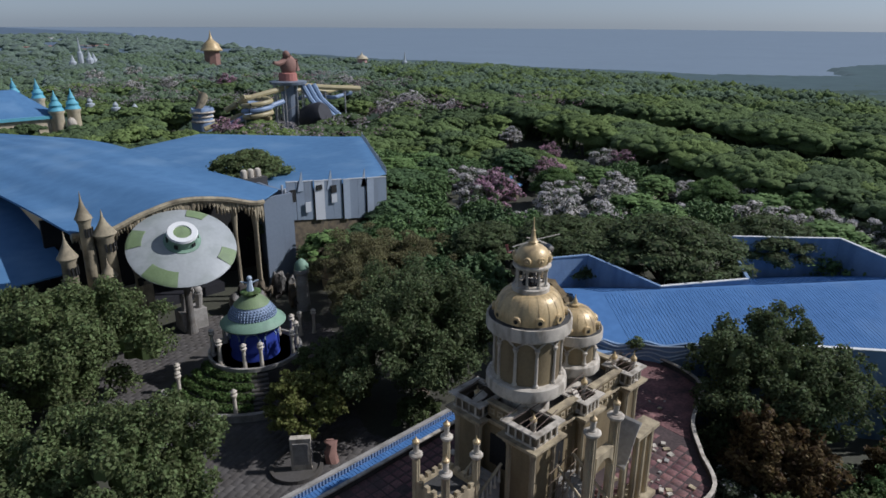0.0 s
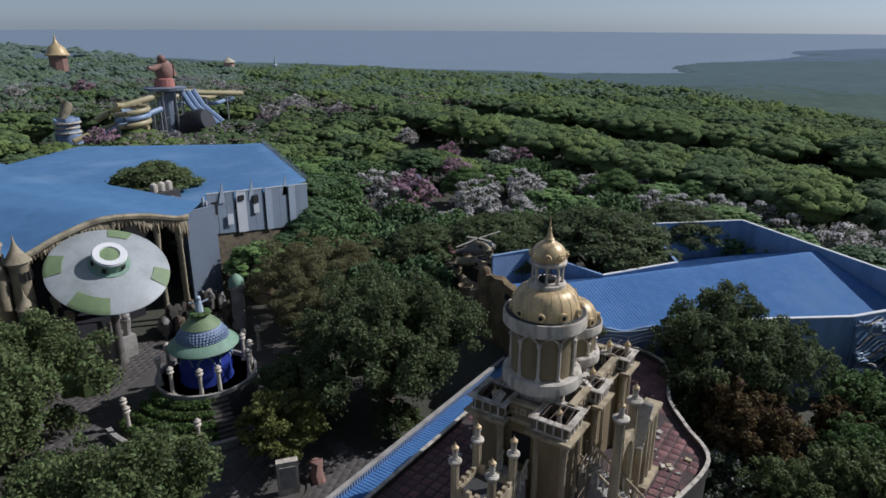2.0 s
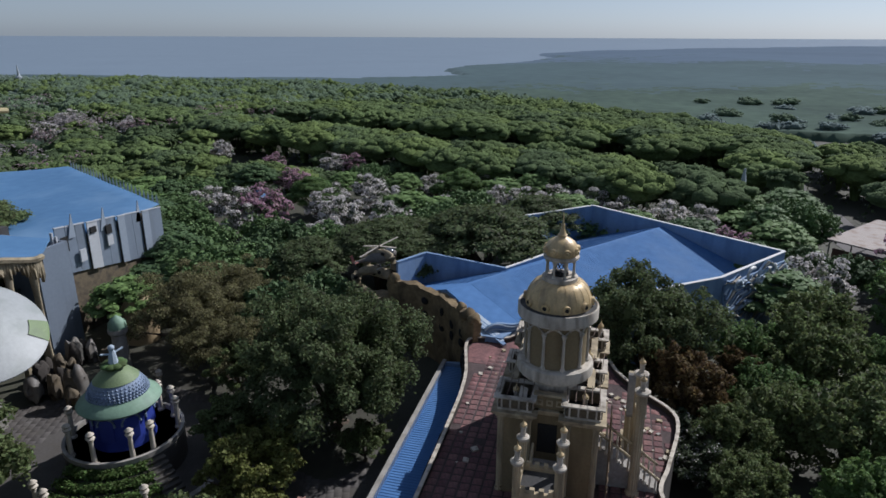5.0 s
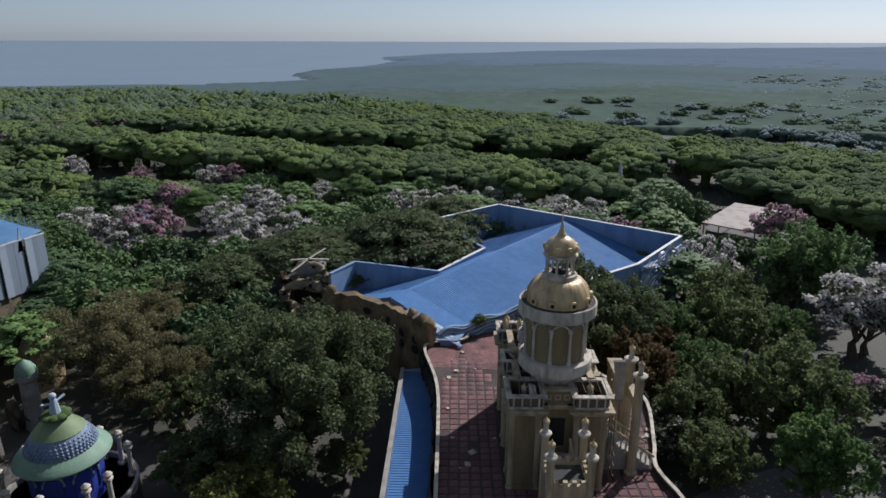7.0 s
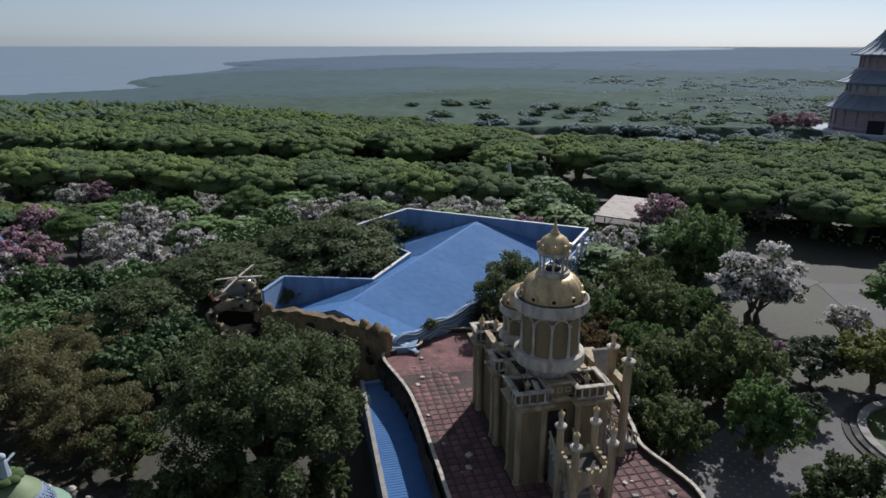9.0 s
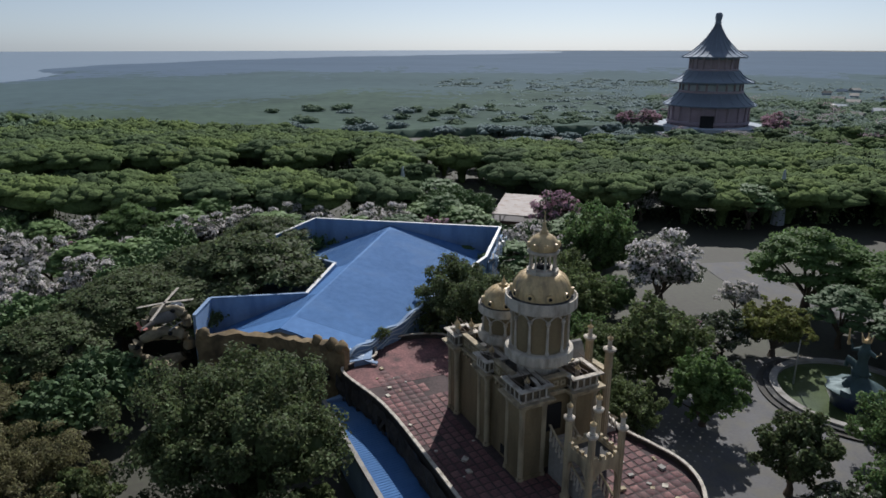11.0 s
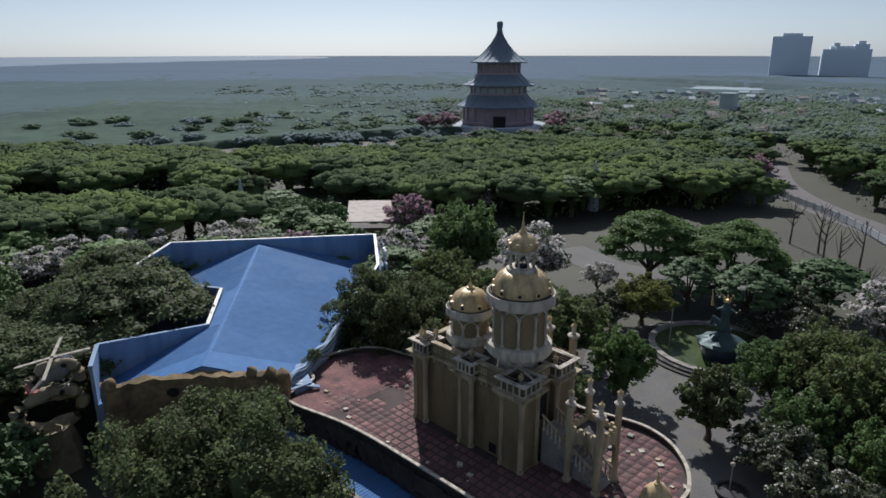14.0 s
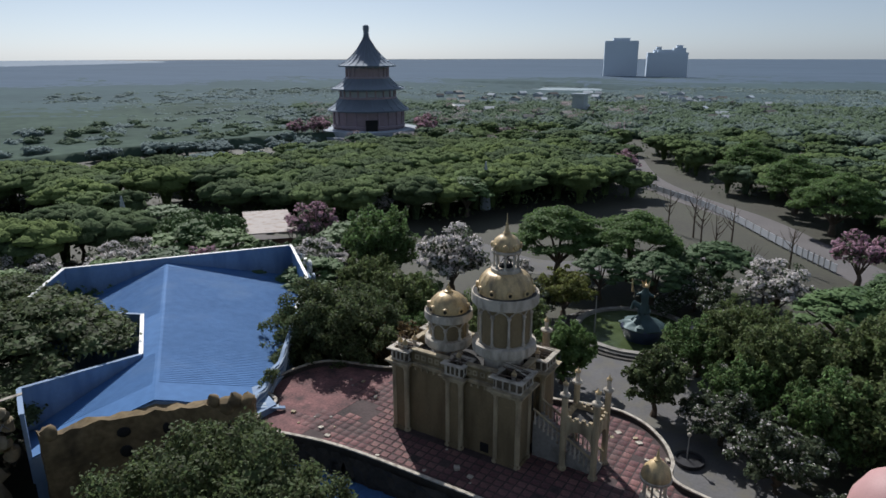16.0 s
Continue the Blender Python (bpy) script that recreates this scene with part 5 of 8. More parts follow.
mast = part("mast", bm, "black", heli)
for a in (20, 112, 200, 292):
    bm = B()
    box(bm, 0.1, 2.9, -0.14, 0.14, 1.28, 1.34, HM @ Matrix.Translation((-0.1, 0, 0)) @ pose(0, 0, 0, 0, 2, a))
    part("rotor_blade", bm, "white", mast, "white rotor blade")
for s in (-1, 1):
    bm = B()
    tube(bm, [HM @ Vector((-1.4, s * 0.75, -1.0)), HM @ Vector((1.2, s * 0.75, -1.0))], 0.06, 6)
    for x in (-0.8, 0.6):
        tube(bm, [HM @ Vector((x, s * 0.75, -1.0)), HM @ Vector((x, s * 0.5, -0.5))], 0.045, 6)
    part("skid", bm, "steel", heli)
for i in range(7):
    bm = B()
    c = HM @ Vector((-0.8 + 0.3 * i, 0.8 - 0.25 * (i % 3), -0.6))
    tube(bm, [c, c + Vector((rng.uniform(-0.7, 0.7), rng.uniform(-0.7, 0.7), rng.uniform(-1.0, 0.4)))], 0.05, 5)
    part("torn_strut", bm, "dull_steel", heli)

# rails and steps between the rock wall and the terrace
ramp = thing("step_ramp", (47.5, 29.5, 0), "blue sloping ramp with pale stripes beside the rock wall", "ramp")
for i in range(6):
    bm = B()
    box(bm, -0.22, 0.22, -2.2, 2.2, 0, 0.12, Matrix.Translation((46.6 + 0.45 * i, 28.8 + 0.28 * i, 6.3 + 0.1 * i)) @ pose(0, 0, 0, 10, 0, -40))
    part("step", bm, "mural" if i % 2 else "blue_wall", ramp)
bm = B()
prism(bm, [(45.8, 27.5), (49.6, 25.9), (50.4, 28.5), (47.6, 31.2), (46, 30.4)], 0, 6.3)
part("base", bm, "blue_wall", ramp)

# open shed with a pale sheet roof
shed = thing("open_shed", (98, -22, 0), "open shed with a pale flat sheet roof on posts", "shed")
SA, SB, SC = Vector((95.2, -13.3, 0)), Vector((89.3, -19.7, 0)), Vector((103.2, -30.8, 0))
SDm = SA + SC - SB
bm = B()
prism(bm, [(SA.x, SA.y), (SB.x, SB.y), (SC.x, SC.y), (SDm.x, SDm.y)], 4.4, 4.6)
part("roof", bm, "rust", shed)
for p in (SA, SB, SC, SDm, (SA + SDm) / 2, (SB + SC) / 2):
    bm = B()
    q = p + ((SA + SC) / 2 - p) * 0.06
    lathe(bm, [(0.12, 0), (0.12, 4.4)], q.x, q.y, 8)
    part("post", bm, "steel", shed)
bm = B()
c = (SB + SA) / 2
wall_run(bm, [SB + (SC - SB) * 0.15, SA + (SDm - SA) * 0.15], 0.1, 0, 2.6)
part("back_wall", bm, "brown", shed)

# ---- fountain pool and statue group ----
FX, FY = 28.6, -17.6
pool = thing("fountain_pool", (FX, FY, 0), "round stepped pool with murky green water", "pool")
for r, z, mt in ((8.9, 0.22, "paving"), (8.3, 0.42, "roofing"), (7.7, 0.62, "concrete")):
    bm = B()
    lathe(bm, [(r, 0.0), (r, z), (r - 0.75, z), (r - 0.75, 0.05)], FX, FY, 64)
    part("step_ring", bm, mt, pool)
bm = B()
lathe(bm, [(7.0, 0.3), (0.01, 0.31)], FX, FY, 48)
part("water", bm, "algae", pool)
SX, SY = 27.2, -15.6
fig = thing("fountain", (SX, SY, 0), "dark navy and green rocky mushroom-shaped fountain base", "fountain")
bm = B()
lathe(bm, [(1.9, 0.2), (2.1, 0.8), (2.5, 1.5), (2.6, 2.0), (2.3, 2.3)], SX, SY, 28)
for v in bm.verts:
    v.co += Vector((1, 1, 0.3)) * 0.35 * noise.noise(v.co * 0.9)
part("rock_base", bm, "navy", fig, "dark navy rocky base", True)
bm = B()
lathe(bm, [(2.6, 2.0), (2.7, 2.2), (2.3, 2.5), (1.5, 2.7), (1.0, 3.1), (0.8, 3.5), (0.7, 4.0), (0.1, 4.1)], SX, SY, 28)
for v in bm.verts:
    v.co += Vector((1, 1, 0.6)) * 0.45 * noise.noise(v.co * 1.6)
part("mound", bm, "verdigris", fig, "", True)
bm = B()
lathe(bm, [(0.75, 3.9), (0.55, 4.6), (0.4, 5.2), (0.55, 5.8), (0.46, 6.4), (0.28, 6.8), (0.3, 7.1), (0.22, 7.4), (0.05, 7.5)], SX, SY, 14)
tube(bm, [(SX + 0.3, SY, 4.4), (SX + 1.3, SY + 0.2, 4.9), (SX + 1.5, SY, 4.1)], [0.4, 0.36, 0.25], 8)
for k in (-1, 1):
    tube(bm, [(SX + 0.3 * k, SY, 6.3), (SX + 1.1 * k, SY + 0.1 * k, 6.0), (SX + 1.5 * k, SY + 0.1 * k, 6.7 + 0.2 * k)], [0.24, 0.18, 0.12], 7)
tube(bm, [(SX + 1.6, SY + 0.1, 6.3), (SX + 1.65, SY + 0.1, 7.9)], [0.16, 0.05], 7)
for a in range(5):
    tube(bm, [(SX + 0.3 * math.cos(a * 1.257), SY + 0.3 * math.sin(a * 1.257), 7.1), (SX + 0.52 * math.cos(a * 1.257), SY + 0.52 * math.sin(a * 1.257), 7.9)], [0.13, 0.03], 6)
for v in bm.verts:
    v.co += Vector((1, 1, 1)) * 0.1 * noise.noise(v.co * 2)
st = solo("fountain_statue", bm, "verdigris", "plain green bronze statue with gilded crown and staff", "statue", (SX, SY, 3.9), smooth=True)
st.data.materials.append(M["gold"])
for p in st.data.polygons:
    p.material_index = 1 if p.center.z > 3.15 or abs(p.center.x) > 1.3 and p.center.z > 2.2 else 0
pole = B()
lathe(pole, [(0.09, 0.0), (0.06, 5.2), (0.02, 5.3)], FX + 4.2, FY + 3.4, 8)
solo("flagpole", pole, "steel", "bare thin white flagpole by the pool", "flagpole", (FX + 4.2, FY + 3.4, 0))

for x, y in ((16.2, 7.9),):
    pl = thing("planter", (x, y, 0), "round dark planter with a small lamp post", "planter")
    bm = B()
    lathe(bm, [(1.25, 0.0), (1.3, 0.45), (1.1, 0.45), (1.05, 0.3), (0.1, 0.35)], x, y, 28)
    part("bowl", bm, "black", pl)
    bm = B()
    lathe(bm, [(0.06, 0.3), (0.05, 2.6)], x + 0.2, y, 8)
    lp = part("pole", bm, "steel", pl)
    bm = B()
    bmesh.ops.create_icosphere(bm, subdivisions=2, radius=0.2, matrix=Matrix.Translation((x + 0.2, y, 2.75)))
    part("globe", bm, "white", lp, "", True)

# ---- show building with the sweeping blue roof and the grotto front ----
grotto = thing("grotto_hall", (28, 84, 0), "show hall under a sweeping sky-blue roof with rocky front", "hall")
FRONT = smooth_line([(17.8, 73, 13.1), (21.4, 73, 12.9), (25, 73, 14.0), (29.5, 73, 14.8), (34.5, 73, 14.1), (39.2, 73, 12.8), (43.6, 75.6, 13.0)], 6)
LEFT = smooth_line([(17.8, 73, 13.1), (17.2, 84, 13.1), (16.2, 95, 13.3), (14.6, 115, 13.6), (12.5, 140, 13.9)], 6)
RIGHT = smooth_line([(43.6, 75.6, 13.0), (40.6, 85, 13.9), (37.0, 95, 14.8), (34.2, 115, 15.4), (26.5, 140, 14.5)], 6)
bm = B()
nu, nv = len(FRONT) - 1, len(LEFT) - 1
rows = []
for j in range(nv + 1):
    s, row = j / nv, []
    for i in range(nu + 1):
        u = i / nu
        p = LEFT[j].lerp(RIGHT[j], u) + (FRONT[i] - FRONT[0].lerp(FRONT[-1], u)) * max(0.0, 1 - 1.6 * s)
        p.z += 0.5 * math.sin(math.pi * u) * min(1, 2 * s) + 0.07 * math.sin(u * 31 + 3 * s) * min(1, 4 * s)
        row.append(bm.verts.new(p))
    rows.append(row)
for p, q in zip(rows, rows[1:]):
    for i in range(len(p) - 1):
        bm.faces.new((p[i], p[i + 1], q[i + 1], q[i]))
ext = bmesh.ops.extrude_face_region(bm, geom=list(bm.faces))
for g in ext["geom"]:
    if isinstance(g, bmesh.types.BMVert):
        g.co.z -= 0.25
part("roof", bm, "blue_roof", grotto, "smooth sky-blue roof skin", True)
bm = B()
edge = FRONT[:32]
tube(bm, [p + Vector((0, -0.15, -0.35)) for p in edge], 0.32, 6)
part("fascia", bm, "tan_stone", grotto, "plaster roof lip")
# dripping rock fringe below the lip
rng = random.Random(12)
bm = B()
rows = []
n = 170
for k in range(n + 1):
    u = k / n * (len(edge) - 1)
    i = min(int(u), len(edge) - 2)
    c = edge[i].lerp(edge[i + 1], u - i)
    h = 1.0 + 0.4 * math.sin(c.x * 1.3) + (rng.uniform(0.2, 1.0) if k % 3 == 1 else rng.uniform(-0.2, 0.1)) + 0.8 * max(0, (c.x - 36) / 5)
    rows.append([bm.verts.new((c.x, c.y - 0.1 + 0.12 * rng.uniform(-1, 1), c.z - 0.3 - h * q)) for q in (0, 0.5, 1)])
for a, b in zip(rows, rows[1:]):
    for q in range(2):
        bm.faces.new((a[q], b[q], b[q + 1], a[q + 1]))
ext = bmesh.ops.extrude_face_region(bm, geom=list(bm.faces))
for g in ext["geom"]:
    if isinstance(g, bmesh.types.BMVert):
        g.co.y += 0.4
part("rock_fringe", bm, "tan_stone", grotto)
for x0, x1 in ((35.6, 36.5), (38.2, 39.4)):
    bm = B()
    lathe(bm, [((x1 - x0) * 0.45, 0), ((x1 - x0) * 0.3, 3), ((x1 - x0) * 0.26, 9), ((x1 - x0) * 0.5, 12.6)], (x0 + x1) / 2, 73.4, 9)
    for v in bm.verts:
        v.co += Vector((1, 1, 0)) * 0.25 * noise.noise(v.co * 0.9)
    part("rock_pillar", bm, "tan_stone", grotto, "", True)
# black wall that paints the shade deep under the grotto roof
bm = B()
box(bm, 17.6, 44, 84, 84.5, 0, 12)
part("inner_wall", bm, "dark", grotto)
bm = B()
box(bm, 41.2, 45.5, 75.3, 75.7, 0, 12.2)
box(bm, 45.1, 45.5, 75.7, 84, 0, 12.2)
part("side_wall", bm, "grey_sheet", grotto, "blue-grey sheet wall beside the grotto")
bm = B()
box(bm, 20, 36, 78, 83.9, 0, 1.2)
part("stage", bm, "black", grotto)

# lower blue roof beside it
low = thing("low_roof_hall", (6, 86, 0), "low hall with a plain blue sheet roof", "hall")
# black body: shade below the low roof put into its colour
bm = B()
prism(bm, [(-16, 78.5), (17.0, 78.5), (17.0, 130), (-16, 130)], 0.0, 5.4)
part("body", bm, "dark", low)
bm = B()
rows = [[bm.verts.new((x, y, z + 0.04 * x)) for x in np.linspace(-18, 18.6, 12)] for y, z in ((77.0, 6.9), (84, 8.0), (92, 9.2), (105, 11.0), (140, 13.6))]
for p, q in zip(rows, rows[1:]):
    for i in range(len(p) - 1):
        bm.faces.new((p[i], p[i + 1], q[i + 1], q[i]))
ext = bmesh.ops.extrude_face_region(bm, geom=list(bm.faces))
for g in ext["geom"]:
    if isinstance(g, bmesh.types.BMVert):
        g.co.z -= 0.2
part("roof", bm, "blue_roof", low)
for x in (-2, 4, 9.5, 13):
    bm = B()
    lathe(bm, [(0.5, 0), (0.4, 0.6), (0.35, 5.2), (0.55, 5.8), (0.5, 6.4)], x, 76.6, 12)
    part("column", bm, "sand", low)

# large hall behind, with the grey clad front
BH = [(45.6, 77.2), (63.0, 76.8), (85.2, 111.8), (62.0, 139.0), (38.5, 128.0), (41.5, 101.0), (49.5, 96.0), (51.5, 86.0), (46.4, 83.0)]
big = thing("clad_hall", (60, 100, 0), "large hall with a pale blue roof and grey sheet front", "hall")
bm = B()
prism(bm, BH, 0, 10.2)
part("body", bm, "grime", big, "grimy brown masonry below the sheeting")


def bh_z(x, y):
    """Roof height: a flat field that folds up along a crease towards the spiked eave."""
    d = ((x - 59.8) * 18.0 - (y - 99.8) * 29.1) / 34.2
    return 11.0 + 0.055 * max(0.0, d) + 0.06 * math.sin(0.9 * d) * (d > 0)


bm = B()
cen = Vector((57.5, 104, 0))
rings = []
for k in (1.0, 0.97, 0.86, 0.74, 0.62, 0.5, 0.38, 0.26, 0.14):
    ring = []
    for i in range(len(BH)):
        a, b = Vector((*BH[i], 0)), Vector((*BH[(i + 1) % len(BH)], 0))
        for t in np.arange(0, 1, 0.125):
            p = cen + (a.lerp(b, t) - cen) * k
            ring.append(bm.verts.new((p.x, p.y, bh_z(p.x, p.y) - (0.3 if k == 1 else 0))))
    rings.append(ring)
for a, b in zip(rings, rings[1:]):
    for i in range(len(a)):
        bm.faces.new((a[i], a[(i + 1) % len(a)], b[(i + 1) % len(a)], b[i]))
bm.faces.new(rings[-1])
part("roof", bm, "blue_roof", big, "pale blue roof sheeting", True)
# cladding sheets of the front: wide grey bays between narrow pale strips
BAYS = ((0.0, 0.085, "grey_sheet"), (0.085, 0.25, "grey_sheet"), (0.25, 0.345, "pale_sheet"), (0.345, 0.53, "grey_sheet"), (0.53, 0.6, "dull_sheet"), (0.6, 0.775, "grey_sheet"), (0.775, 0.85, "dull_sheet"), (0.85, 1.0, "grey_sheet"))
def slant(bm):
    """Lower the sheeting of the front towards its far corner."""
    for v in bm.verts:
        v.co.z -= (1.8 if v.co.z > 11 else 2.8) * (v.co.x - 45.6) / 17.2


for t0, t1, mt in BAYS:
    x0, x1 = 45.6 + 17.2 * t0, 45.6 + 17.2 * t1
    y = 77.1 - 0.4 * t0
    dy = -0.28 if mt != "grey_sheet" else -0.06
    top, foot = 13.3, 8.0
    bm = B()
    box(bm, x0 + 0.03, x1 - 0.03, y + dy - 0.1, y + dy, foot, top)
    slant(bm)
    sh = part("cladding_panel", bm, mt, big)
    for k in range(1, int((x1 - x0) / 1.3)):
        bm = B()
        xx = x0 + k * (x1 - x0) / int((x1 - x0) / 1.3)
        box(bm, xx - 0.02, xx + 0.02, y + dy - 0.12, y + dy - 0.1, foot + 0.1, top - 0.1)
        slant(bm)
        part("seam", bm, mt, sh)
    bm = B()
    box(bm, x0, x1, y + dy - 0.16, y + dy + 0.1, top, top + 0.12)
    slant(bm)
    part("cap", bm, "pale_sheet", sh)
for x in (47.2, 52.0, 58.0):
    bm = B()
    prism(bm, [(x, 76.7), (x + 1.0, 76.7), (x + 1.0, 76.8), (x, 76.8)], 11.9 - 0.1 * (x - 46), 14.6 - 0.1 * (x - 46))
    for v in bm.verts:
        if v.co.z > 13:
            v.co.x += (x + 0.8 - v.co.x) * 0.95
    part("tip", bm, "dull_sheet", big)
for x, w, z0, z1, mt in ((45.9, 0.9, 9.6, 11.3, "dark"), (48.2, 0.9, 8.0, 9.4, "pale_sheet"), (50.2, 0.9, 11.0, 11.7, "dark"), (52.6, 0.9, 10.4, 11.5, "dark"), (52.6, 0.9, 9.0, 10.2, "pale_sheet")):
    bm = B()
    lift = 1.0 - 0.09 * (x - 45)
    box(bm, x, x + w, 76.45, 76.62, z0 + lift, z1 + lift)
    part("vent" if mt == "dark" else "hatch", bm, mt, big)
# pale corner strips beside the grotto
for k in range(3):
    bm = B()
    box(bm, 44.6 + 0.3 * k, 44.8 + 0.3 * k, 76.3 - 0.2 * k, 76.6 - 0.2 * k, 1.5 + 1.2 * k, 13.2 - 0.5 * k)
    part("corner_strip", bm, "pale_sheet", big)
# spikes along the side eave
for i in range(26):
    t = (i + 0.5) / 26
    x, y = 63.0 + 22.2 * t, 76.8 + 35 * t
    bm = B()
    lathe(bm, [(0.16, bh_z(x, y) - 0.6), (0.15, bh_z(x, y) + 0.2), (0.02, bh_z(x, y) + 1.0)], x, y, 4)
    part("spike", bm, "pale_sheet", big)
# water tanks
for i in range(3):
    x, y = 44.6 + 1.1 * i, 86.6
    bm = B()
    lathe(bm, [(0.5, 0.0), (0.52, 0.8), (0.4, 1.1), (0.15, 1.25)], x, y, 16)
    for v in bm.verts:
        v.co.z += 12.45
    solo("water_tank", bm, "white", "small round white roof tank", "water tank", (x, y, 12.45), "tanks on the roof", smooth=True)
bm = B()
box(bm, 43.6, 47.8, 85.6, 87.6, 0, 12.4)
solo("tank_plinth", bm, "roofing", "dark platform under the roof tanks", "platform", (45.7, 86.6, 0))

# ---- fairy towers beside the grotto ----
fairy = thing("fairy_towers", (19.5, 71.5, 0), "cluster of sandy round towers with cone roofs", "towers")
for x, y, r, zc, zt in ((19.0, 72.0, 0.68, 14.6, 17.5), (20.6, 71.5, 0.95, 12.8, 15.4), (16.8, 71.6, 0.8, 11.0, 13.8), (20.0, 70.2, 0.7, 8.6, 10.6), (23.2, 71.3, 0.42, 8.2, 9.8), (16.2, 71.5, 0.6, 6.6, 8.4), (14.2, 72.5, 0.5, 5.6, 7.4)):
    bm = B()
    lathe(bm, [(r * 1.25, 0), (r * 1.1, 1), (r * 0.86, zc - 0.6), (r * 1.05, zc - 0.3), (r * 1.05, zc)], x, y, 18)
    tw = part("tower", bm, "tan_stone", fairy, "", True)
    bm = B()
    lathe(bm, [(r * 1.3, zc), (r * 0.85, zc + (zt - zc) * 0.22), (r * 0.42, zc + (zt - zc) * 0.46), (r * 0.16, zc + (zt - zc) * 0.68), (0.02, zt)], x, y, 16)
    part("cone_roof", bm, "tan_stone", tw, "weathered cone roof", True)
    for k in range(5):
        a = -1.9 + 0.45 * k
        bm = B()
        box(bm, -0.1, 0.1, -0.05, 0.05, -0.45, 0.45, Matrix.Translation((x + r * math.cos(a), y + r * math.sin(a), zc - 1.4)) @ pose(0, 0, 0, 0, 0, math.degrees(a) + 90))
        part("slit_window", bm, "dark", tw)
bm = B()
box(bm, 15.4, 24.6, 71.2, 72.4, 0, 6.2)
part("curtain_wall", bm, "tan_stone", fairy)

# ---- flying saucer tilted over the stage ----
ufo = thing("flying_saucer", (27.2, 68.5, 0), "giant white and green flying saucer prop on a post", "flying saucer")
view = Vector((-27.2, -68.5, 0)).normalized()
UM = Matrix.Translation((27.1, 68.0, 10.6)) @ Matrix.Rotation(radians(31), 4, Vector((0, 0, 1)).cross(view).normalized()) @ Matrix.Rotation(radians(-4), 4, view) @ Matrix.Scale(0.885, 4)
bm = B()
lathe(bm, [(0.5, -1.1), (3.2, -0.9), (6.0, -0.25), (6.35, 0.0), (6.35, 0.12), (6.0, 0.3), (4.4, 0.75), (2.5, 1.2), (2.2, 1.25)], 0, 0, 72, m=UM)
part("disc", bm, "disc", ufo, "dirty white tilted disc", True)
bm = B()
lathe(bm, [(2.15, 1.15), (2.15, 1.35), (1.75, 1.45), (1.62, 2.1), (1.72, 2.5), (1.6, 2.62), (0.4, 2.62)], 0, 0, 48, m=UM)
hub = part("hub", bm, "mint", ufo, "pale green cylindrical cabin", True)
bm = B()
lathe(bm, [(1.68, 2.45), (1.8, 2.6), (1.68, 2.86), (1.06, 2.86), (1.0, 2.7)], 0, 0, 48, m=UM)
part("ring", bm, "bright_white", hub, "thick white ring", True)
bm = B()
lathe(bm, [(1.08, 2.72), (0.02, 2.76)], 0, 0, 32, m=UM)
part("lid", bm, "green", hub, "round green lid")
for a in (20, 75, 130, 200, 255, 310):
    bm = B()
    box(bm, -0.22, 0.22, -0.05, 0.12, 1.55, 2.05, UM @ pose(0, 0, 0, 0, 0, a) @ Matrix.Translation((0, -1.8, 0)))
    part("porthole", bm, "dark", hub)
for a0, a1 in ((-140, -100), (-35, -12), (55, 80), (150, 180)):
    bm = B()
    rot = UM @ pose(0, 0, 0, 0, 0, math.degrees(math.atan2(view.y, view.x)) + 90)
    lathe(bm, [(4.55, 0.77), (4.6, 0.8), (5.95, 0.38), (6.3, 0.17), (6.36, 0.1)], 0, 0, 14, a0, a1, m=rot)
    part("panel", bm, "green", ufo, "green panel", True)
bm = B()
lathe(bm, [(0.7, 0), (0.42, 1.2), (0.38, 9.9)], 27.4, 68.9, 14)
part("post", bm, "dull_steel", ufo)
plinth = B()
box(plinth, 26.6, 29.5, 69.2, 71.4, 0, 2.4)
solo("plinth", plinth, "concrete", "blocky grey stone statue plinth", "plinth", (28, 70.3, 0))
bm = B()
tube(bm, [(27.4, 70.2, 2.4), (27.5, 70.1, 4.2), (28.4, 70.0, 4.6), (29.0, 69.9, 4.1), (28.9, 69.9, 2.4)], [0.45, 0.42, 0.4, 0.5, 0.35], 9)
bmesh.ops.create_icosphere(bm, subdivisions=2, radius=0.55, matrix=Matrix.Translation((28.9, 69.9, 4.6)))
solo("lion_statue", bm, "concrete", "plain grey stone beast statue on a plinth", "statue", (28.2, 70, 2.4), smooth=True)

# ---- round blue pavilion with a hat-shaped dome ----
QX, QY = 28.1, 55.4
rot = thing("blue_rotunda", (QX, QY, 0), "blue round pavilion under a scaled green hat dome", "pavilion")
bm = B()
lathe(bm, [(4.5, 0), (4.5, 2.35), (4.3, 2.5), (1.0, 2.5)], QX, QY, 48)
part("platform", bm, "paving", rot)
bm = B()
lathe(bm, [(4.42, 2.5), (4.55, 2.55), (4.55, 2.95), (4.3, 2.95), (4.3, 2.5)], QX, QY, 48)
part("kerb", bm, "concrete", rot, "low grey kerb wall")
bm = B()
lathe(bm, [(2.4, 2.5), (2.28, 3.0), (2.28, 5.9)], QX, QY, 40)
drum = part("drum", bm, "royal", rot, "deep blue painted drum", True)
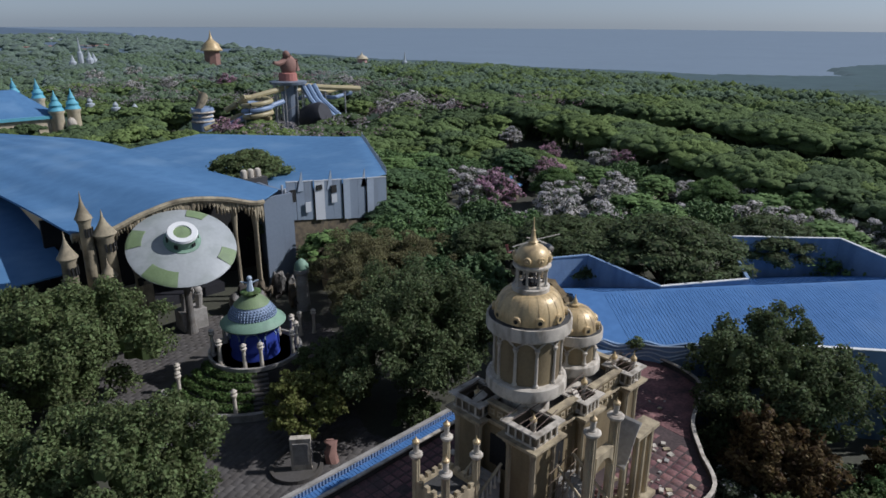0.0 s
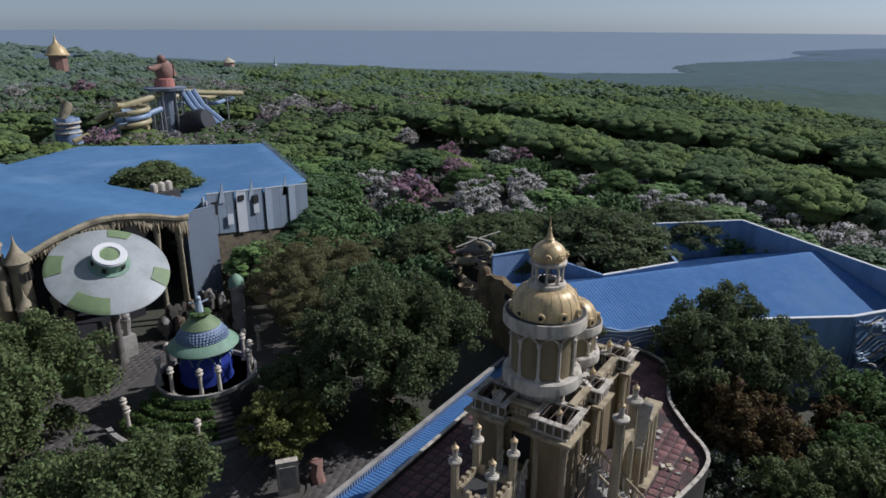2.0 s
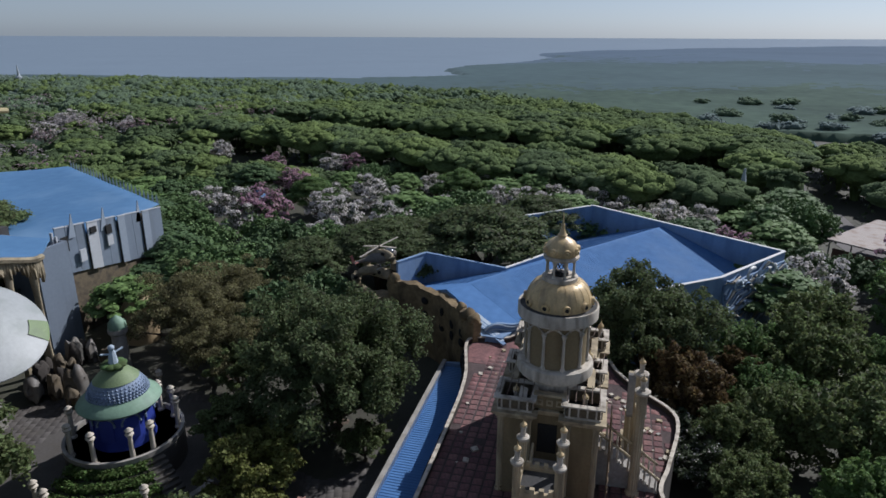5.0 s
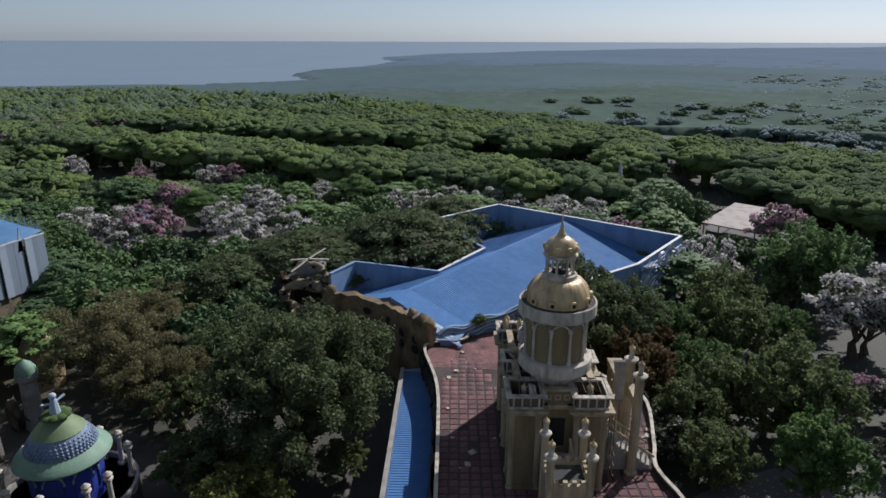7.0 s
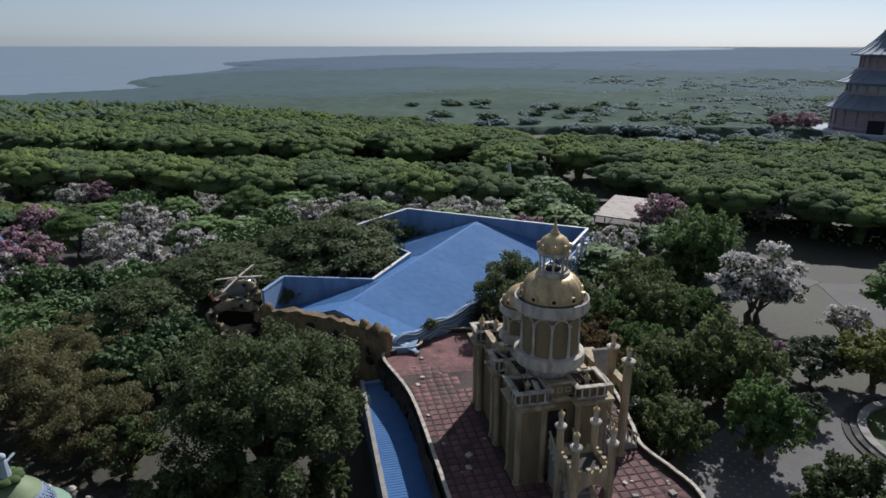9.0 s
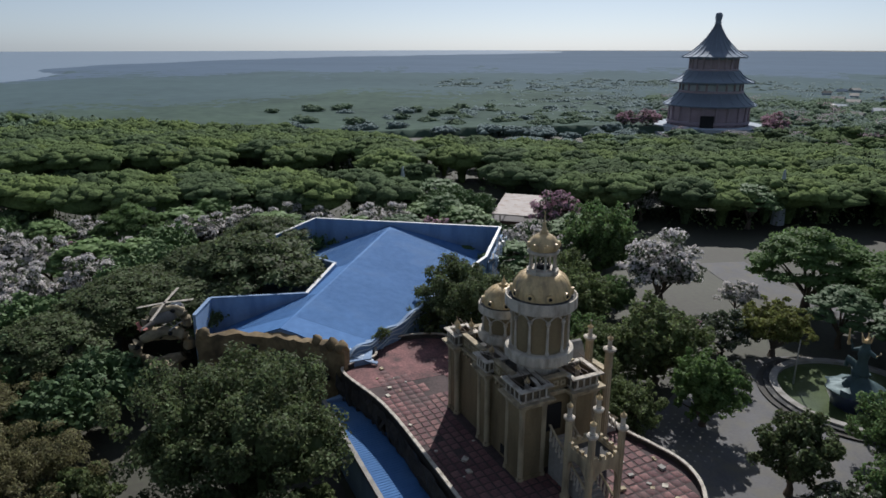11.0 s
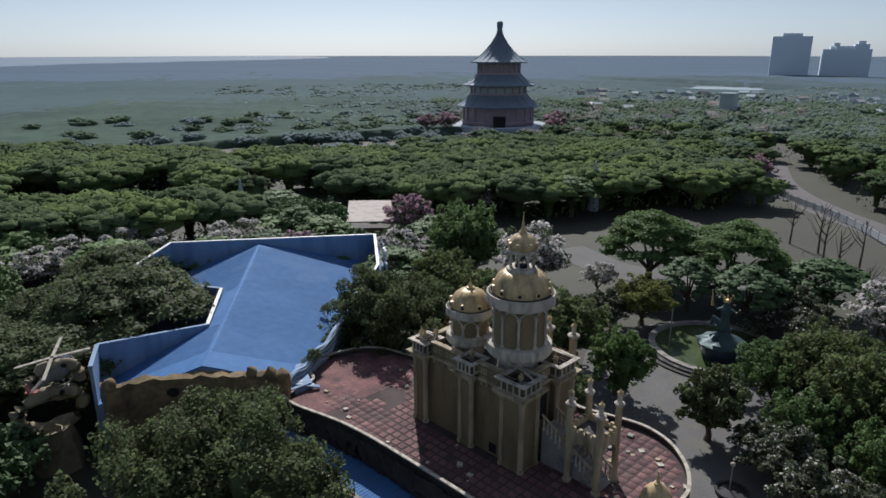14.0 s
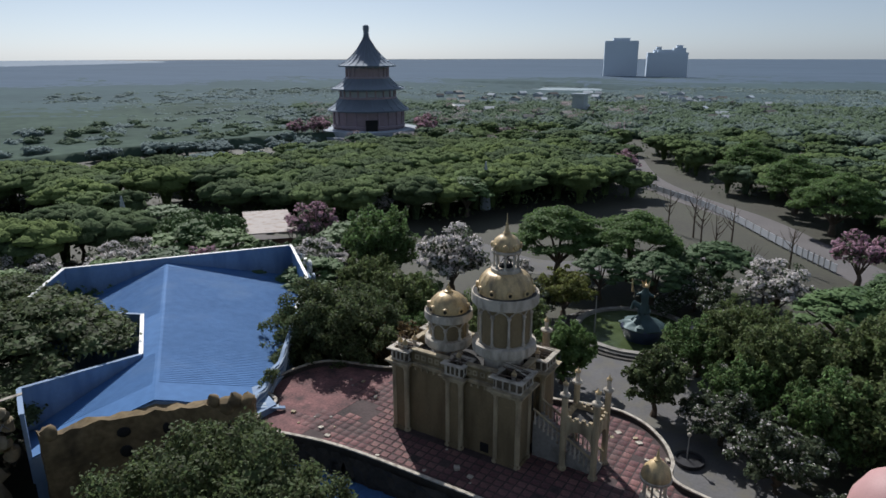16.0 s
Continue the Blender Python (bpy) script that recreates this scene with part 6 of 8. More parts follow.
for k in range(8):
    a = 2 * math.pi * k / 8 + 0.2
    bm = B()
    box(bm, -0.55, 0.55, -0.06, 0.08, 3.4, 5.2, Matrix.Translation((QX + 2.28 * math.cos(a), QY + 2.28 * math.sin(a), 0)) @ pose(0, 0, 0, 0, 0, math.degrees(a) + 90))
    part("window_panel", bm, "royal", drum)
    bm = B()
    tube(bm, [Matrix.Translation((QX + 2.36 * math.cos(a), QY + 2.36 * math.sin(a), 0)) @ pose(0, 0, 0, 0, 0, math.degrees(a) + 90) @ Vector((0.7 * math.cos(q), 0, 4.7 + 0.8 * math.sin(q))) for q in np.linspace(0, math.pi, 11)], 0.09, 6)
    part("arch", bm, "slide_blue", drum, "pale blue arch moulding", True)
bm = B()
lathe(bm, [(2.4, 5.75), (3.05, 5.75), (3.16, 5.9), (3.07, 6.05), (2.6, 6.4), (2.24, 6.65)], QX, QY, 48)
part("brim", bm, "mint", rot, "pale green flared brim", True)
bm = B()
lathe(bm, [(2.24, 6.6), (2.02, 7.2), (1.67, 7.75), (1.19, 8.2)], QX, QY, 40)
core = part("dome", bm, "shingle", rot, "blue-grey scaled dome band", True)
sc = B()
for j in range(6):
    r, z = 2.25 - 0.062 * j - 0.014 * j * j, 6.68 + 0.2 * j
    nn = 52 - 4 * j
    for k in range(nn):
        a = 2 * math.pi * (k + 0.5 * (j % 2)) / nn
        bmesh.ops.create_icosphere(sc, subdivisions=1, radius=0.13, matrix=Matrix.Translation((QX + r * math.cos(a), QY + r * math.sin(a), z)))
tagged(part("scale_band", sc, "shingle", core), kind="stuff")
bm = B()
lathe(bm, [(1.72, 7.78), (1.4, 8.12), (1.15, 8.36), (0.7, 8.64), (0.3, 8.82)], QX, QY, 32)
part("crown", bm, "green", rot, "", True)
bm = B()
for k in range(9):
    a = 2 * math.pi * k / 9
    bmesh.ops.create_icosphere(bm, subdivisions=2, radius=0.42, matrix=Matrix.Translation((QX + 0.62 * math.cos(a), QY + 0.62 * math.sin(a), 8.95)) @ Matrix.Diagonal((1, 1, 0.5, 1)))
part("leaf_cup", bm, "leaf_bright", rot, "green leaf cup", True)
bm = B()
tube(bm, [(QX, QY, 8.9), (QX, QY, 9.6), (QX + 0.05, QY, 10.1)], [0.4, 0.3, 0.2], 8)
bmesh.ops.create_icosphere(bm, subdivisions=2, radius=0.26, matrix=Matrix.Translation((QX, QY, 10.35)))
tube(bm, [(QX - 0.75, QY + 0.4, 10.05), (QX, QY, 9.8), (QX + 0.75, QY - 0.4, 10.1)], 0.09, 6)
solo("top_statue", bm, "mural", "plain painted statue on the dome", "statue", (QX, QY, 8.9), smooth=True)


def garden_column(x, y, z, h):
    col = thing("garden_column", (x, y, z), "slender white column with a carved urn top", "column", "columns round the pavilion")
    bm = B()
    lathe(bm, [(0.3, z), (0.3, z + 0.15), (0.2, z + 0.25), (0.16, z + h * 0.72), (0.24, z + h * 0.75)], x, y, 14)
    part("shaft", bm, "white", col)
    bm = B()
    lathe(bm, [(0.16, z + h * 0.75), (0.34, z + h * 0.82), (0.2, z + h * 0.87), (0.32, z + h * 0.93), (0.1, z + h)], x, y, 14)
    part("capital", bm, "white", col)
    return col


for a in (-172, -133, -111, -58, -30, -5, 25, 70, 110, 150):
    garden_column(QX + 4.05 * math.cos(radians(a)), QY + 4.05 * math.sin(radians(a)), 2.5, 2.9)
for x, y in ((20.3, 55.9), (20.9, 57.4), (22.5, 49.3), (35.9, 59.7), (37.4, 59.2), (33.5, 48.5)):
    garden_column(x, y, 0.06, 3.0)
# stepped hedge garden in front
bm = B()
wall_run(bm, [(QX + 9.0 * math.cos(a), QY + 8.6 * math.sin(a)) for a in np.linspace(radians(165), radians(262), 22)], 0.22, 0, 0.75)
solo("garden_wall", bm, "concrete", "low curved grey garden wall", "wall", (21, 50, 0))
for i in range(4):
    r0, r1, z = 8.3 - i * 0.95, 7.7 - i * 0.95, 0.5 + 0.5 * i
    bm = B()
    arc = np.linspace(radians(166), radians(236), 26)
    prism(bm, [(QX + r0 * math.cos(a), QY + r0 * math.sin(a)) for a in arc] + [(QX + (r1 - 0.35) * math.cos(a), QY + (r1 - 0.35) * math.sin(a)) for a in arc[::-1]], 0.0, z)
    solo("garden_step", bm, "soil", "curved earth bed of the stepped garden", "garden bed", (22, 51, 0), "beds of the stepped garden")

stair = thing("garden_stair", (24.6, 49.6, 0), "narrow dark stone stair up to the pavilion", "stair")
for k in range(10):
    a, r = radians(244), 8.6 - 0.42 * k
    bm = B()
    box(bm, -0.8, 0.8, -0.25, 0.25, 0, 0.24 * (k + 1), Matrix.Translation((QX + r * math.cos(a), QY + r * math.sin(a), 0)) @ pose(0, 0, 0, 0, 0, 244 + 90))
    part("step", bm, "paving", stair)

# notice board kiosk by the path
kio = thing("notice_board", (22.9, 39.0, 0), "white two-sided notice board on a round kerb", "notice board")
bm = B()
lathe(bm, [(2.1, 0), (2.1, 0.4), (1.85, 0.4), (1.8, 0.25), (0.1, 0.25)], 22.6, 39.6, 30)
part("kerb", bm, "paving", kio)
KM = Matrix.Translation((22.8, 39.1, 0)) @ pose(0, 0, 0, 0, 0, -38)
bm = B()
box(bm, -0.8, 0.8, -0.28, 0.28, 0.25, 3.1, KM)
board = part("body", bm, "white", kio)
bm = B()
box(bm, -0.6, 0.6, -0.36, -0.3, 0.8, 2.7, KM)
part("panel", bm, "concrete", board)
for k in range(4):
    bm = B()
    box(bm, 0.8, 0.85, -0.22, 0.22, 0.6 + 0.55 * k, 1.0 + 0.55 * k, KM)
    part("side_panel", bm, "black", board)
bm = B()
tube(bm, [(25.2, 38.4, 0), (25.1, 38.5, 0.9), (25.4, 38.6, 1.6), (24.8, 38.7, 2.0)], [0.6, 0.5, 0.45, 0.2], 8)
for v in bm.verts:
    v.co += Vector((1, 1, 1)) * 0.2 * noise.noise(v.co * 2)
solo("rock_figure", bm, "brown", "plain brown rock-like statue beside the board", "statue", (25.2, 38.4, 0), smooth=True)

# cluttered rock props by the grotto's right end
rng = random.Random(31)
for i in range(22):
    x, y = rng.uniform(33.5, 42.5), rng.uniform(65, 72.5)
    bm = B()
    bmesh.ops.create_icosphere(bm, subdivisions=3, radius=rng.uniform(0.4, 0.9), matrix=Matrix.Translation((x, y, rng.uniform(0.5, 1.8))) @ Matrix.Diagonal((1, 1, rng.uniform(1.2, 3.0), 1)))
    for v in bm.verts:
        v.co += Vector((1, 1, 1)) * 0.55 * noise.noise(v.co * 1.5)
        v.co.z = max(v.co.z, 0.02)
    solo("rock_prop", bm, rng.choice(("grime", "earth_wall", "earth_wall", "dull_steel")), "craggy artificial rock by the grotto", "rock", (x, y, 0), "rocks by the grotto", smooth=True)
tow = thing("urn_tower", (40.3, 65.8, 0), "small round stone turret with a domed top", "turret")
bm = B()
lathe(bm, [(0.9, 0), (0.75, 2), (0.7, 4.6), (0.95, 4.9), (0.95, 5.3), (0.7, 5.4)], 40.3, 65.8, 16)
part("shaft", bm, "concrete", tow)
bm = B()
lathe(bm, [(0.9, 5.35), (0.85, 5.9), (0.5, 6.4), (0.05, 6.7)], 40.3, 65.8, 16)
part("dome", bm, "mint", tow, "", True)

# pink-tinted shell stand roofs among the trees
for x, y, z, r in ((62.8, 69.5, 0, 2.1), (48.0, 69.6, 0, 1.9)):
    bm = B()
    lathe(bm, [(r, z), (r * 1.05, z + 3.2), (r * 0.95, z + 4.2), (r * 0.6, z + 5.2), (0.1, z + 5.7)], x, y, 24)
    solo("shell_hut", bm, "ochre_shell", "round hut with a faded shell roof", "hut", (x, y, z), smooth=True)

# ---- far left: toy castle, slides, ship, pagodas ----
toy = thing("toy_castle", (52, 212, 0), "buff castle with turquoise roofs and round turrets", "castle")
bm = B()
box(bm, -10, 53, 206, 232, 0, 8.4)
tw = part("wall", bm, "sandwall", toy)
for i in range(14):
    bm = B()
    box(bm, 2 + 3.4 * i, 3.2 + 3.4 * i, 205.85, 206.05, 4.6, 6.2)
    part("window", bm, "glass", tw)
bm = B()
box(bm, -11, 53.6, 205.2, 233, 8.4, 9.2)
part("cornice", bm, "turquoise", tw)
bm = B()
prism(bm, [(-10, 206), (53, 206), (53, 232), (-10, 232)], 9.2, 15.4)
for v in bm.verts:
    if v.co.z > 14:
        v.co.y = 219 + (v.co.y - 219) * 0.15
        v.co.x = 21 + (v.co.x - 21) * 0.78
part("roof", bm, "blue_roof", toy)
for x, y, r, h in ((52.4, 206, 1.7, 10.4), (57.2, 208, 1.7, 10.4), (52.4, 222, 1.5, 12.6), (47.4, 226, 1.5, 12.8), (12, 210, 2.0, 11.5)):
    bm = B()
    lathe(bm, [(r, 0), (r, h - 1), (r * 1.2, h - 0.5), (r * 1.2, h)], x, y, 16)
    t = part("turret", bm, "sandwall", toy, "", True)
    bm = B()
    lathe(bm, [(r * 1.25, h), (r * 0.9, h + 0.9), (r * 1.0, h + 1.5), (r * 0.5, h + 2.6), (r * 0.55, h + 3.0), (r * 0.2, h + 4.2), (0.05, h + 5.6)], x, y, 16)
    part("spire", bm, "turquoise", t, "", True)
bm = B()
bmesh.ops.create_icosphere(bm, subdivisions=2, radius=1.3, matrix=Matrix.Translation((55.3, 204.2, 6.6)) @ Matrix.Diagonal((1, 1, 1.5, 1)))
tube(bm, [(55.6, 203.4, 6.4), (58, 202.0, 5.2), (60.4, 201.0, 5.6)], [0.4, 0.3, 0.1], 7)
tube(bm, [(55.3, 204.2, 0), (55.3, 204.2, 6)], [1.5, 1.2], 10)
solo("beast_statue", bm, "white", "plain pale beast statue at the castle corner", "statue", (55.3, 204.2, 0), smooth=True)

def pagoda_hut(x, y, base, h, r, mat, name, label):
    t = thing(name, (x, y, 0), label, "pagoda")
    bm = B()
    lathe(bm, [(r, 0), (r, base)], x, y, 8)
    part("body", bm, "brown" if mat == "gold" else "rosy", t)
    bm = B()
    lathe(bm, [(r * 1.3, base), (r * 1.35, base + h * 0.05), (r * 1.1, base + h * 0.16), (r * 0.95, base + h * 0.32), (r * 0.55, base + h * 0.46), (r * 0.28, base + h * 0.55), (0.12 * r, base + h * 0.72), (0.05, base + h)], x, y, 16)
    part("roof", bm, mat, t, "", True)


pagoda_hut(221.5, 460, 14.6, 14.2, 5.6, "gold", "stupa", "tall gold stupa among far trees")
pagoda_hut(300, 390, 9.5, 5, 3.4, "sandwall", "far_pagoda", "small pale pagoda above the far trees")
for x, y, h in ((315, 361, 15), (150.5, 510, 24)):
    t = thing("spire_tower", (x, y, 0), "slim pale spire tower far among trees", "tower")
    bm = B()
    lathe(bm, [(2.2, 0), (1.8, h * 0.55), (0.9, h * 0.6), (0.1, h)], x, y, 8)
    part("shaft", bm, "pagoda_pale", t)
    if h > 20:
        for dx, dy, k in ((-5, 1, 0.5), (5, -2, 0.6), (9, 2, 0.55)):
            bm = B()
            lathe(bm, [(2.6, 0), (2.6, h * k * 0.6), (1.5, h * k * 0.7), (0.1, h * k)], x + dx, y + dy, 8)
            part("turret", bm, "pagoda_pale", t)

rock = thing("statue_tower", (112, 183, 0), "brown giant statue seated on a red drum tower", "statue tower")
bm = B()
lathe(bm, [(2.6, 0), (2.4, 15.3), (5.6, 15.8), (5.8, 16.6), (3.0, 16.8)], 112, 183, 16)
part("platform", bm, "grey_sheet", rock)
bm = B()
lathe(bm, [(2.9, 16.8), (2.7, 19.0), (2.2, 19.2)], 112, 183, 16)
part("drum", bm, "red", rock)
bm = B()
bmesh.ops.create_icosphere(bm, subdivisions=3, radius=2.6, matrix=Matrix.Translation((112.3, 183, 21.2)) @ Matrix.Diagonal((1.0, 0.9, 1.25, 1)))
bmesh.ops.create_icosphere(bm, subdivisions=2, radius=1.15, matrix=Matrix.Translation((111.2, 182, 24.6)))
tube(bm, [(112.0, 182.4, 23.9), (114.4, 182.6, 22.6), (115.0, 182, 19.6)], [1.2, 1.15, 0.8], 8)
tube(bm, [(110.8, 182.4, 22.8), (108.4, 182, 21.9), (106.4, 181.4, 22.3)], [1.0, 0.75, 0.5], 8)
part("giant", bm, "brown", rock, "plain brown seated giant", True)

slides = thing("water_slides", (112, 180, 0), "blue and yellow tube slides on a steel tower", "water slide")
def slide(pts, r, mat, name):
    line = smooth_line(pts, 8)
    bm = B()
    tube(bm, line, r, 9)
    part(name, bm, mat, slides, "", True)
slide([(92, 186, 9), (96, 182, 12), (102, 181, 13.5), (108, 181, 14.6), (112, 182, 16)], 0.85, "yellow", "tube")
slide([(88, 180, 5), (94, 179, 7.5), (101, 179, 9.5), (108, 180, 11)], 0.8, "slide_blue", "tube")
slide([(137, 180, 13.2), (130, 180, 13.8), (122, 181, 14.5), (115, 182, 15.5)], 0.8, "yellow", "tube")
slide([(84, 184, 4.5), (90, 183, 6.5), (97, 181, 8.5), (106, 182, 10)], 0.7, "yellow", "tube")
for x0, x1 in ((115, 120.5), (117, 123.5), (119, 126)):
    bm = B()
    tube(bm, [(x0, 180, 15.5), (x0 + 1.5, 178, 11), (x1, 174, 4.5)], 0.8, 7)
    part("chute", bm, "slide_blue", slides, "", True)
bm = B()
lathe(bm, [(4.2, 2), (4.4, 5), (4.0, 8.5), (3.2, 9.5)], 117, 176, 20, m=Matrix.Translation((117, 176, 6)) @ pose(0, 0, 0, 70, 0, 20) @ Matrix.Translation((-117, -176, -6)))
part("funnel", bm, "black", slides, "dark round funnel mouth", True)
for x, y in ((96, 182), (103, 181), (109, 182), (124, 181), (131, 180), (115, 184), (110, 186)):
    bm = B()
    lathe(bm, [(0.3, 0), (0.25, 13)], x, y, 6)
    part("leg", bm, "steel", slides)

ship = thing("pirate_ship", (93.5, 205, 0), "broken upright wooden ship prop on a blue wave base", "ship")
bm = B()
lathe(bm, [(3.6, 0), (3.4, 3.6), (3.0, 5.4), (3.6, 7.2), (3.4, 8.0), (2.6, 7.6), (1.8, 7.9)], 93.5, 205, 24)
for v in bm.verts:
    v.co += Vector((1, 1, 0.7)) * 0.8 * noise.noise(v.co * 0.45)
part("wave_base", bm, "slide_blue", ship, "", True)
bm = B()
for i, r in enumerate((3.5, 3.2, 3.65)):
    lathe(bm, [(r, 3.6 + 1.4 * i), (r + 0.25, 3.9 + 1.4 * i), (r, 4.3 + 1.4 * i)], 93.5, 205, 24)
part("foam", bm, "white", ship, "white foam bands", True)
bm = B()
SM = Matrix.Translation((93.4, 205, 9.4)) @ pose(0, 0, 0, 0, -58, 10)
hull(bm, [(-3.4, 0.2, 0.3, 0.8), (-2.4, 0.9, 0.9, 0.3), (0, 1.4, 1.3, 0), (2.4, 1.7, 1.5, 0.2), (3.2, 1.5, 1.3, 0.6)], SM)
part("hull", bm, "tan_stone", ship, "brown wooden hull", True)
bm = B()
tube(bm, [(94.6, 204.4, 10.5), (92.8, 205, 13.4), (91.2, 205.2, 15.2)], [0.3, 0.22, 0.1], 6)
part("bowsprit", bm, "timber", ship)
for x, y, z in ((71.4, 240, 9.4), (74.3, 225, 9.2), (80.5, 226, 8.0)):
    bm = B()
    lathe(bm, [(1.2, 0), (1.0, z - 3.4), (1.5, z - 3.2), (1.4, z - 1.4), (0.7, z - 1.2), (0.9, z - 0.5), (0.2, z + 0.4)], x, y, 12)
    solo("white_statue", bm, "pagoda_pale", "plain white statue on a post among trees", "statue", (x, y, 0), smooth=True)
# more coils of the slides
for k, (mat, z0) in enumerate((("yellow", 6.5), ("slide_blue", 8.5), ("yellow", 10.5))):
    slide([(98 + 4.2 * math.cos(0.9 * q + k), 178 + 3.4 * math.sin(0.9 * q + k), z0 + 0.35 * q) for q in range(9)], 0.7, mat, "coil")
for k, (mat, z0) in enumerate((("slide_blue", 11.0), ("yellow", 13.0))):
    slide([(116 + 3.0 * q, 184 + 1.2 * math.sin(1.3 * q + k), z0 + 0.5 * math.sin(q + k)) for q in range(8)], 0.65, mat, "tube")
for a in range(8):
    x, y = 112 + 4.6 * math.cos(a * math.pi / 4), 183 + 4.6 * math.sin(a * math.pi / 4)
    bm = B()
    tube(bm, [(x, y, 0), (x, y, 16)], 0.22, 6)
    tube(bm, [(x, y, 4 + (a % 2) * 4), (112 + 4.6 * math.cos((a + 1) * math.pi / 4), 183 + 4.6 * math.sin((a + 1) * math.pi / 4), 10)], 0.12, 5)
    part("post", bm, "steel", slides)

for x, y, r, h, mt, lb in ((100.4, 83.8, 2.8, 4.0, "blue_roof", "small pale blue garden roof"),):
    g = thing("garden_pavilion", (x, y, 0), lb, "pavilion")
    bm = B()
    lathe(bm, [(r * 0.8, 0), (r * 0.8, h * 0.75)], x, y, 8)
    part("body", bm, "grime", g)
    bm = B()
    lathe(bm, [(r, h * 0.75), (r * 0.5, h * 0.95), (0.1, h * 1.35)], x, y, 8)
    part("roof", bm, mt, g)
for x, y, h in ((117, -4.6, 10.5), (79, -69.4, 11)):
    bm = B()
    lathe(bm, [(1.3, 0), (1.0, h * 0.5), (0.6, h * 0.7), (0.15, h)], x, y, 8)
    solo("small_spire", bm, "pagoda_pale", "small grey spire among the trees", "spire", (x, y, 0))

# ---- three-tiered round temple in the haze ----
tem = thing("temple", (188, -164, 0), "three-tiered round temple with dark conical roofs", "temple")
TX, TY = 188, -164
bm = B()
lathe(bm, [(24, 0), (24, 2.2), (21, 2.2), (21, 4.2), (18, 4.2)], TX, TY, 48)
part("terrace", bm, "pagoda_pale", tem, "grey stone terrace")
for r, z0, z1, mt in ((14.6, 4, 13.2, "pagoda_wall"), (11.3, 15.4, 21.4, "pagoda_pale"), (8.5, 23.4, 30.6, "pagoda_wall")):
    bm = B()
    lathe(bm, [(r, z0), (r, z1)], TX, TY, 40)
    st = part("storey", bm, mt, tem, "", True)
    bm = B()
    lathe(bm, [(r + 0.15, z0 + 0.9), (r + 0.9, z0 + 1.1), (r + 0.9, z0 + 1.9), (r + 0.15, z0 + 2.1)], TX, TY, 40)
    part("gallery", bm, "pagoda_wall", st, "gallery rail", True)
    bm = B()
    lathe(bm, [(r + 0.1, z1 - 1.7), (r + 0.4, z1 - 1.5), (r + 0.9, z1 - 0.3), (r + 0.2, z1 - 0.2)], TX, TY, 40)
    part("frieze", bm, "pagoda_roof", st, "", True)
    for k in range(20):
        a = 2 * math.pi * k / 20
        bm = B()
        lathe(bm, [(0.4, z0), (0.4, z1 - 1)], TX + (r + 0.3) * math.cos(a), TY + (r + 0.3) * math.sin(a), 6)
        part("column", bm, "pagoda_wall", st)
for prof in ([(14.9, 12.4), (17.3, 11.7), (17.4, 12.2), (15.4, 13.4), (13.6, 14.9), (12.2, 16.6)],
             [(11.6, 20.4), (15.4, 20.3), (15.5, 20.8), (13.2, 21.7), (11.2, 23.0), (9.6, 24.8)],
             [(8.8, 29.9), (12.0, 29.5), (12.1, 30.0), (9.9, 31.0), (7.7, 32.6), (5.5, 34.7), (3.6, 37.0), (2.1, 39.4), (1.2, 41.2), (0.95, 42.0)]):
    bm = B()
    lathe(bm, prof, TX, TY, 48)
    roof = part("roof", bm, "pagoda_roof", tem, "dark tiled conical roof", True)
    for k in range(24):
        a = 2 * math.pi * k / 24
        bm = B()
        tube(bm, [(TX + (r + 0.05) * math.cos(a), TY + (r + 0.05) * math.sin(a), z + 0.08) for r, z in prof[2:]], 0.12, 4)
        part("ridge", bm, "pagoda_roof", roof)
bm = B()
lathe(bm, [(0.95, 41.8), (1.3, 42.3), (1.0, 42.8), (1.25, 44.0), (1.3, 45.2), (1.0, 45.9), (0.2, 46.2)], TX, TY, 16)
part("finial", bm, "pagoda_roof", tem, "", True)
bm = B()
box(bm, -2.4, 2.4, -1, 1, 0, 4.6, Matrix.Translation((TX - 10.1, TY + 10.9, 4)) @ pose(0, 0, 0, 0, 0, 45))
part("doorway", bm, "dark", tem)

# ---- far tower blocks and the town ----
for x, y, w, d, h, yaw in ((318, -905, 46, 30, 52, 20), (258, -925, 54, 26, 36, 20), (243, -930, 16, 20, 42, 20), (272, -932, 14, 20, 40, 20)):
    t = thing("tower_block", (x, y, 0), "hazy grey apartment tower block on the horizon", "building")
    m = Matrix.Translation((x, y, 0)) @ pose(0, 0, 0, 0, 0, yaw)
    bm = B()
    box(bm, -w / 2, w / 2, -d / 2, d / 2, 0, h, m)
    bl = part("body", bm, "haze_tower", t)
    bm = B()
    box(bm, -w / 4, w / 4, -d / 4, d / 4, h, h + 4, m)
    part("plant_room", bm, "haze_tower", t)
rng = random.Random(21)
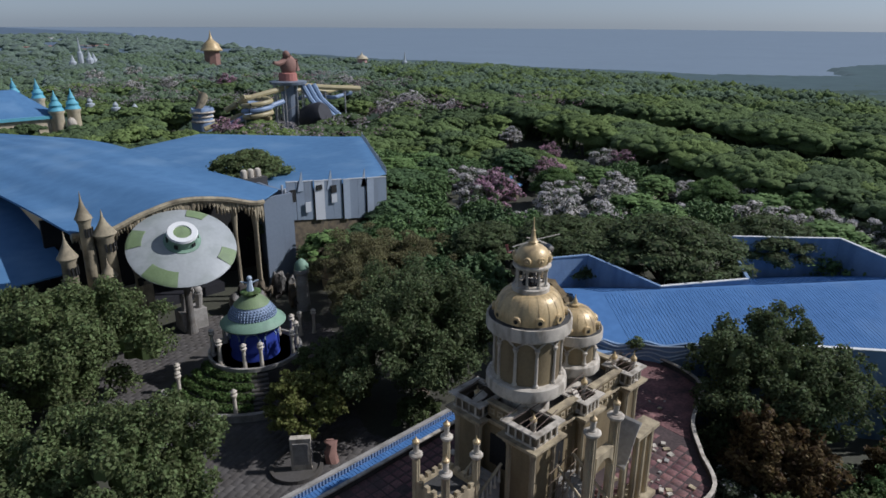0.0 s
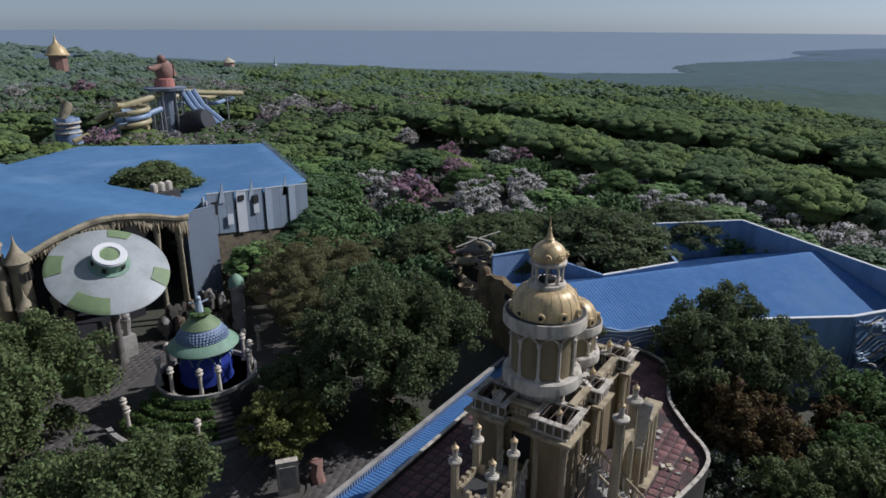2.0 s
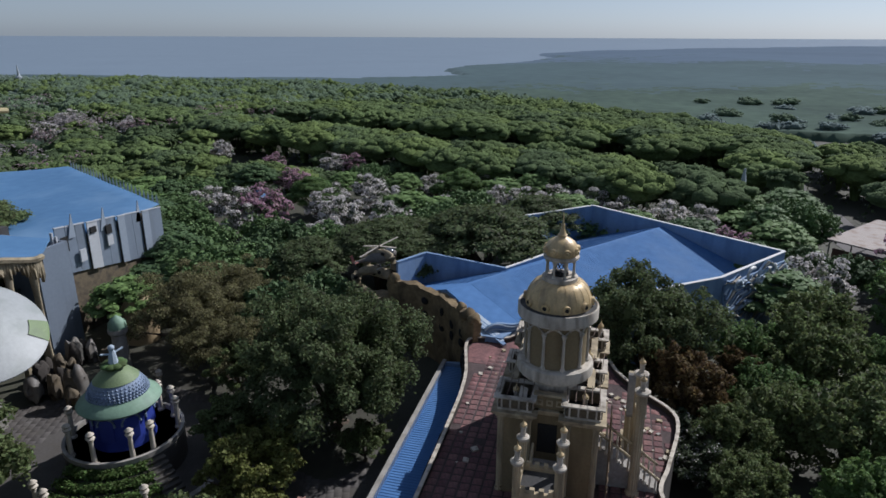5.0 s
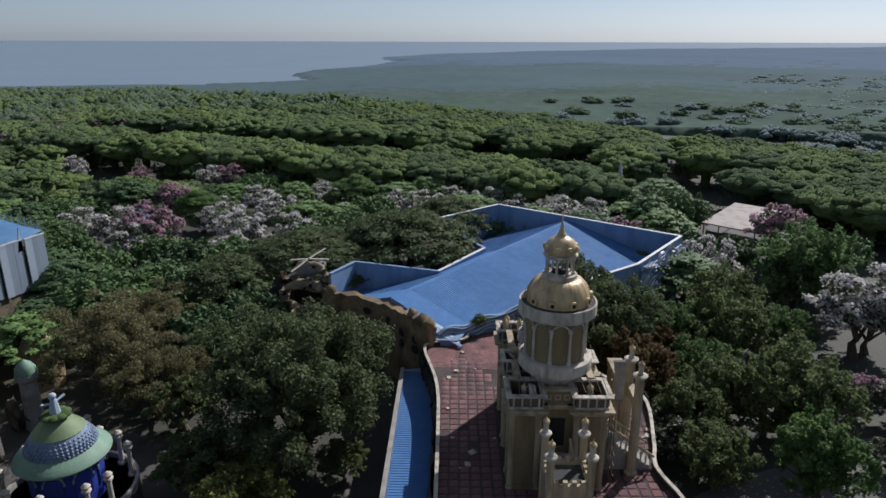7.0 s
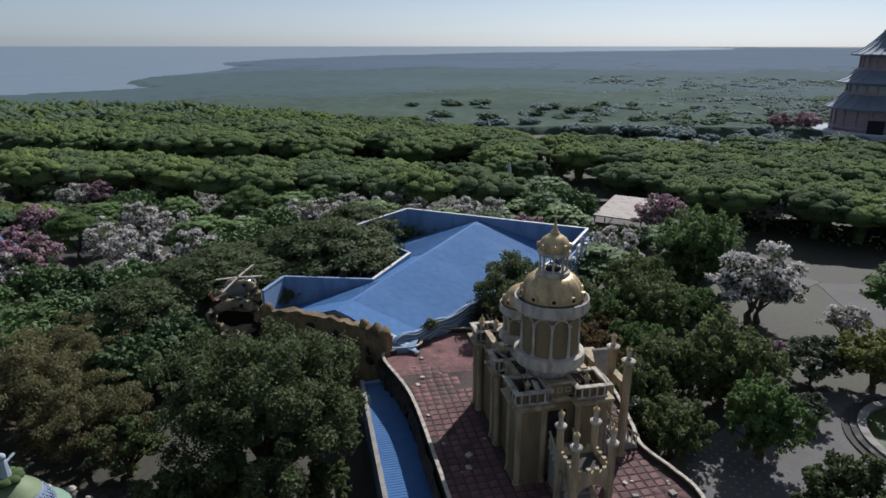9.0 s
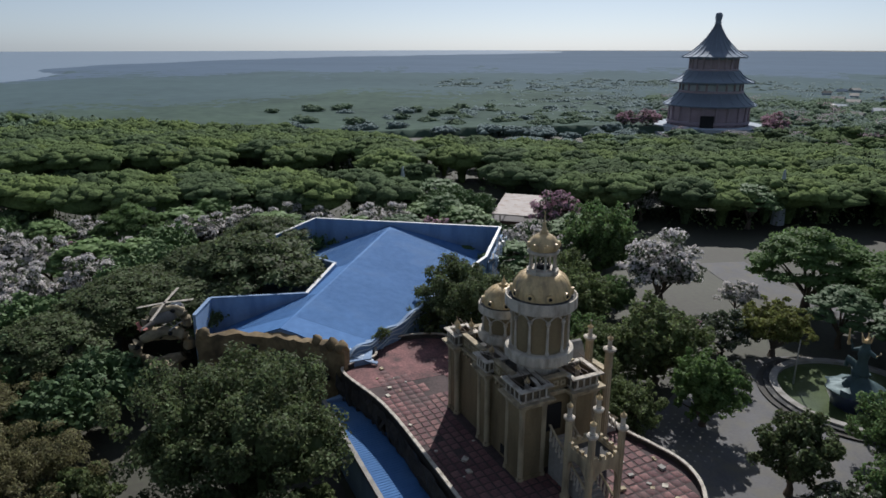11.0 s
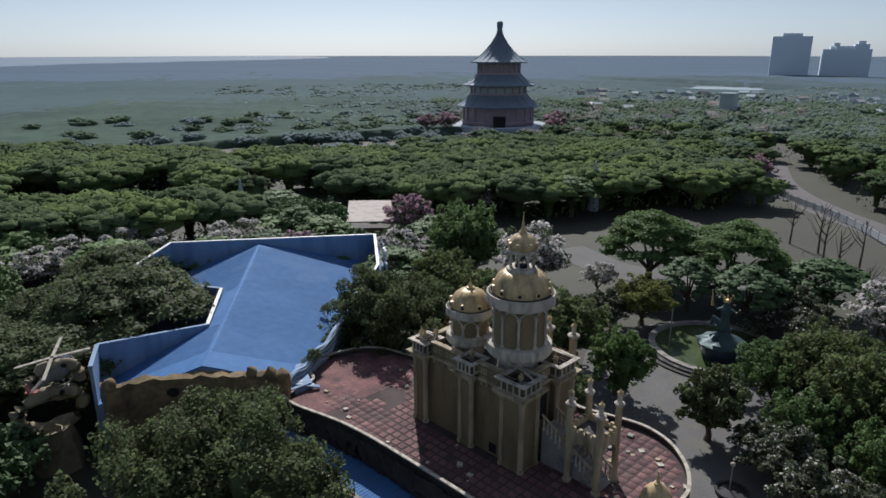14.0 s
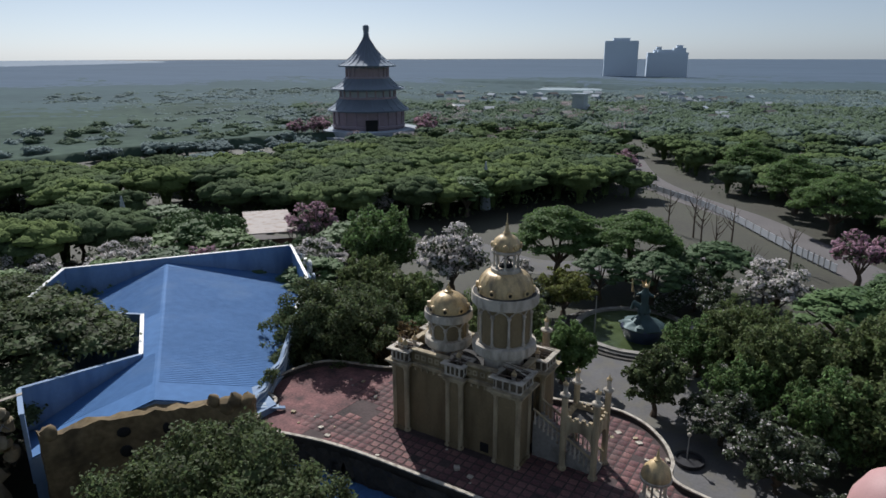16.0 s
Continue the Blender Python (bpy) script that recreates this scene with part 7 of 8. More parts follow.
for i in range(60):
    a = rng.uniform(-82, -52)
    r = rng.uniform(280, 520)
    x, y = r * math.cos(radians(a)), r * math.sin(radians(a))
    if math.hypot(x - TX, y - TY) < 60:
        continue
    w, d, h = rng.uniform(3, 7), rng.uniform(3, 6), rng.uniform(3.4, 5.0)
    hs = thing("town_house", (x, y, 0), "small low town house with a pale roof", "house", "houses of the far town")
    m = Matrix.Translation((x, y, 0)) @ pose(0, 0, 0, 0, 0, rng.uniform(0, 90))
    bm = B()
    box(bm, -w / 2, w / 2, -d / 2, d / 2, 0, h, m)
    part("wall", bm, "pagoda_pale", hs)
    bm = B()
    prism(bm, [(-w * 0.55, -d * 0.55), (w * 0.55, -d * 0.55), (w * 0.55, d * 0.55), (-w * 0.55, d * 0.55)], h, h + 1.4)
    for v in bm.verts:
        if v.co.z > h + 1:
            v.co.y *= 0.05
        v.co = m @ v.co
    part("roof", bm, rng.choice(("pale_sheet", "concrete", "pagoda_pale", "dull_steel")), hs)
t = thing("water_tower", (142, -292, 0), "pale square tower above the trees", "tower")
bm = B()
box(bm, 138.6, 145.4, -295, -289, 0, 12.6)
part("body", bm, "pagoda_pale", t)
bm = B()
box(bm, 138, 146, -295.6, -288.4, 12.6, 13.6)
part("cap", bm, "pagoda_pale", t)
rng = random.Random(22)
for i in range(70):
    x, y = rng.uniform(180, 560), rng.uniform(760, 1500)
    if inside(x + 25, y - 10, COAST):
        continue
    w, d, h = rng.uniform(5, 12), rng.uniform(5, 10), rng.uniform(0, 3)
    hs = thing("town_house", (x, y, 0), "low far house with a reddish roof", "house", "houses on the far shore")
    m = Matrix.Translation((x, y, 0)) @ pose(0, 0, 0, 0, 0, rng.uniform(0, 90))
    bm = B()
    box(bm, -w / 2, w / 2, -d / 2, d / 2, 0, h + 3, m)
    part("wall", bm, "pagoda_pale", hs)
    bm = B()
    box(bm, -w * 0.55, w * 0.55, -d * 0.55, d * 0.55, h + 3, h + 4.2, m)
    part("roof", bm, rng.choice(("red", "brown", "concrete", "concrete")), hs)

# rounded pink dome of a neighbouring roof
ros = thing("pink_dome", (1.5, 24.5, 0), "smooth faded pink dome on a round drum", "dome")
bm = B()
lathe(bm, [(3.0, 0), (3.0, 7.2)], 2.0, 19.5, 32)
part("drum", bm, "white", ros)
bm = B()
lathe(bm, [(3.1, 7.2), (3.2, 7.5), (3.0, 8.8), (2.4, 10.0), (1.4, 10.8), (0.05, 11.1)], 2.0, 19.5, 40)
part("dome", bm, "rosy", ros, "", True)

# ---- trees ----
def leaf_cloud(rng, blobs, count, size, flat=0.0, ruffle=0.42):
    """Leaf quads scattered over the shells of many small blobs (x, y, z, rx, ry, rz)."""
    blobs = np.asarray(blobs, float)
    area = blobs[:, 3] * blobs[:, 4] + blobs[:, 3] * blobs[:, 5]
    pick = rng.choice(len(blobs), count, p=area / area.sum())
    u = rng.standard_normal((count, 3))
    u[:, 2] = np.abs(u[:, 2]) * np.where(rng.random(count) < 0.78, 1, -0.6)
    u /= np.linalg.norm(u, axis=1)[:, None]
    b = blobs[pick]
    pos = b[:, :3] + u * b[:, 3:] * (0.35 + 0.62 * rng.random((count, 1)) ** 0.7 + 0.2 * np.minimum(np.abs(rng.standard_normal((count, 1))), 1.6))
    nrm = u * 0.55 + rng.standard_normal((count, 3)) * ruffle + np.array([0, 0, 0.3 + flat])
    nrm /= np.linalg.norm(nrm, axis=1)[:, None]
    t = np.cross(nrm, rng.standard_normal((count, 3)))
    t /= np.linalg.norm(t, axis=1)[:, None]
    w = np.cross(nrm, t)
    s = (size * (0.6 + 0.8 * rng.random(count)))[:, None]
    droop = nrm * s * 0.12
    v = np.stack([pos - t * s * 0.55, pos + w * s * 0.36 + droop, pos + t * s * 0.6, pos - w * s * 0.36 + droop], 1)
    return v.reshape(-1, 3)


def shells(blobs, k=0.85):
    """Smooth caps inside the clumps, so that a far crown closes."""
    u, w = np.meshgrid(np.linspace(0, 2 * np.pi, 9)[:-1], np.array([-0.35, 0.5, 1.3]), indexing="ij")
    dome = np.stack([np.cos(u) * np.cos(w), np.sin(u) * np.cos(w), np.sin(w)], -1)
    q = []
    for i in range(8):
        for j in range(2):
            a, b = dome[i], dome[(i + 1) % 8]
            q.append(np.stack([a[j], b[j], b[j + 1], a[j + 1]]))
    q = np.concatenate(q)
    bl = np.asarray(blobs, float)
    return (bl[:, None, :3] + q[None] * bl[:, None, 3:] * k).reshape(-1, 3)


def quads_of(n):
    return np.arange(n * 4).reshape(-1, 4)


def crown_blobs(rng, rad, height, base, kind):
    """Small clumps that make up a crown; base is the height of its underside."""
    out = []
    seedling = rng.uniform(0, 6)
    if kind == "umbrella":
        n = 64
        for i in range(n):
            r = rad * 0.9 * math.sqrt((i + 0.5) / n)
            a = i * 2.4 + rng.uniform(-0.3, 0.3)
            z = base + height * (0.86 - 0.74 * (r / rad) ** 2.2) + rng.uniform(-0.1, 0.08) * height
            k = rad * rng.uniform(0.15, 0.26)
            out.append((r * math.cos(a), r * math.sin(a), z, k, k, k * 0.42))
    elif kind == "loose":
        for i in range(110):
            d = rng.standard_normal(3)
            d[2] = abs(d[2]) * 0.9
            d /= np.linalg.norm(d)
            q = rng.uniform(0.35, 0.98)
            k = rad * rng.uniform(0.07, 0.18)
            out.append((d[0] * rad * q, d[1] * rad * q, base + height * (0.22 + 0.66 * d[2] * q), k, k * rng.uniform(0.7, 1.2), k * rng.uniform(0.45, 0.9)))
    else:
        lean = rng.uniform(-0.12, 0.12, 2)
        for i in range(230):
            d = rng.standard_normal(3)
            d[2] = d[2] * 0.9 + 0.25
            d /= np.linalg.norm(d)
            q = rng.uniform(0.45, 1.0) * (1 + 0.12 * math.sin(3 * math.atan2(d[1], d[0]) + seedling))
            k = rad * rng.uniform(0.055, 0.14)
            out.append(((d[0] * q + lean[0]) * rad, (d[1] * q + lean[1]) * rad, base + height * (0.42 + 0.47 * d[2] * q), k, k * rng.uniform(0.75, 1.2), k * rng.uniform(0.8, 1.6)))
    return out


def make_tree(seed, rad, top, base, kind, leaf, count, size, label, group="", flowers=None, nflower=0, fsize=0.3):
    """One tree at the origin: tapered trunk, limbs, a crown of leaves and perhaps blossom."""
    rng = np.random.default_rng(seed)
    t = thing("tree", (0, 0, 0), label, "tree", group)
    blobs = crown_blobs(rng, rad, top - base, base, kind)
    bm = B()
    r0 = 0.05 * rad + 0.1
    fork = base * 0.75
    tube(bm, [(0, 0, -0.1), (0.08 * rad * rng.uniform(-1, 1), 0.08 * rad * rng.uniform(-1, 1), fork * 0.6), (0, 0, fork)], [r0 * 1.5, r0, r0 * 0.8], 8)
    trunk = part("trunk", bm, "bark", t)
    for i in range(7):
        b = blobs[int(rng.integers(len(blobs)))]
        bm = B()
        mid = Vector((b[0] * 0.45, b[1] * 0.45, fork + (b[2] - fork) * 0.5))
        tube(bm, [(0, 0, fork * 0.85), mid, (b[0] * 0.9, b[1] * 0.9, b[2])], [r0 * 0.6, r0 * 0.35, r0 * 0.1], 6)
        part("limb", bm, "bark", trunk)
    v = leaf_cloud(rng, blobs, count, size, 0.9 if kind == "umbrella" else 0.0, 0.6 if size < 0.4 else 0.26)
    if kind != "loose":
        v = np.concatenate([shells(blobs if len(blobs) < 100 else [(b[0] * 0.8, b[1] * 0.8, base + (b[2] - base) * 0.85, b[3] * 1.3, b[4] * 1.3, b[5] * 1.1) for b in blobs[::3]], 0.85), v])
    me = quick_mesh("crown", v, quads_of(len(v) // 4))
    me.materials.append(M[leaf])
    c = new("crown", me)
    c.parent = t
    if flowers:
        bl = [b for b in blobs if rng.random() < 0.8]
        bl = [(x, y, z + rz * 0.15, rx * 1.05, ry * 1.05, rz * 1.15) for x, y, z, rx, ry, rz in bl]
        v = leaf_cloud(rng, bl, nflower, fsize, 0.2)
        me = quick_mesh("blossom", v, quads_of(nflower))
        me.materials.append(M[flowers])
        f = new("blossom", me)
        f.parent = t
        f["label"] = "pink blossom" if flowers == "pink" else "white blossom"
    return t


def place(proto, x, y, s=1.0, turn=0.0, sz=None, z=0.0):
    m = Matrix.Translation((x, y, z)) @ pose(0, 0, 0, 0, 0, turn) @ Matrix.Diagonal((s, s, sz or s, 1))
    return copy_thing(proto, m)


def settle(proto, x, y, s=1.0, turn=0.0, sz=None):
    proto.matrix_basis = Matrix.Translation((x, y, 0)) @ pose(0, 0, 0, 0, 0, turn) @ Matrix.Diagonal((s, s, sz or s, 1))
    return proto


BARE = ((29.6, -61.0, 9.5), (25.0, -64.0, 8.0), (18.8, -40.2, 7.5), (38.3, -72.0, 8.0), (32.6, -69.0, 9.0), (14.7, -57.5, 7.0), (26.6, -57.5, 7.5), (16.0, -36.2, 6.0))


TREES = []  # plan of all placed trees: x, y, radius


def grow(proto_args, spots):
    """First spot takes the tree itself, the rest copies of it."""
    t = make_tree(**proto_args)
    rad = proto_args["rad"]
    for i, (x, y, s) in enumerate(spots[1:]):
        place(t, x, y, s, (i * 97 + x * 13) % 360, s * (0.94 + 0.12 * ((i * 7) % 5) / 4))
        TREES.append((x, y, rad * s))
    x, y, s = spots[0]
    settle(t, x, y, s, (x * 31) % 360)
    TREES.append((x, y, rad * s))


# big trees near the path
grow(dict(seed=11, rad=8.7, top=13.9, base=1.6, kind="round", leaf="leaf_dark", count=52000, size=0.25, label="large dense dark-green tree beside the blue gutter roof"), [(36.9, 40.8, 1.0)])
grow(dict(seed=12, rad=7.6, top=13.4, base=1.4, kind="round", leaf="leaf_dark", count=48000, size=0.25, label="large dense dark-green tree between palace and hall"), [(51.0, 13.4, 1.0)])
grow(dict(seed=13, rad=6.9, top=11.4, base=1.5, kind="round", leaf="leaf_mid", count=42000, size=0.25, label="broad leafy green tree by the path"), [(9.4, 40.6, 1.0), (13.6, 61.4, 1.2), (2.0, 50.0, 0.95), (2.0, 66.0, 1.0)])
grow(dict(seed=14, rad=6.2, top=10.4, base=1.8, kind="loose", leaf="leaf_olive", count=34000, size=0.17, label="half-bare brown tree with thin dry leaves"), [(47.0, 61.5, 1.1), (55.0, 60.0, 0.95), (42.0, 55.0, 0.85)])
grow(dict(seed=15, rad=3.6, top=7.0, base=1.3, kind="loose", leaf="leaf_mid", count=13000, size=0.25, label="small open tree with bright leaf tufts"), [(31.5, 47.5, 0.9), (33.0, 36.6, 0.6), (40.0, 52.0, 0.9)])
grow(dict(seed=25, rad=3.7, top=7.0, base=1.2, kind="loose", leaf="leaf_yellow", count=12000, size=0.24, label="small open tree with yellowish leaf tufts"), [(25.6, 42.6, 1.05), (31.4, 44.0, 0.7), (38.7, -18.2, 1.15)])
grow(dict(seed=16, rad=3.6, top=8.4, base=1.2, kind="round", leaf="leaf_red", count=13000, size=0.25, label="tree with rusty red young leaves"), [(44.6, 11.6, 1.1), (51.0, 5.4, 0.75)])
YARD_TREE = dict(rad=5.0, top=9.6, base=1.4, kind="round", count=12000, size=0.31)
grow(dict(seed=17, leaf="leaf_mid", label="round green tree at the yard's edge", **YARD_TREE),
     [(53.0, -1.0, 0.95), (39.6, -1.4, 1.05), (42.0, 3.4, 0.75), (11.2, -6.6, 1.0), (2.0, 1.0, 1.05), (3.5, -12.0, 1.0), (39.4, 7.0, 0.7), (-4.0, -5.0, 1.0), (61.6, -3.4, 0.9), (-2.0, 9.0, 0.9), (16.0, -11.6, 0.95), (33.4, 7.2, 0.62)])
grow(dict(seed=20, leaf="leaf_bright", label="bright green leafy tree at the yard's edge", **YARD_TREE),
     [(69.4, -16.8, 1.3), (47.0, 3.6, 0.75), (14.0, -1.4, 0.75), (6.4, 2.0, 0.9), (55.0, 4.0, 0.8), (10.5, -12.8, 0.8), (19.2, -9.2, 0.8), (56.4, -9.0, 0.65)])
grow(dict(seed=26, rad=3.3, top=8.2, base=1.5, kind="round", leaf="leaf_rain", count=11000, size=0.27, label="slender bright green tree in the pale yard"), [(31.3, 0.2, 1.0)])
grow(dict(seed=18, rad=3.2, top=7.4, base=1.6, kind="round", leaf="leaf_dark", count=13000, size=0.25, label="compact dark tree standing in the pale yard"), [(21.0, 1.7, 1.0)])
grow(dict(seed=19, rad=3.6, top=6.4, base=1.0, kind="loose", leaf="leaf_grey", count=8000, size=0.28, flowers="blossom", nflower=900, fsize=0.22, label="grey-green shrub tree with a few white flowers"), [(14.4, 3.6, 1.0), (41.6, -13.4, 1.0), (35.0, -7.6, 0.55), (9.2, 8.4, 1.1), (40.5, 12.6, 0.9), (36.4, 10.4, 0.75), (3.6, 13.6, 0.9), (24.0, -29.0, 1.1), (19.0, -24.0, 1.0), (26.6, -24.4, 0.6)])
# flat-topped rain trees
UMB = dict(kind="umbrella", size=0.36, group="flat-topped rain trees")
grow(dict(seed=21, rad=7.6, top=10.6, base=5.2, leaf="leaf_dark", count=15000, label="wide flat-topped dark rain tree in the hall's court", **UMB), [(71.0, 34.0, 1.15), (67.0, 42.4, 0.92), (79.0, 38.0, 0.9), (87.5, 29.0, 0.9), (69.0, 48.0, 0.95), (62.5, 55.0, 0.8), (76.0, 46.0, 0.85)])
grow(dict(seed=22, rad=7.0, top=10.4, base=3.0, leaf="leaf_rain", count=17000, label="wide flat-topped bright green rain tree", **UMB), [(46.0, -33.6, 1.1), (35.4, -37.2, 1.12), (102, 73, 0.75), (111, 47, 0.8), (10, -85, 1.2), (18, -102, 1.2), (-6, -75, 1.2), (31, -128, 1.2)])
grow(dict(seed=23, rad=6.2, top=15.2, base=10.4, leaf="leaf_mid", count=9000, label="flat-topped tree rising between the hall roofs", **UMB), [(48.6, 93.0, 1.0)])
# mid-field trees
W = dict(kind="loose", leaf="leaf_grey", count=2200, size=0.4, group="flowering trees")
grow(dict(seed=31, rad=4.6, top=9.2, base=2.6, flowers="blossom", nflower=3300, fsize=0.36, label="tree covered in white blossom", **W),
     [(131, 82, 0.8), (110, 65, 0.9), (92, 65, 0.95), (85, 60, 0.95), (78, 60, 0.8), (99, 58, 0.9), (116, 53, 0.8), (101, 48, 0.7), (85, 52, 0.95), (119, 43, 0.75), (107, 39, 0.8), (106, 33, 0.9), (110, 28, 0.85), (107, 22, 0.85), (104, 17, 0.85), (97, 10, 0.95), (89, 82, 1.0), (82, 76, 0.85), (104, 70, 0.7), (94, 91, 0.8), (55.4, -16.4, 1.25), (56.6, -18.4, 1.0), (93, -47, 0.75), (73.4, -6.6, 0.95), (49, -24, 0.6), (100, 5, 0.85), (14, -31, 1.05), (15.2, -14.4, 0.6), (168, 190, 1.1), (163, 163, 1.1), (147, 179, 1.0), (149, 131, 0.9), (142, 118, 0.8), (113, 364, 1.2), (127, 310, 1.2), (105, 293, 1.2), (198, 271, 1.2), (142, 391, 1.2)])
grow(dict(seed=32, rad=4.4, top=9.0, base=2.6, flowers="pink", nflower=3300, fsize=0.36, label="tree covered in pink blossom", **W),
     [(87, 75, 1.15), (81, 71, 0.8), (133, 78, 0.85), (133, 98, 0.7), (111, 82, 0.95), (101, 54, 0.75), (89, 1, 0.9), (89, -23, 1.15), (63, -122, 1.0), (5, -53, 1.1), (43.8, -10.2, 0.5), (85, 171, 1.2), (104, 16, 0.6), (205, 120, 0.8), (196, -141, 1.3), (203, -136, 1.1), (168, -178, 1.3), (164, -172, 1.0), (150, 300, 1.3)])
grow(dict(seed=33, rad=4.8, top=9.4, base=2.4, kind="round", leaf="wood_mid", count=3600, size=0.5, label="round green park tree", group="park trees"),
     [(86, 44, 1.0), (109, -3, 0.9), (100, -13, 0.9), (79, -27, 0.8), (74, 58, 0.9), (98, 42, 0.9), (70, 75, 0.9), (77, 83, 0.9), (80, 48, 0.9), (78, 70, 0.8)])
grow(dict(seed=34, rad=4.6, top=8.6, base=2.6, kind="round", leaf="wood_dark", count=3400, size=0.5, label="dark green park tree", group="park trees"),
     [(60, 58, 1.0), (67, 64, 0.9), (55, 50, 0.9), (72, 64, 0.9), (84, -7, 0.8), (80, -12, 0.8), (104, 4, 0.8), (120, 12, 0.9), (51, 54, 0.9)])

# ---- the wood behind, in long rows; nearest trees stand alone, the rest is one mesh ----
CLEAR = [(50, -21), (64, -24), (86, -42), (72, -68), (58, -86), (46, -102), (20, -80), (4, -60), (8, -38), (28, -44), (46, -44)]  # bare ground about the drive


def open_ground(x, y):
    """True where nothing may grow."""
    if inside(x, y, CLEAR):
        return True
    if inside(x, y, [(cx + (px - cx) * 1.06, cy + (py - cy) * 1.06) for poly, cx, cy in ((HALL, 68, 18),) for px, py in poly]):
        return True
    if inside(x, y, [(57.5 + (px - 57.5) * 1.05, 104 + (py - 104) * 1.05) for px, py in BH]):
        return True
    if x < 48 and 66 < y < 125:
        return True
    if x < 66 and 125 < y < 146 or -14 < x < 62 and 198 < y < 238 or (70 < x < 140 and 162 < y < 196):
        return True
    if math.hypot(x - 93.5, y - 199) < 12:
        return True
    if math.hypot(x - 100, y - 84) < 6 or math.hypot(x - 92, y - 73.5) < 5.5:
        return True
    if math.hypot(x - TX, y - TY) < 29:
        return True
    if x < 52 and -26 < y < 66:
        return True
    for ax, ay, bx, by, w in ((75, -165, 44, -108, 8), (44, -108, 25, -90, 10), (25, -90, 8, -66, 10), (8, -66, -40, -20, 10), (66, -40, 52, -36, 6), (52, -36, 30, -52, 7), (130, -22, 66, -34, 7), (330, -70, 132, -20, 4), (95, -14, 105, -30, 6), (90, -20, 100, -34, 6)):
        dx, dy = bx - ax, by - ay
        t = max(0, min(1, ((x - ax) * dx + (y - ay) * dy) / (dx * dx + dy * dy)))
        if math.hypot(x - ax - t * dx, y - ay - t * dy) < w:
            return True
    return False


def in_ponds(x, y):
    return any(((x - p) / (c + 12)) ** 2 + ((y - q - 25) / (e + 50)) ** 2 < 1 for p, q, c, e in ((262, -572, 62, 55), (330, -640, 90, 25)))


BAND = [(196, 205), (180, 166), (167, 123), (145, 71), (137, 55), (131, 38), (127, 22), (113, 8)]  # the tree row before the clearing
GREAT = [(262, 330), (235, 262), (205, 165), (190, 91), (180, 60), (171, 30), (158, 7), (146, -14), (169, -38), (219, 1), (235, 25), (288, 71), (312, 133), (345, 180), (330, 226), (345, 330)]
SOUTH = [(92, -36), (86, -50), (74, -72), (62, -87), (58, -98), (74, -112), (80, -126), (90, -136), (132, -118), (150, -60), (146, -14), (122, -30)]


def beside(x, y, line):
    """Distance of a plan point from a plan line."""
    best = 1e9
    for (ax, ay), (bx, by) in zip(line, line[1:]):
        dx, dy = bx - ax, by - ay
        t = max(0, min(1, ((x - ax) * dx + (y - ay) * dy) / (dx * dx + dy * dy)))
        best = min(best, math.hypot(x - ax - t * dx, y - ay - t * dy))
    return best


def cap_grid(seg, heights):
    """Unit dome in quads, four corners each."""
    a = np.linspace(0, 2 * np.pi, seg + 1)
    w = np.array(heights)
    P = np.stack([np.cos(w)[:, None] * np.cos(a), np.cos(w)[:, None] * np.sin(a), np.sin(w)[:, None] * np.ones(seg + 1)], -1)
    return np.stack([P[:-1, :-1], P[:-1, 1:], P[1:, 1:], P[1:, :-1]], 2).reshape(-1, 3)


CAPS = {True: cap_grid(7, (-0.3, 0.4, 1.5)), False: cap_grid(6, (-0.1, 1.5))}


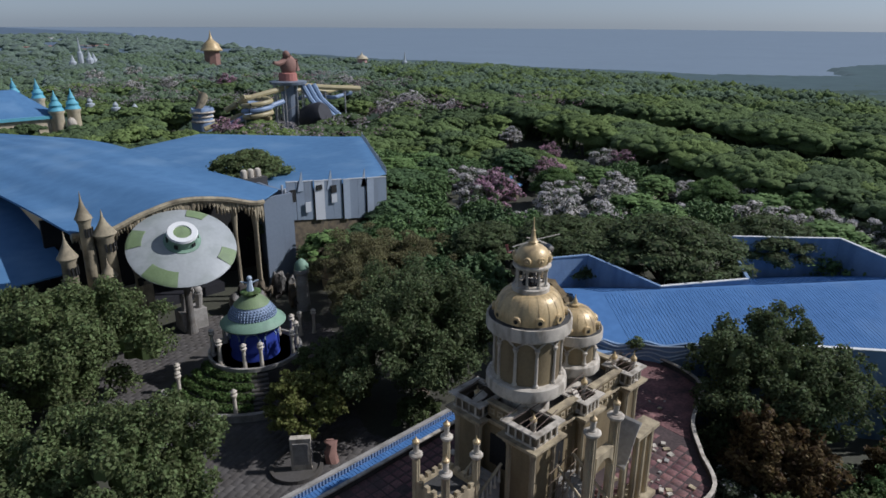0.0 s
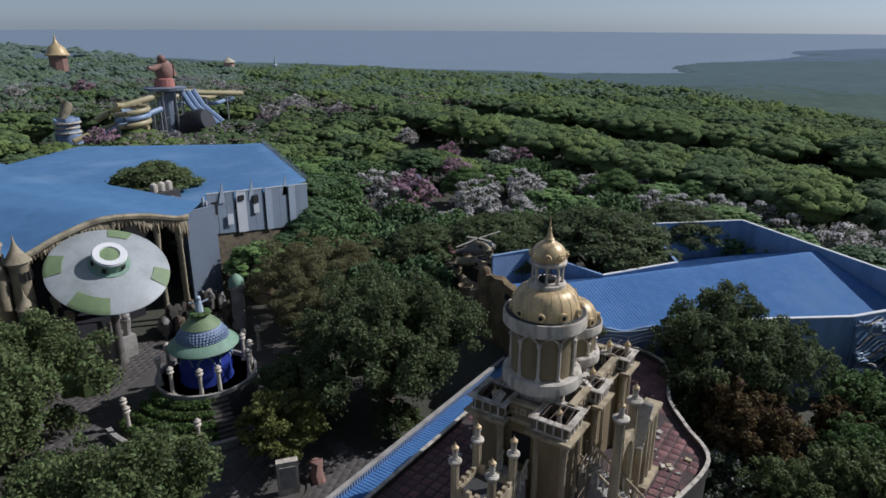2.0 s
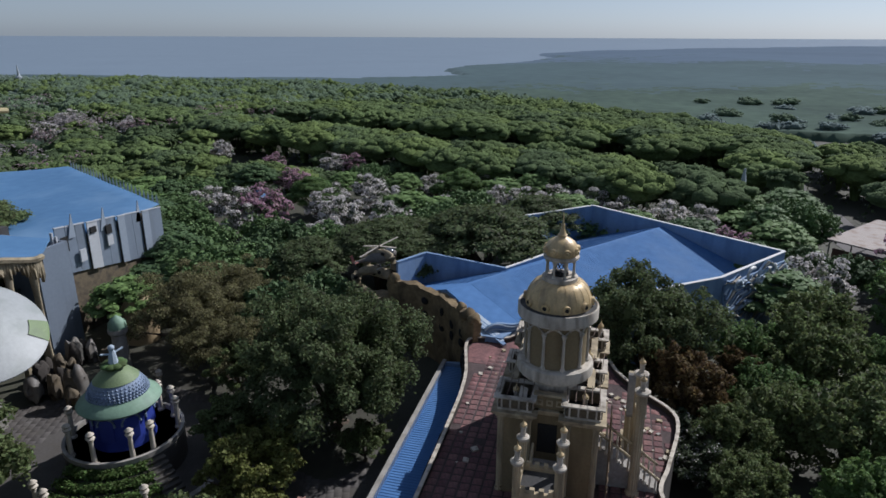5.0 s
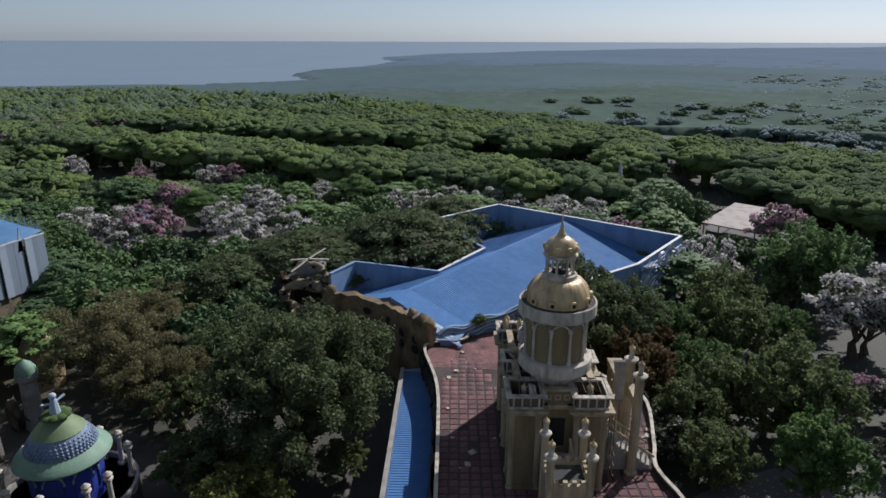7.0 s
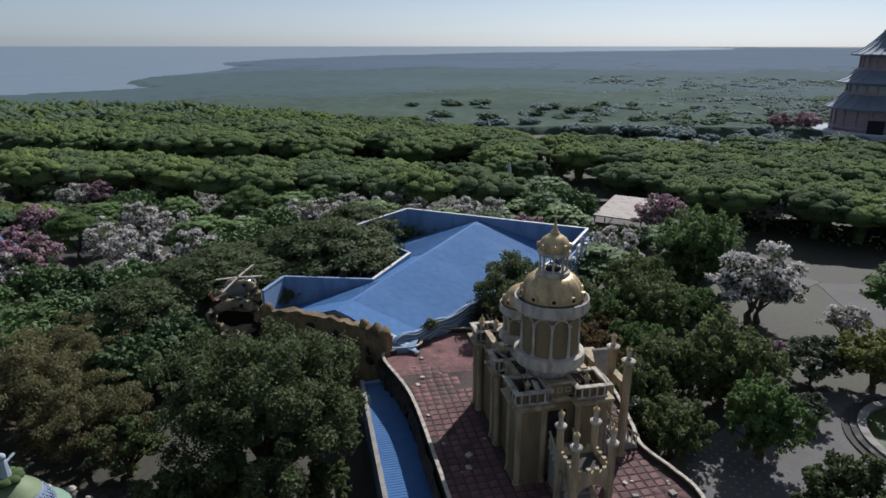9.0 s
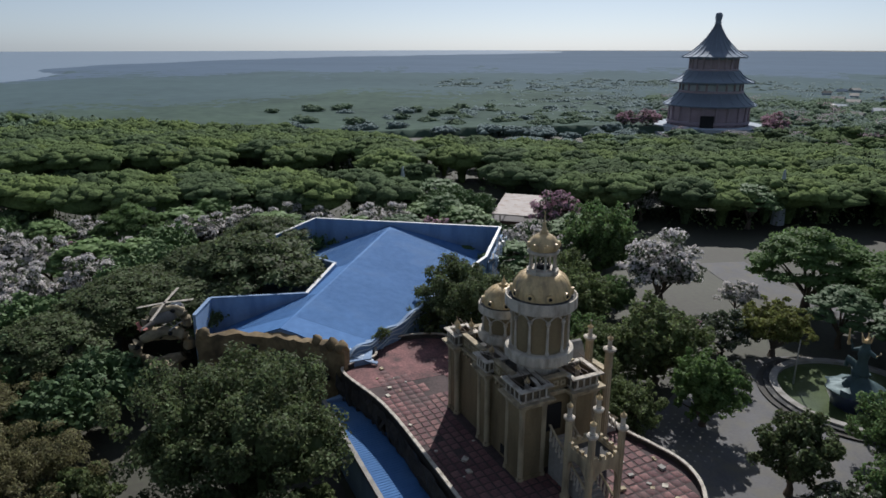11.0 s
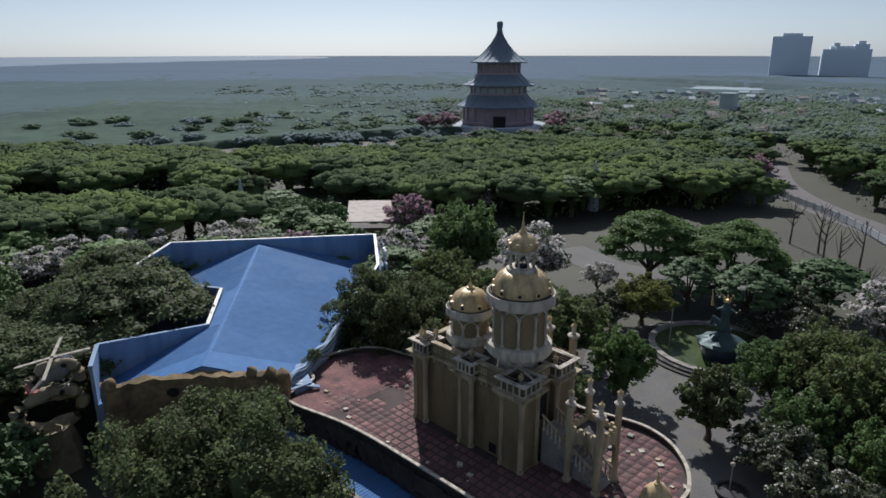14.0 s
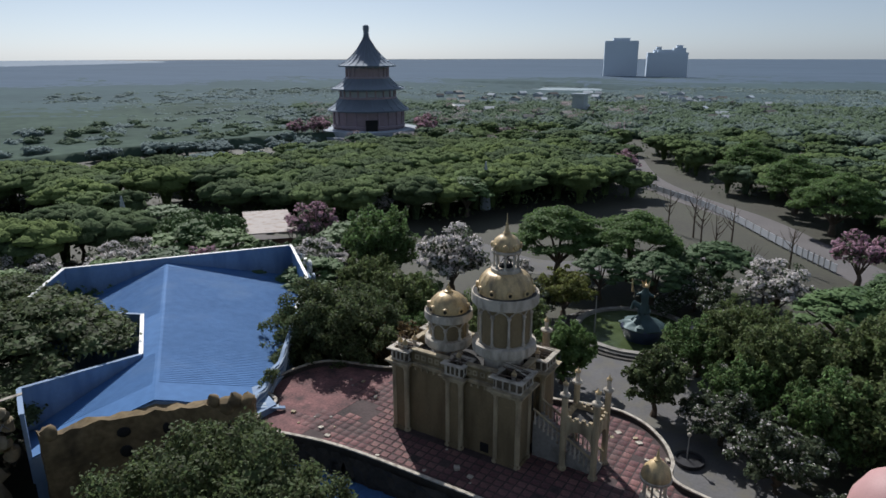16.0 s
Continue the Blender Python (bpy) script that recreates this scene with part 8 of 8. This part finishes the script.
def spread_crown(rng, x, y, rad, top, n, size, fine=True):
    """One spreading crown: soft leaf pads stepped over a low dome, loose leaves on them and a hanging skirt."""
    k = (14 if fine else 4) + int(rad * (2.4 if fine else 0.7))
    i = np.arange(k)
    r = rad * 0.86 * np.sqrt((i + 0.3) / k)
    a = i * 2.4 + rng.uniform(0, 6.3) + rng.uniform(-0.4, 0.4, k)
    pr = rad * rng.uniform(0.17, 0.31, k) * (1.0 if fine else 1.7)
    pz = top - 0.28 * rad * (r / rad) ** 2 - pr * 0.5 + rng.uniform(-0.045, 0.03, k) * top
    dims = np.stack([pr * rng.uniform(0.85, 1.15, k), pr * rng.uniform(0.85, 1.15, k), pr * rng.uniform(0.45, 0.7, k)], 1)
    pads = np.stack([x + r * np.cos(a), y + r * np.sin(a), pz], 1)
    cap = CAPS[fine]
    wob = 1 + 0.24 * np.sin(cap @ rng.standard_normal((3, k)) * 6.0 + np.arange(k)).T[:, :, None]
    pv = (pads[:, None] + cap[None] * dims[:, None] * wob).reshape(-1, 3)
    pn = (cap[None] / dims[:, None] * pr[:, None, None] * 0.55 + np.array([0, 0, 0.15])).reshape(-1, 3)
    m = int(n * 0.78)
    w = rng.choice(k, m, p=pr ** 2 / (pr ** 2).sum())
    u = rng.standard_normal((m, 3))
    u[:, 2] = np.abs(u[:, 2]) - 0.2
    u /= np.linalg.norm(u, axis=1)[:, None]
    pos = pads[w] + u * dims[w] * rng.uniform(0.95, 1.16, (m, 1))
    nrm = u / dims[w] * pr[w][:, None] * 0.55
    b = rng.uniform(0, 2 * np.pi, n - m)
    h = rng.uniform(0.1, 0.66, n - m)
    sr = rad * 0.95 * (1 + 0.1 * np.sin(3 * b + x) + 0.07 * np.sin(7 * b + y)) * rng.uniform(0.86, 1.03, n - m)
    pos = np.concatenate([pos, np.stack([x + sr * np.cos(b), y + sr * np.sin(b), h * top], 1)])
    nrm = np.concatenate([nrm, np.stack([np.cos(b), np.sin(b), np.zeros(n - m)], 1)])
    nrm = nrm / np.linalg.norm(nrm, axis=1)[:, None]
    tilt = nrm + rng.standard_normal((n, 3)) * 0.4
    tilt /= np.linalg.norm(tilt, axis=1)[:, None]
    t = np.cross(tilt, rng.standard_normal((n, 3)))
    t /= np.linalg.norm(t, axis=1)[:, None]
    c = np.cross(tilt, t)
    s = (size * rng.uniform(0.6, 1.35, n))[:, None]
    v = np.stack([pos - t * s * 0.55, pos - c * s * 0.4, pos + t * s * 0.6, pos + c * s * 0.4], 1).reshape(-1, 3)
    pn /= np.linalg.norm(pn, axis=1)[:, None]
    return np.concatenate([pv, v]), np.concatenate([pn, np.repeat(nrm, 4, 0)])


def crown_core(rng, x, y, rad, top, seg=10):
    """Closed dark inner dome under the pads of a spreading crown."""
    prof = np.array([(0.1, 0.02), (0.16, 0.36), (0.76, 0.56), (0.7, 0.77), (0.02, 0.86)])
    a = np.linspace(0, 2 * np.pi, seg + 1)[:-1] + rng.uniform(0, 1)
    wob = 1 + 0.1 * np.sin(3 * a + x) + 0.06 * np.sin(5 * a + y)
    P = np.stack([x + rad * prof[:, :1] * wob * np.cos(a), y + rad * prof[:, :1] * wob * np.sin(a), top * prof[:, 1:] * np.ones(seg)], -1)
    N = np.stack([np.cos(a) * np.ones((5, 1)), np.sin(a) * np.ones((5, 1)), np.array([0.0, -1.2, 0.1, 1.5, 9.0])[:, None] * np.ones(seg)], -1)
    N /= np.linalg.norm(N, axis=-1, keepdims=True)
    Q, R = np.roll(P, -1, 1), np.roll(N, -1, 1)
    v = np.stack([P[:-1], Q[:-1], Q[1:], P[1:]], 2).reshape(-1, 3)
    return v, np.stack([N[:-1], R[:-1], R[1:], N[1:]], 2).reshape(-1, 3)


def soft_mesh(name, packs, material, label):
    """Many crowns as one leafy mesh with smooth normals."""
    v, n = np.concatenate([p[0] for p in packs]), np.concatenate([p[1] for p in packs])
    me = quick_mesh(name, v, quads_of(len(v) // 4))
    me.polygons.foreach_set("use_smooth", np.ones(len(v) // 4, bool))
    me.normals_split_custom_set_from_vertices(n.tolist())
    me.materials.append(M[material])
    return tagged(new(name, me), label, "woodland", kind="stuff")


def wood():
    rng = np.random.default_rng(77)
    protos = []
    for seed, leaf, kind in ((41, "wood_bright", "umbrella"), (42, "wood_mid", "umbrella"), (43, "wood_mid", "round"), (44, "wood_dark", "umbrella")):
        protos.append(make_tree(seed, 5.8, 9.0, 3.2, kind, leaf, 2600, 0.46, "green spreading tree in the dense wood", "trees of the wood"))
    single, packs = [], {"canopy_bright": [], "canopy_mid": [], "canopy_deep": [], "canopy_far": [], "canopy_dim": [], "canopy_scrub": []}

    def crown(x, y, rad, top, key, leaves, size, fine):
        if leaves > 8:
            packs[key].append(crown_core(rng, x, y, rad, top, 10 if leaves > 100 else 7))
        packs[key].append(spread_crown(rng, x, y, rad, top, leaves, size, fine))

    step = 7.4
    for i in range(-20, 58):
        for j in range(-30, 50):
            x, y = step * (i + 0.5 * (j % 2)) + rng.uniform(-2.2, 2.2), step * 0.9 * j + rng.uniform(-2.2, 2.2)
            r = math.hypot(x - 15, y - 30)
            if r < 42 or r > 425 or open_ground(x, y):
                continue
            if any((x - a) ** 2 + (y - b) ** 2 < (0.75 * c + 2.2) ** 2 for a, b, c in TREES):
                continue
            row, great, south = beside(x, y, BAND) < 8.5, inside(x, y, GREAT), inside(x, y, SOUTH)
            if row or great or south:
                rad, top = rng.uniform(6.2, 8.6), 9.1 + 0.7 * math.sin(x * 0.11 + 2 * math.sin(y * 0.05)) * math.sin(y * 0.13) + rng.uniform(-0.45, 0.45) + (0.5 if row else 0)
                key = rng.choice(("canopy_bright", "canopy_mid", "canopy_mid", "canopy_deep"))
                lane = (0.785 * x - 0.62 * y - 97) % 32
                if rng.random() < (0.78 if lane > 24 and not row else 0.05):
                    continue
            elif x * 0.8 - y * 0.2 > 150 and y < 150 or r > 340:
                # thin edge of the wood towards the mangrove
                if rng.random() < 0.8 or y > -10 and x > 200 or r > 330:
                    continue
                rad, top, key = rng.uniform(3.5, 6.0), rng.uniform(3.8, 5.4), "canopy_scrub"
            elif x > 120 and -10 < y < 120:
                # the clearing behind the row
                if rng.random() < 0.7:
                    continue
                rad, top, key = rng.uniform(3.6, 5.0), rng.uniform(3.6, 5.4), "canopy_deep"
            elif y < -40:
                if rng.random() < 0.42:
                    continue
                rad, top, key = rng.uniform(4.2, 7.4), rng.uniform(6.0, 9.0), rng.choice(("canopy_mid", "canopy_far", "canopy_deep"))
            else:
                if rng.random() < (0.25 if y > 100 else 0.1):
                    continue
                rad, top, key = rng.uniform(4.0, 6.6), rng.uniform(6.0, 9.0), rng.choice(("canopy_bright", "canopy_mid", "canopy_deep", "canopy_deep"))
            if r < 112 and not row and not great and not south:
                single.append((x, y, rad / 5.8, top / 9.0))
                continue
            # most crowns this far out take the green with haze painted in
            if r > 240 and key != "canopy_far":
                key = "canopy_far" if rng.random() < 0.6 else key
            crown(x, y, rad, top, key, 900 if r < 130 else 420 if r < 190 else 150 if r < 260 else 70, 0.42 if r < 130 else 0.55 if r < 190 else 0.8, r < 230)
    single.sort(key=lambda q: math.hypot(q[0] - 15, q[1] - 30))
    for x, y, s, h in single[150:]:
        crown(x, y, s * 5.8, h * 9.0, "canopy_mid" if rng.random() < 0.5 else "canopy_deep", 420, 0.42, True)
    single = single[:150]
    for x, y, s, h in single[4:]:
        place(protos[3 if x < 85 and y > 20 else int(rng.integers(4))], x, y, s, rng.uniform(0, 360), h)
    for p, (x, y, s, h) in zip(protos, single):
        settle(p, x, y, s, 0.0, h)
    # beyond: wooded flats on the left, thin scrub towards the town
    for i in range(2600):
        a, r = rng.uniform(28, 112), 318 * (2.1 ** rng.random())
        x, y = 15 + r * math.cos(math.radians(a)), 30 + r * math.sin(math.radians(a))
        if (x * 0.8 - y * 0.2 < 190 or y > 260) and not open_ground(x, y) and not (x > 345 and y > 120):
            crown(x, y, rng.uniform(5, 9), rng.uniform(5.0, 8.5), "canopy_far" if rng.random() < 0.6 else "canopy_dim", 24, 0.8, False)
    for i in range(3000):
        a, r = -19 - 76 * rng.random() ** 0.6, rng.uniform(235, 640)
        x, y = r * math.cos(math.radians(a)), r * math.sin(math.radians(a))
        if not open_ground(x, y) and not in_ponds(x, y):
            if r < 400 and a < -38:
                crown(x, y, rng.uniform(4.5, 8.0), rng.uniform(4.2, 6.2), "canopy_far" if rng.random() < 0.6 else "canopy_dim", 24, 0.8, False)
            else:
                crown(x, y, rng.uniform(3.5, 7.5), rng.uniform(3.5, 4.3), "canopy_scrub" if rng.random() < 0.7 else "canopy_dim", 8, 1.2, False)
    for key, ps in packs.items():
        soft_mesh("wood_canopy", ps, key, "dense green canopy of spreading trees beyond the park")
    petals = {"blossom": [], "pink": []}  # pale flowering scrub between the trees
    for i in range(420):
        x, y = rng.uniform(75, 215), rng.uniform(130, 330)
        if not open_ground(x, y) and math.sin(x * 0.05 + 1.0) * math.sin(y * 0.04) > -0.1:
            petals["blossom" if rng.random() < 0.55 else "pink"].append(leaf_cloud(rng, [(x + rng.uniform(-3, 3), y + rng.uniform(-3, 3), rng.uniform(6.5, 9.0), 2.2, 2.2, 1.0) for k in range(3)], 46, 0.6, 0.8, 0.4))
    for i in range(60):
        a, r = math.radians(rng.uniform(-70, -35)), rng.uniform(170, 380)
        if not open_ground(r * math.cos(a), r * math.sin(a)):
            petals["pink" if rng.random() < 0.5 else "blossom"].append(leaf_cloud(rng, [(r * math.cos(a) + rng.uniform(-3, 3), r * math.sin(a) + rng.uniform(-3, 3), rng.uniform(5.0, 7.0), 2.6, 2.6, 1.0) for k in range(3)], 60, 0.7, 0.8, 0.4))
    for key, vs in petals.items():
        v = np.concatenate(vs)
        me = quick_mesh("flowering_scrub", v, quads_of(len(v) // 4))
        me.materials.append(M["dull_" + key])
        tagged(new("flowering_scrub", me), "pale flowering shrubs among the far trees", "shrubs", kind="stuff")


wood()


# dark clumps of trees along the far shore
rngt = np.random.default_rng(23)
vs = []
for i in range(420):
    x, y = rngt.uniform(60, 600), rngt.uniform(640, 1700)
    if not inside(x + 12, y - 6, COAST):
        vs.append(shells([(x + rngt.uniform(-9, 9), y + rngt.uniform(-9, 9), rngt.uniform(2, 5), rngt.uniform(5, 10), rngt.uniform(5, 10), rngt.uniform(3, 6.5)) for k in range(5)], 1.0))
vs = np.concatenate(vs)
me = quick_mesh("shore_trees", vs, np.arange(len(vs)).reshape(-1, 4))
me.materials.append(M["canopy_dim"])
me.polygons.foreach_set("use_smooth", np.ones(len(vs) // 4, bool))
tagged(new("shore_trees", me), "low dark trees along the far shore", "woodland", kind="stuff")


# climbing shrubs on the wavy parapet
rngs = np.random.default_rng(61)
for x, y, z in ((48.6, 25.4, 6.9),):
    v = leaf_cloud(rngs, [(x + rngs.uniform(-0.5, 0.5), y + rngs.uniform(-0.5, 0.5), z + rngs.uniform(-0.5, 0.5), 0.45, 0.45, 0.4) for k in range(6)], 900, 0.18, 0.1, 0.6) - np.array((x, y, z - 1.0))
    me = quick_mesh("wall_shrub", v, quads_of(len(v) // 4))
    me.materials.append(M["leaf_mid"])
    o = new("wall_shrub", me)
    o.location = (x, y, z - 1.0)
    tagged(o, "small green shrub rooted on the wavy wall", "shrub")

# thin bare trees beside the road
def bare_tree(x, y, h, seed):
    rng = random.Random(seed)
    t = thing("bare_tree", (x, y, 0), "slim leafless tree beside the road", "tree", "bare trees by the road")
    bm = B()
    tube(bm, [(x, y, -0.1), (x + rng.uniform(-0.2, 0.2), y, h * 0.5), (x + rng.uniform(-0.4, 0.4), y + rng.uniform(-0.4, 0.4), h)], [0.2, 0.14, 0.04], 7)
    tr = part("trunk", bm, "bark", t)
    for k in range(9):
        z = h * rng.uniform(0.35, 0.9)
        a = rng.uniform(0, 6.28)
        r = (h - z) * 0.5 + 0.5
        bm = B()
        tube(bm, [(x, y, z), (x + 0.5 * r * math.cos(a), y + 0.5 * r * math.sin(a), z + 0.5 * r), (x + r * math.cos(a), y + r * math.sin(a), z + 1.3 * r)], [0.07, 0.05, 0.015], 5)
        part("limb", bm, "bark", tr)


for i, (x, y, h) in enumerate(BARE):
    bare_tree(x, y, h, 70 + i)

# hedges of the stepped garden: clipped leaf bands on the beds
rngh = np.random.default_rng(8)
for i in range(4):
    r = 7.75 - i * 0.95
    blobs = [(QX + r * math.cos(a), QY + r * math.sin(a), 0.75 + 0.5 * i, 0.46, 0.46, 0.4) for a in np.linspace(radians(166), radians(236), 30)]
    v = leaf_cloud(rngh, blobs, 2200, 0.2)
    me = quick_mesh("hedge", v, quads_of(2200))
    me.materials.append(M["hedge"])
    tagged(new("hedge", me), "clipped curved green hedge on a garden bed", "hedge", "hedges of the stepped garden")

# ---- roof tiles of the terrace: those by the palace one by one, the rest in one mesh ----
def terrace_tiles():
    bm = B()
    s, h = 0.31, 0.03
    vs = [bm.verts.new(c) for c in ((-s, -s, 0), (s, -s, 0), (s, s, 0), (-s, s, 0), (-s + 0.03, -s + 0.03, h), (s - 0.03, -s + 0.03, h), (s - 0.03, s - 0.03, h), (-s + 0.03, s - 0.03, h))]
    for q in ((4, 5, 6, 7), (0, 1, 5, 4), (1, 2, 6, 5), (2, 3, 7, 6), (3, 0, 4, 7)):
        bm.faces.new([vs[i] for i in q])
    me = bpy.data.meshes.new("tile")
    bm.to_mesh(me)
    bm.free()
    me.materials.append(M["tile"])
    rng = random.Random(2)
    spots = []
    small = [(28 + (x - 28) * 0.972, 21 + (y - 21) * 0.95) for x, y in RIM]
    for i in range(74):
        for j in range(30):
            x, y = 5 + i * 0.73, 12.5 + j * 0.73
            if inside(x, y, small) and not (24.8 < x < 36.1 and 18.1 < y < 24.5) and rng.random() > 0.07 and x < 41 + 3 * math.sin(y):
                spots.append((x, y))
    spots.sort(key=lambda p: abs(p[0] - 29) + 0.6 * abs(p[1] - 22))
    for x, y in spots[:300]:
        o = bpy.data.objects.new("tile", me)
        scene.collection.objects.link(o)
        o.parent = terrace
        o.location = Vector((x + rng.uniform(-0.02, 0.02), y + rng.uniform(-0.02, 0.02), Z0 + 0.037 + rng.uniform(0, 0.012))) - BASES[terrace.name]
        o.rotation_euler = (rng.uniform(-0.01, 0.01), rng.uniform(-0.01, 0.01), rng.uniform(-0.02, 0.02))
    vs, k = [], np.array([(-s, -s, 0), (s, -s, 0), (s, s, 0), (-s, s, 0), (-s + .03, -s + .03, h), (s - .03, -s + .03, h), (s - .03, s - .03, h), (-s + .03, s - .03, h)])
    qs = []
    for n, (x, y) in enumerate(spots[300:]):
        vs.append(k + np.array((x, y, Z0 + 0.037)) - np.array(BASES[terrace.name]))
        qs.append(np.array(((4, 5, 6, 7), (0, 1, 5, 4), (1, 2, 6, 5), (2, 3, 7, 6), (3, 0, 4, 7))) + 8 * n)
    if vs:
        rest = quick_mesh("tile_field", np.concatenate(vs), np.concatenate(qs))
        rest.materials.append(M["tile_stuff"])
        o = new("tile_field", rest)
        o.parent = terrace
        tagged(o, "more red terrace tiles", kind="stuff")


terrace_tiles()


# ---- block paving of the plaza and pale inlays of the yard ----
def slabs(name, spots, sx, sy, h, z, turn, mat, label):
    k = np.array([(-sx, -sy, 0), (sx, -sy, 0), (sx, sy, 0), (-sx, sy, 0), (-sx + .02, -sy + .02, h), (sx - .02, -sy + .02, h), (sx - .02, sy - .02, h), (-sx + .02, sy - .02, h)])
    c, s = math.cos(turn), math.sin(turn)
    k = k @ np.array([(c, s, 0), (-s, c, 0), (0, 0, 1)])
    vs = np.concatenate([k + np.array((x, y, z)) for x, y in spots])
    qs = np.concatenate([np.array(((4, 5, 6, 7), (0, 1, 5, 4), (1, 2, 6, 5), (2, 3, 7, 6), (3, 0, 4, 7))) + 8 * n for n in range(len(spots))])
    me = quick_mesh(name, vs, qs)
    me.materials.append(M[mat])
    return tagged(new(name, me), label, "paving", kind="stuff")


rngp = random.Random(14)
flat = [(p.x, p.y) for p in PLAZA[:-1]]
spots = []
for i in range(60):
    for j in range(60):
        u, v = (i - 30) * 0.92 + (0.46 if j % 2 else 0), (j - 30) * 0.62
        x, y = 26 + 0.94 * u - 0.34 * v, 54 + 0.34 * u + 0.94 * v
        if inside(x, y, flat) and math.hypot(x - QX, y - QY) > 9.3 and rngp.random() > 0.03:
            spots.append((x, y))
slabs("paving_blocks", spots, 0.44, 0.29, 0.02, 0.058, math.atan2(0.34, 0.94), "block", "worn grey-brown paving blocks of the plaza")
spots = [(27 + 0.85 * i + 0.4 * (j % 2), 1.0 + 0.8 * j) for i in range(9) for j in range(8)]
slabs("paving_inlays", [p for p in spots if inside(*p, [(q.x, q.y) for q in YARD[:-1]])], 0.1, 0.1, 0.01, 0.048, 0.6, "concrete", "small pale square inlays in the yard paving")
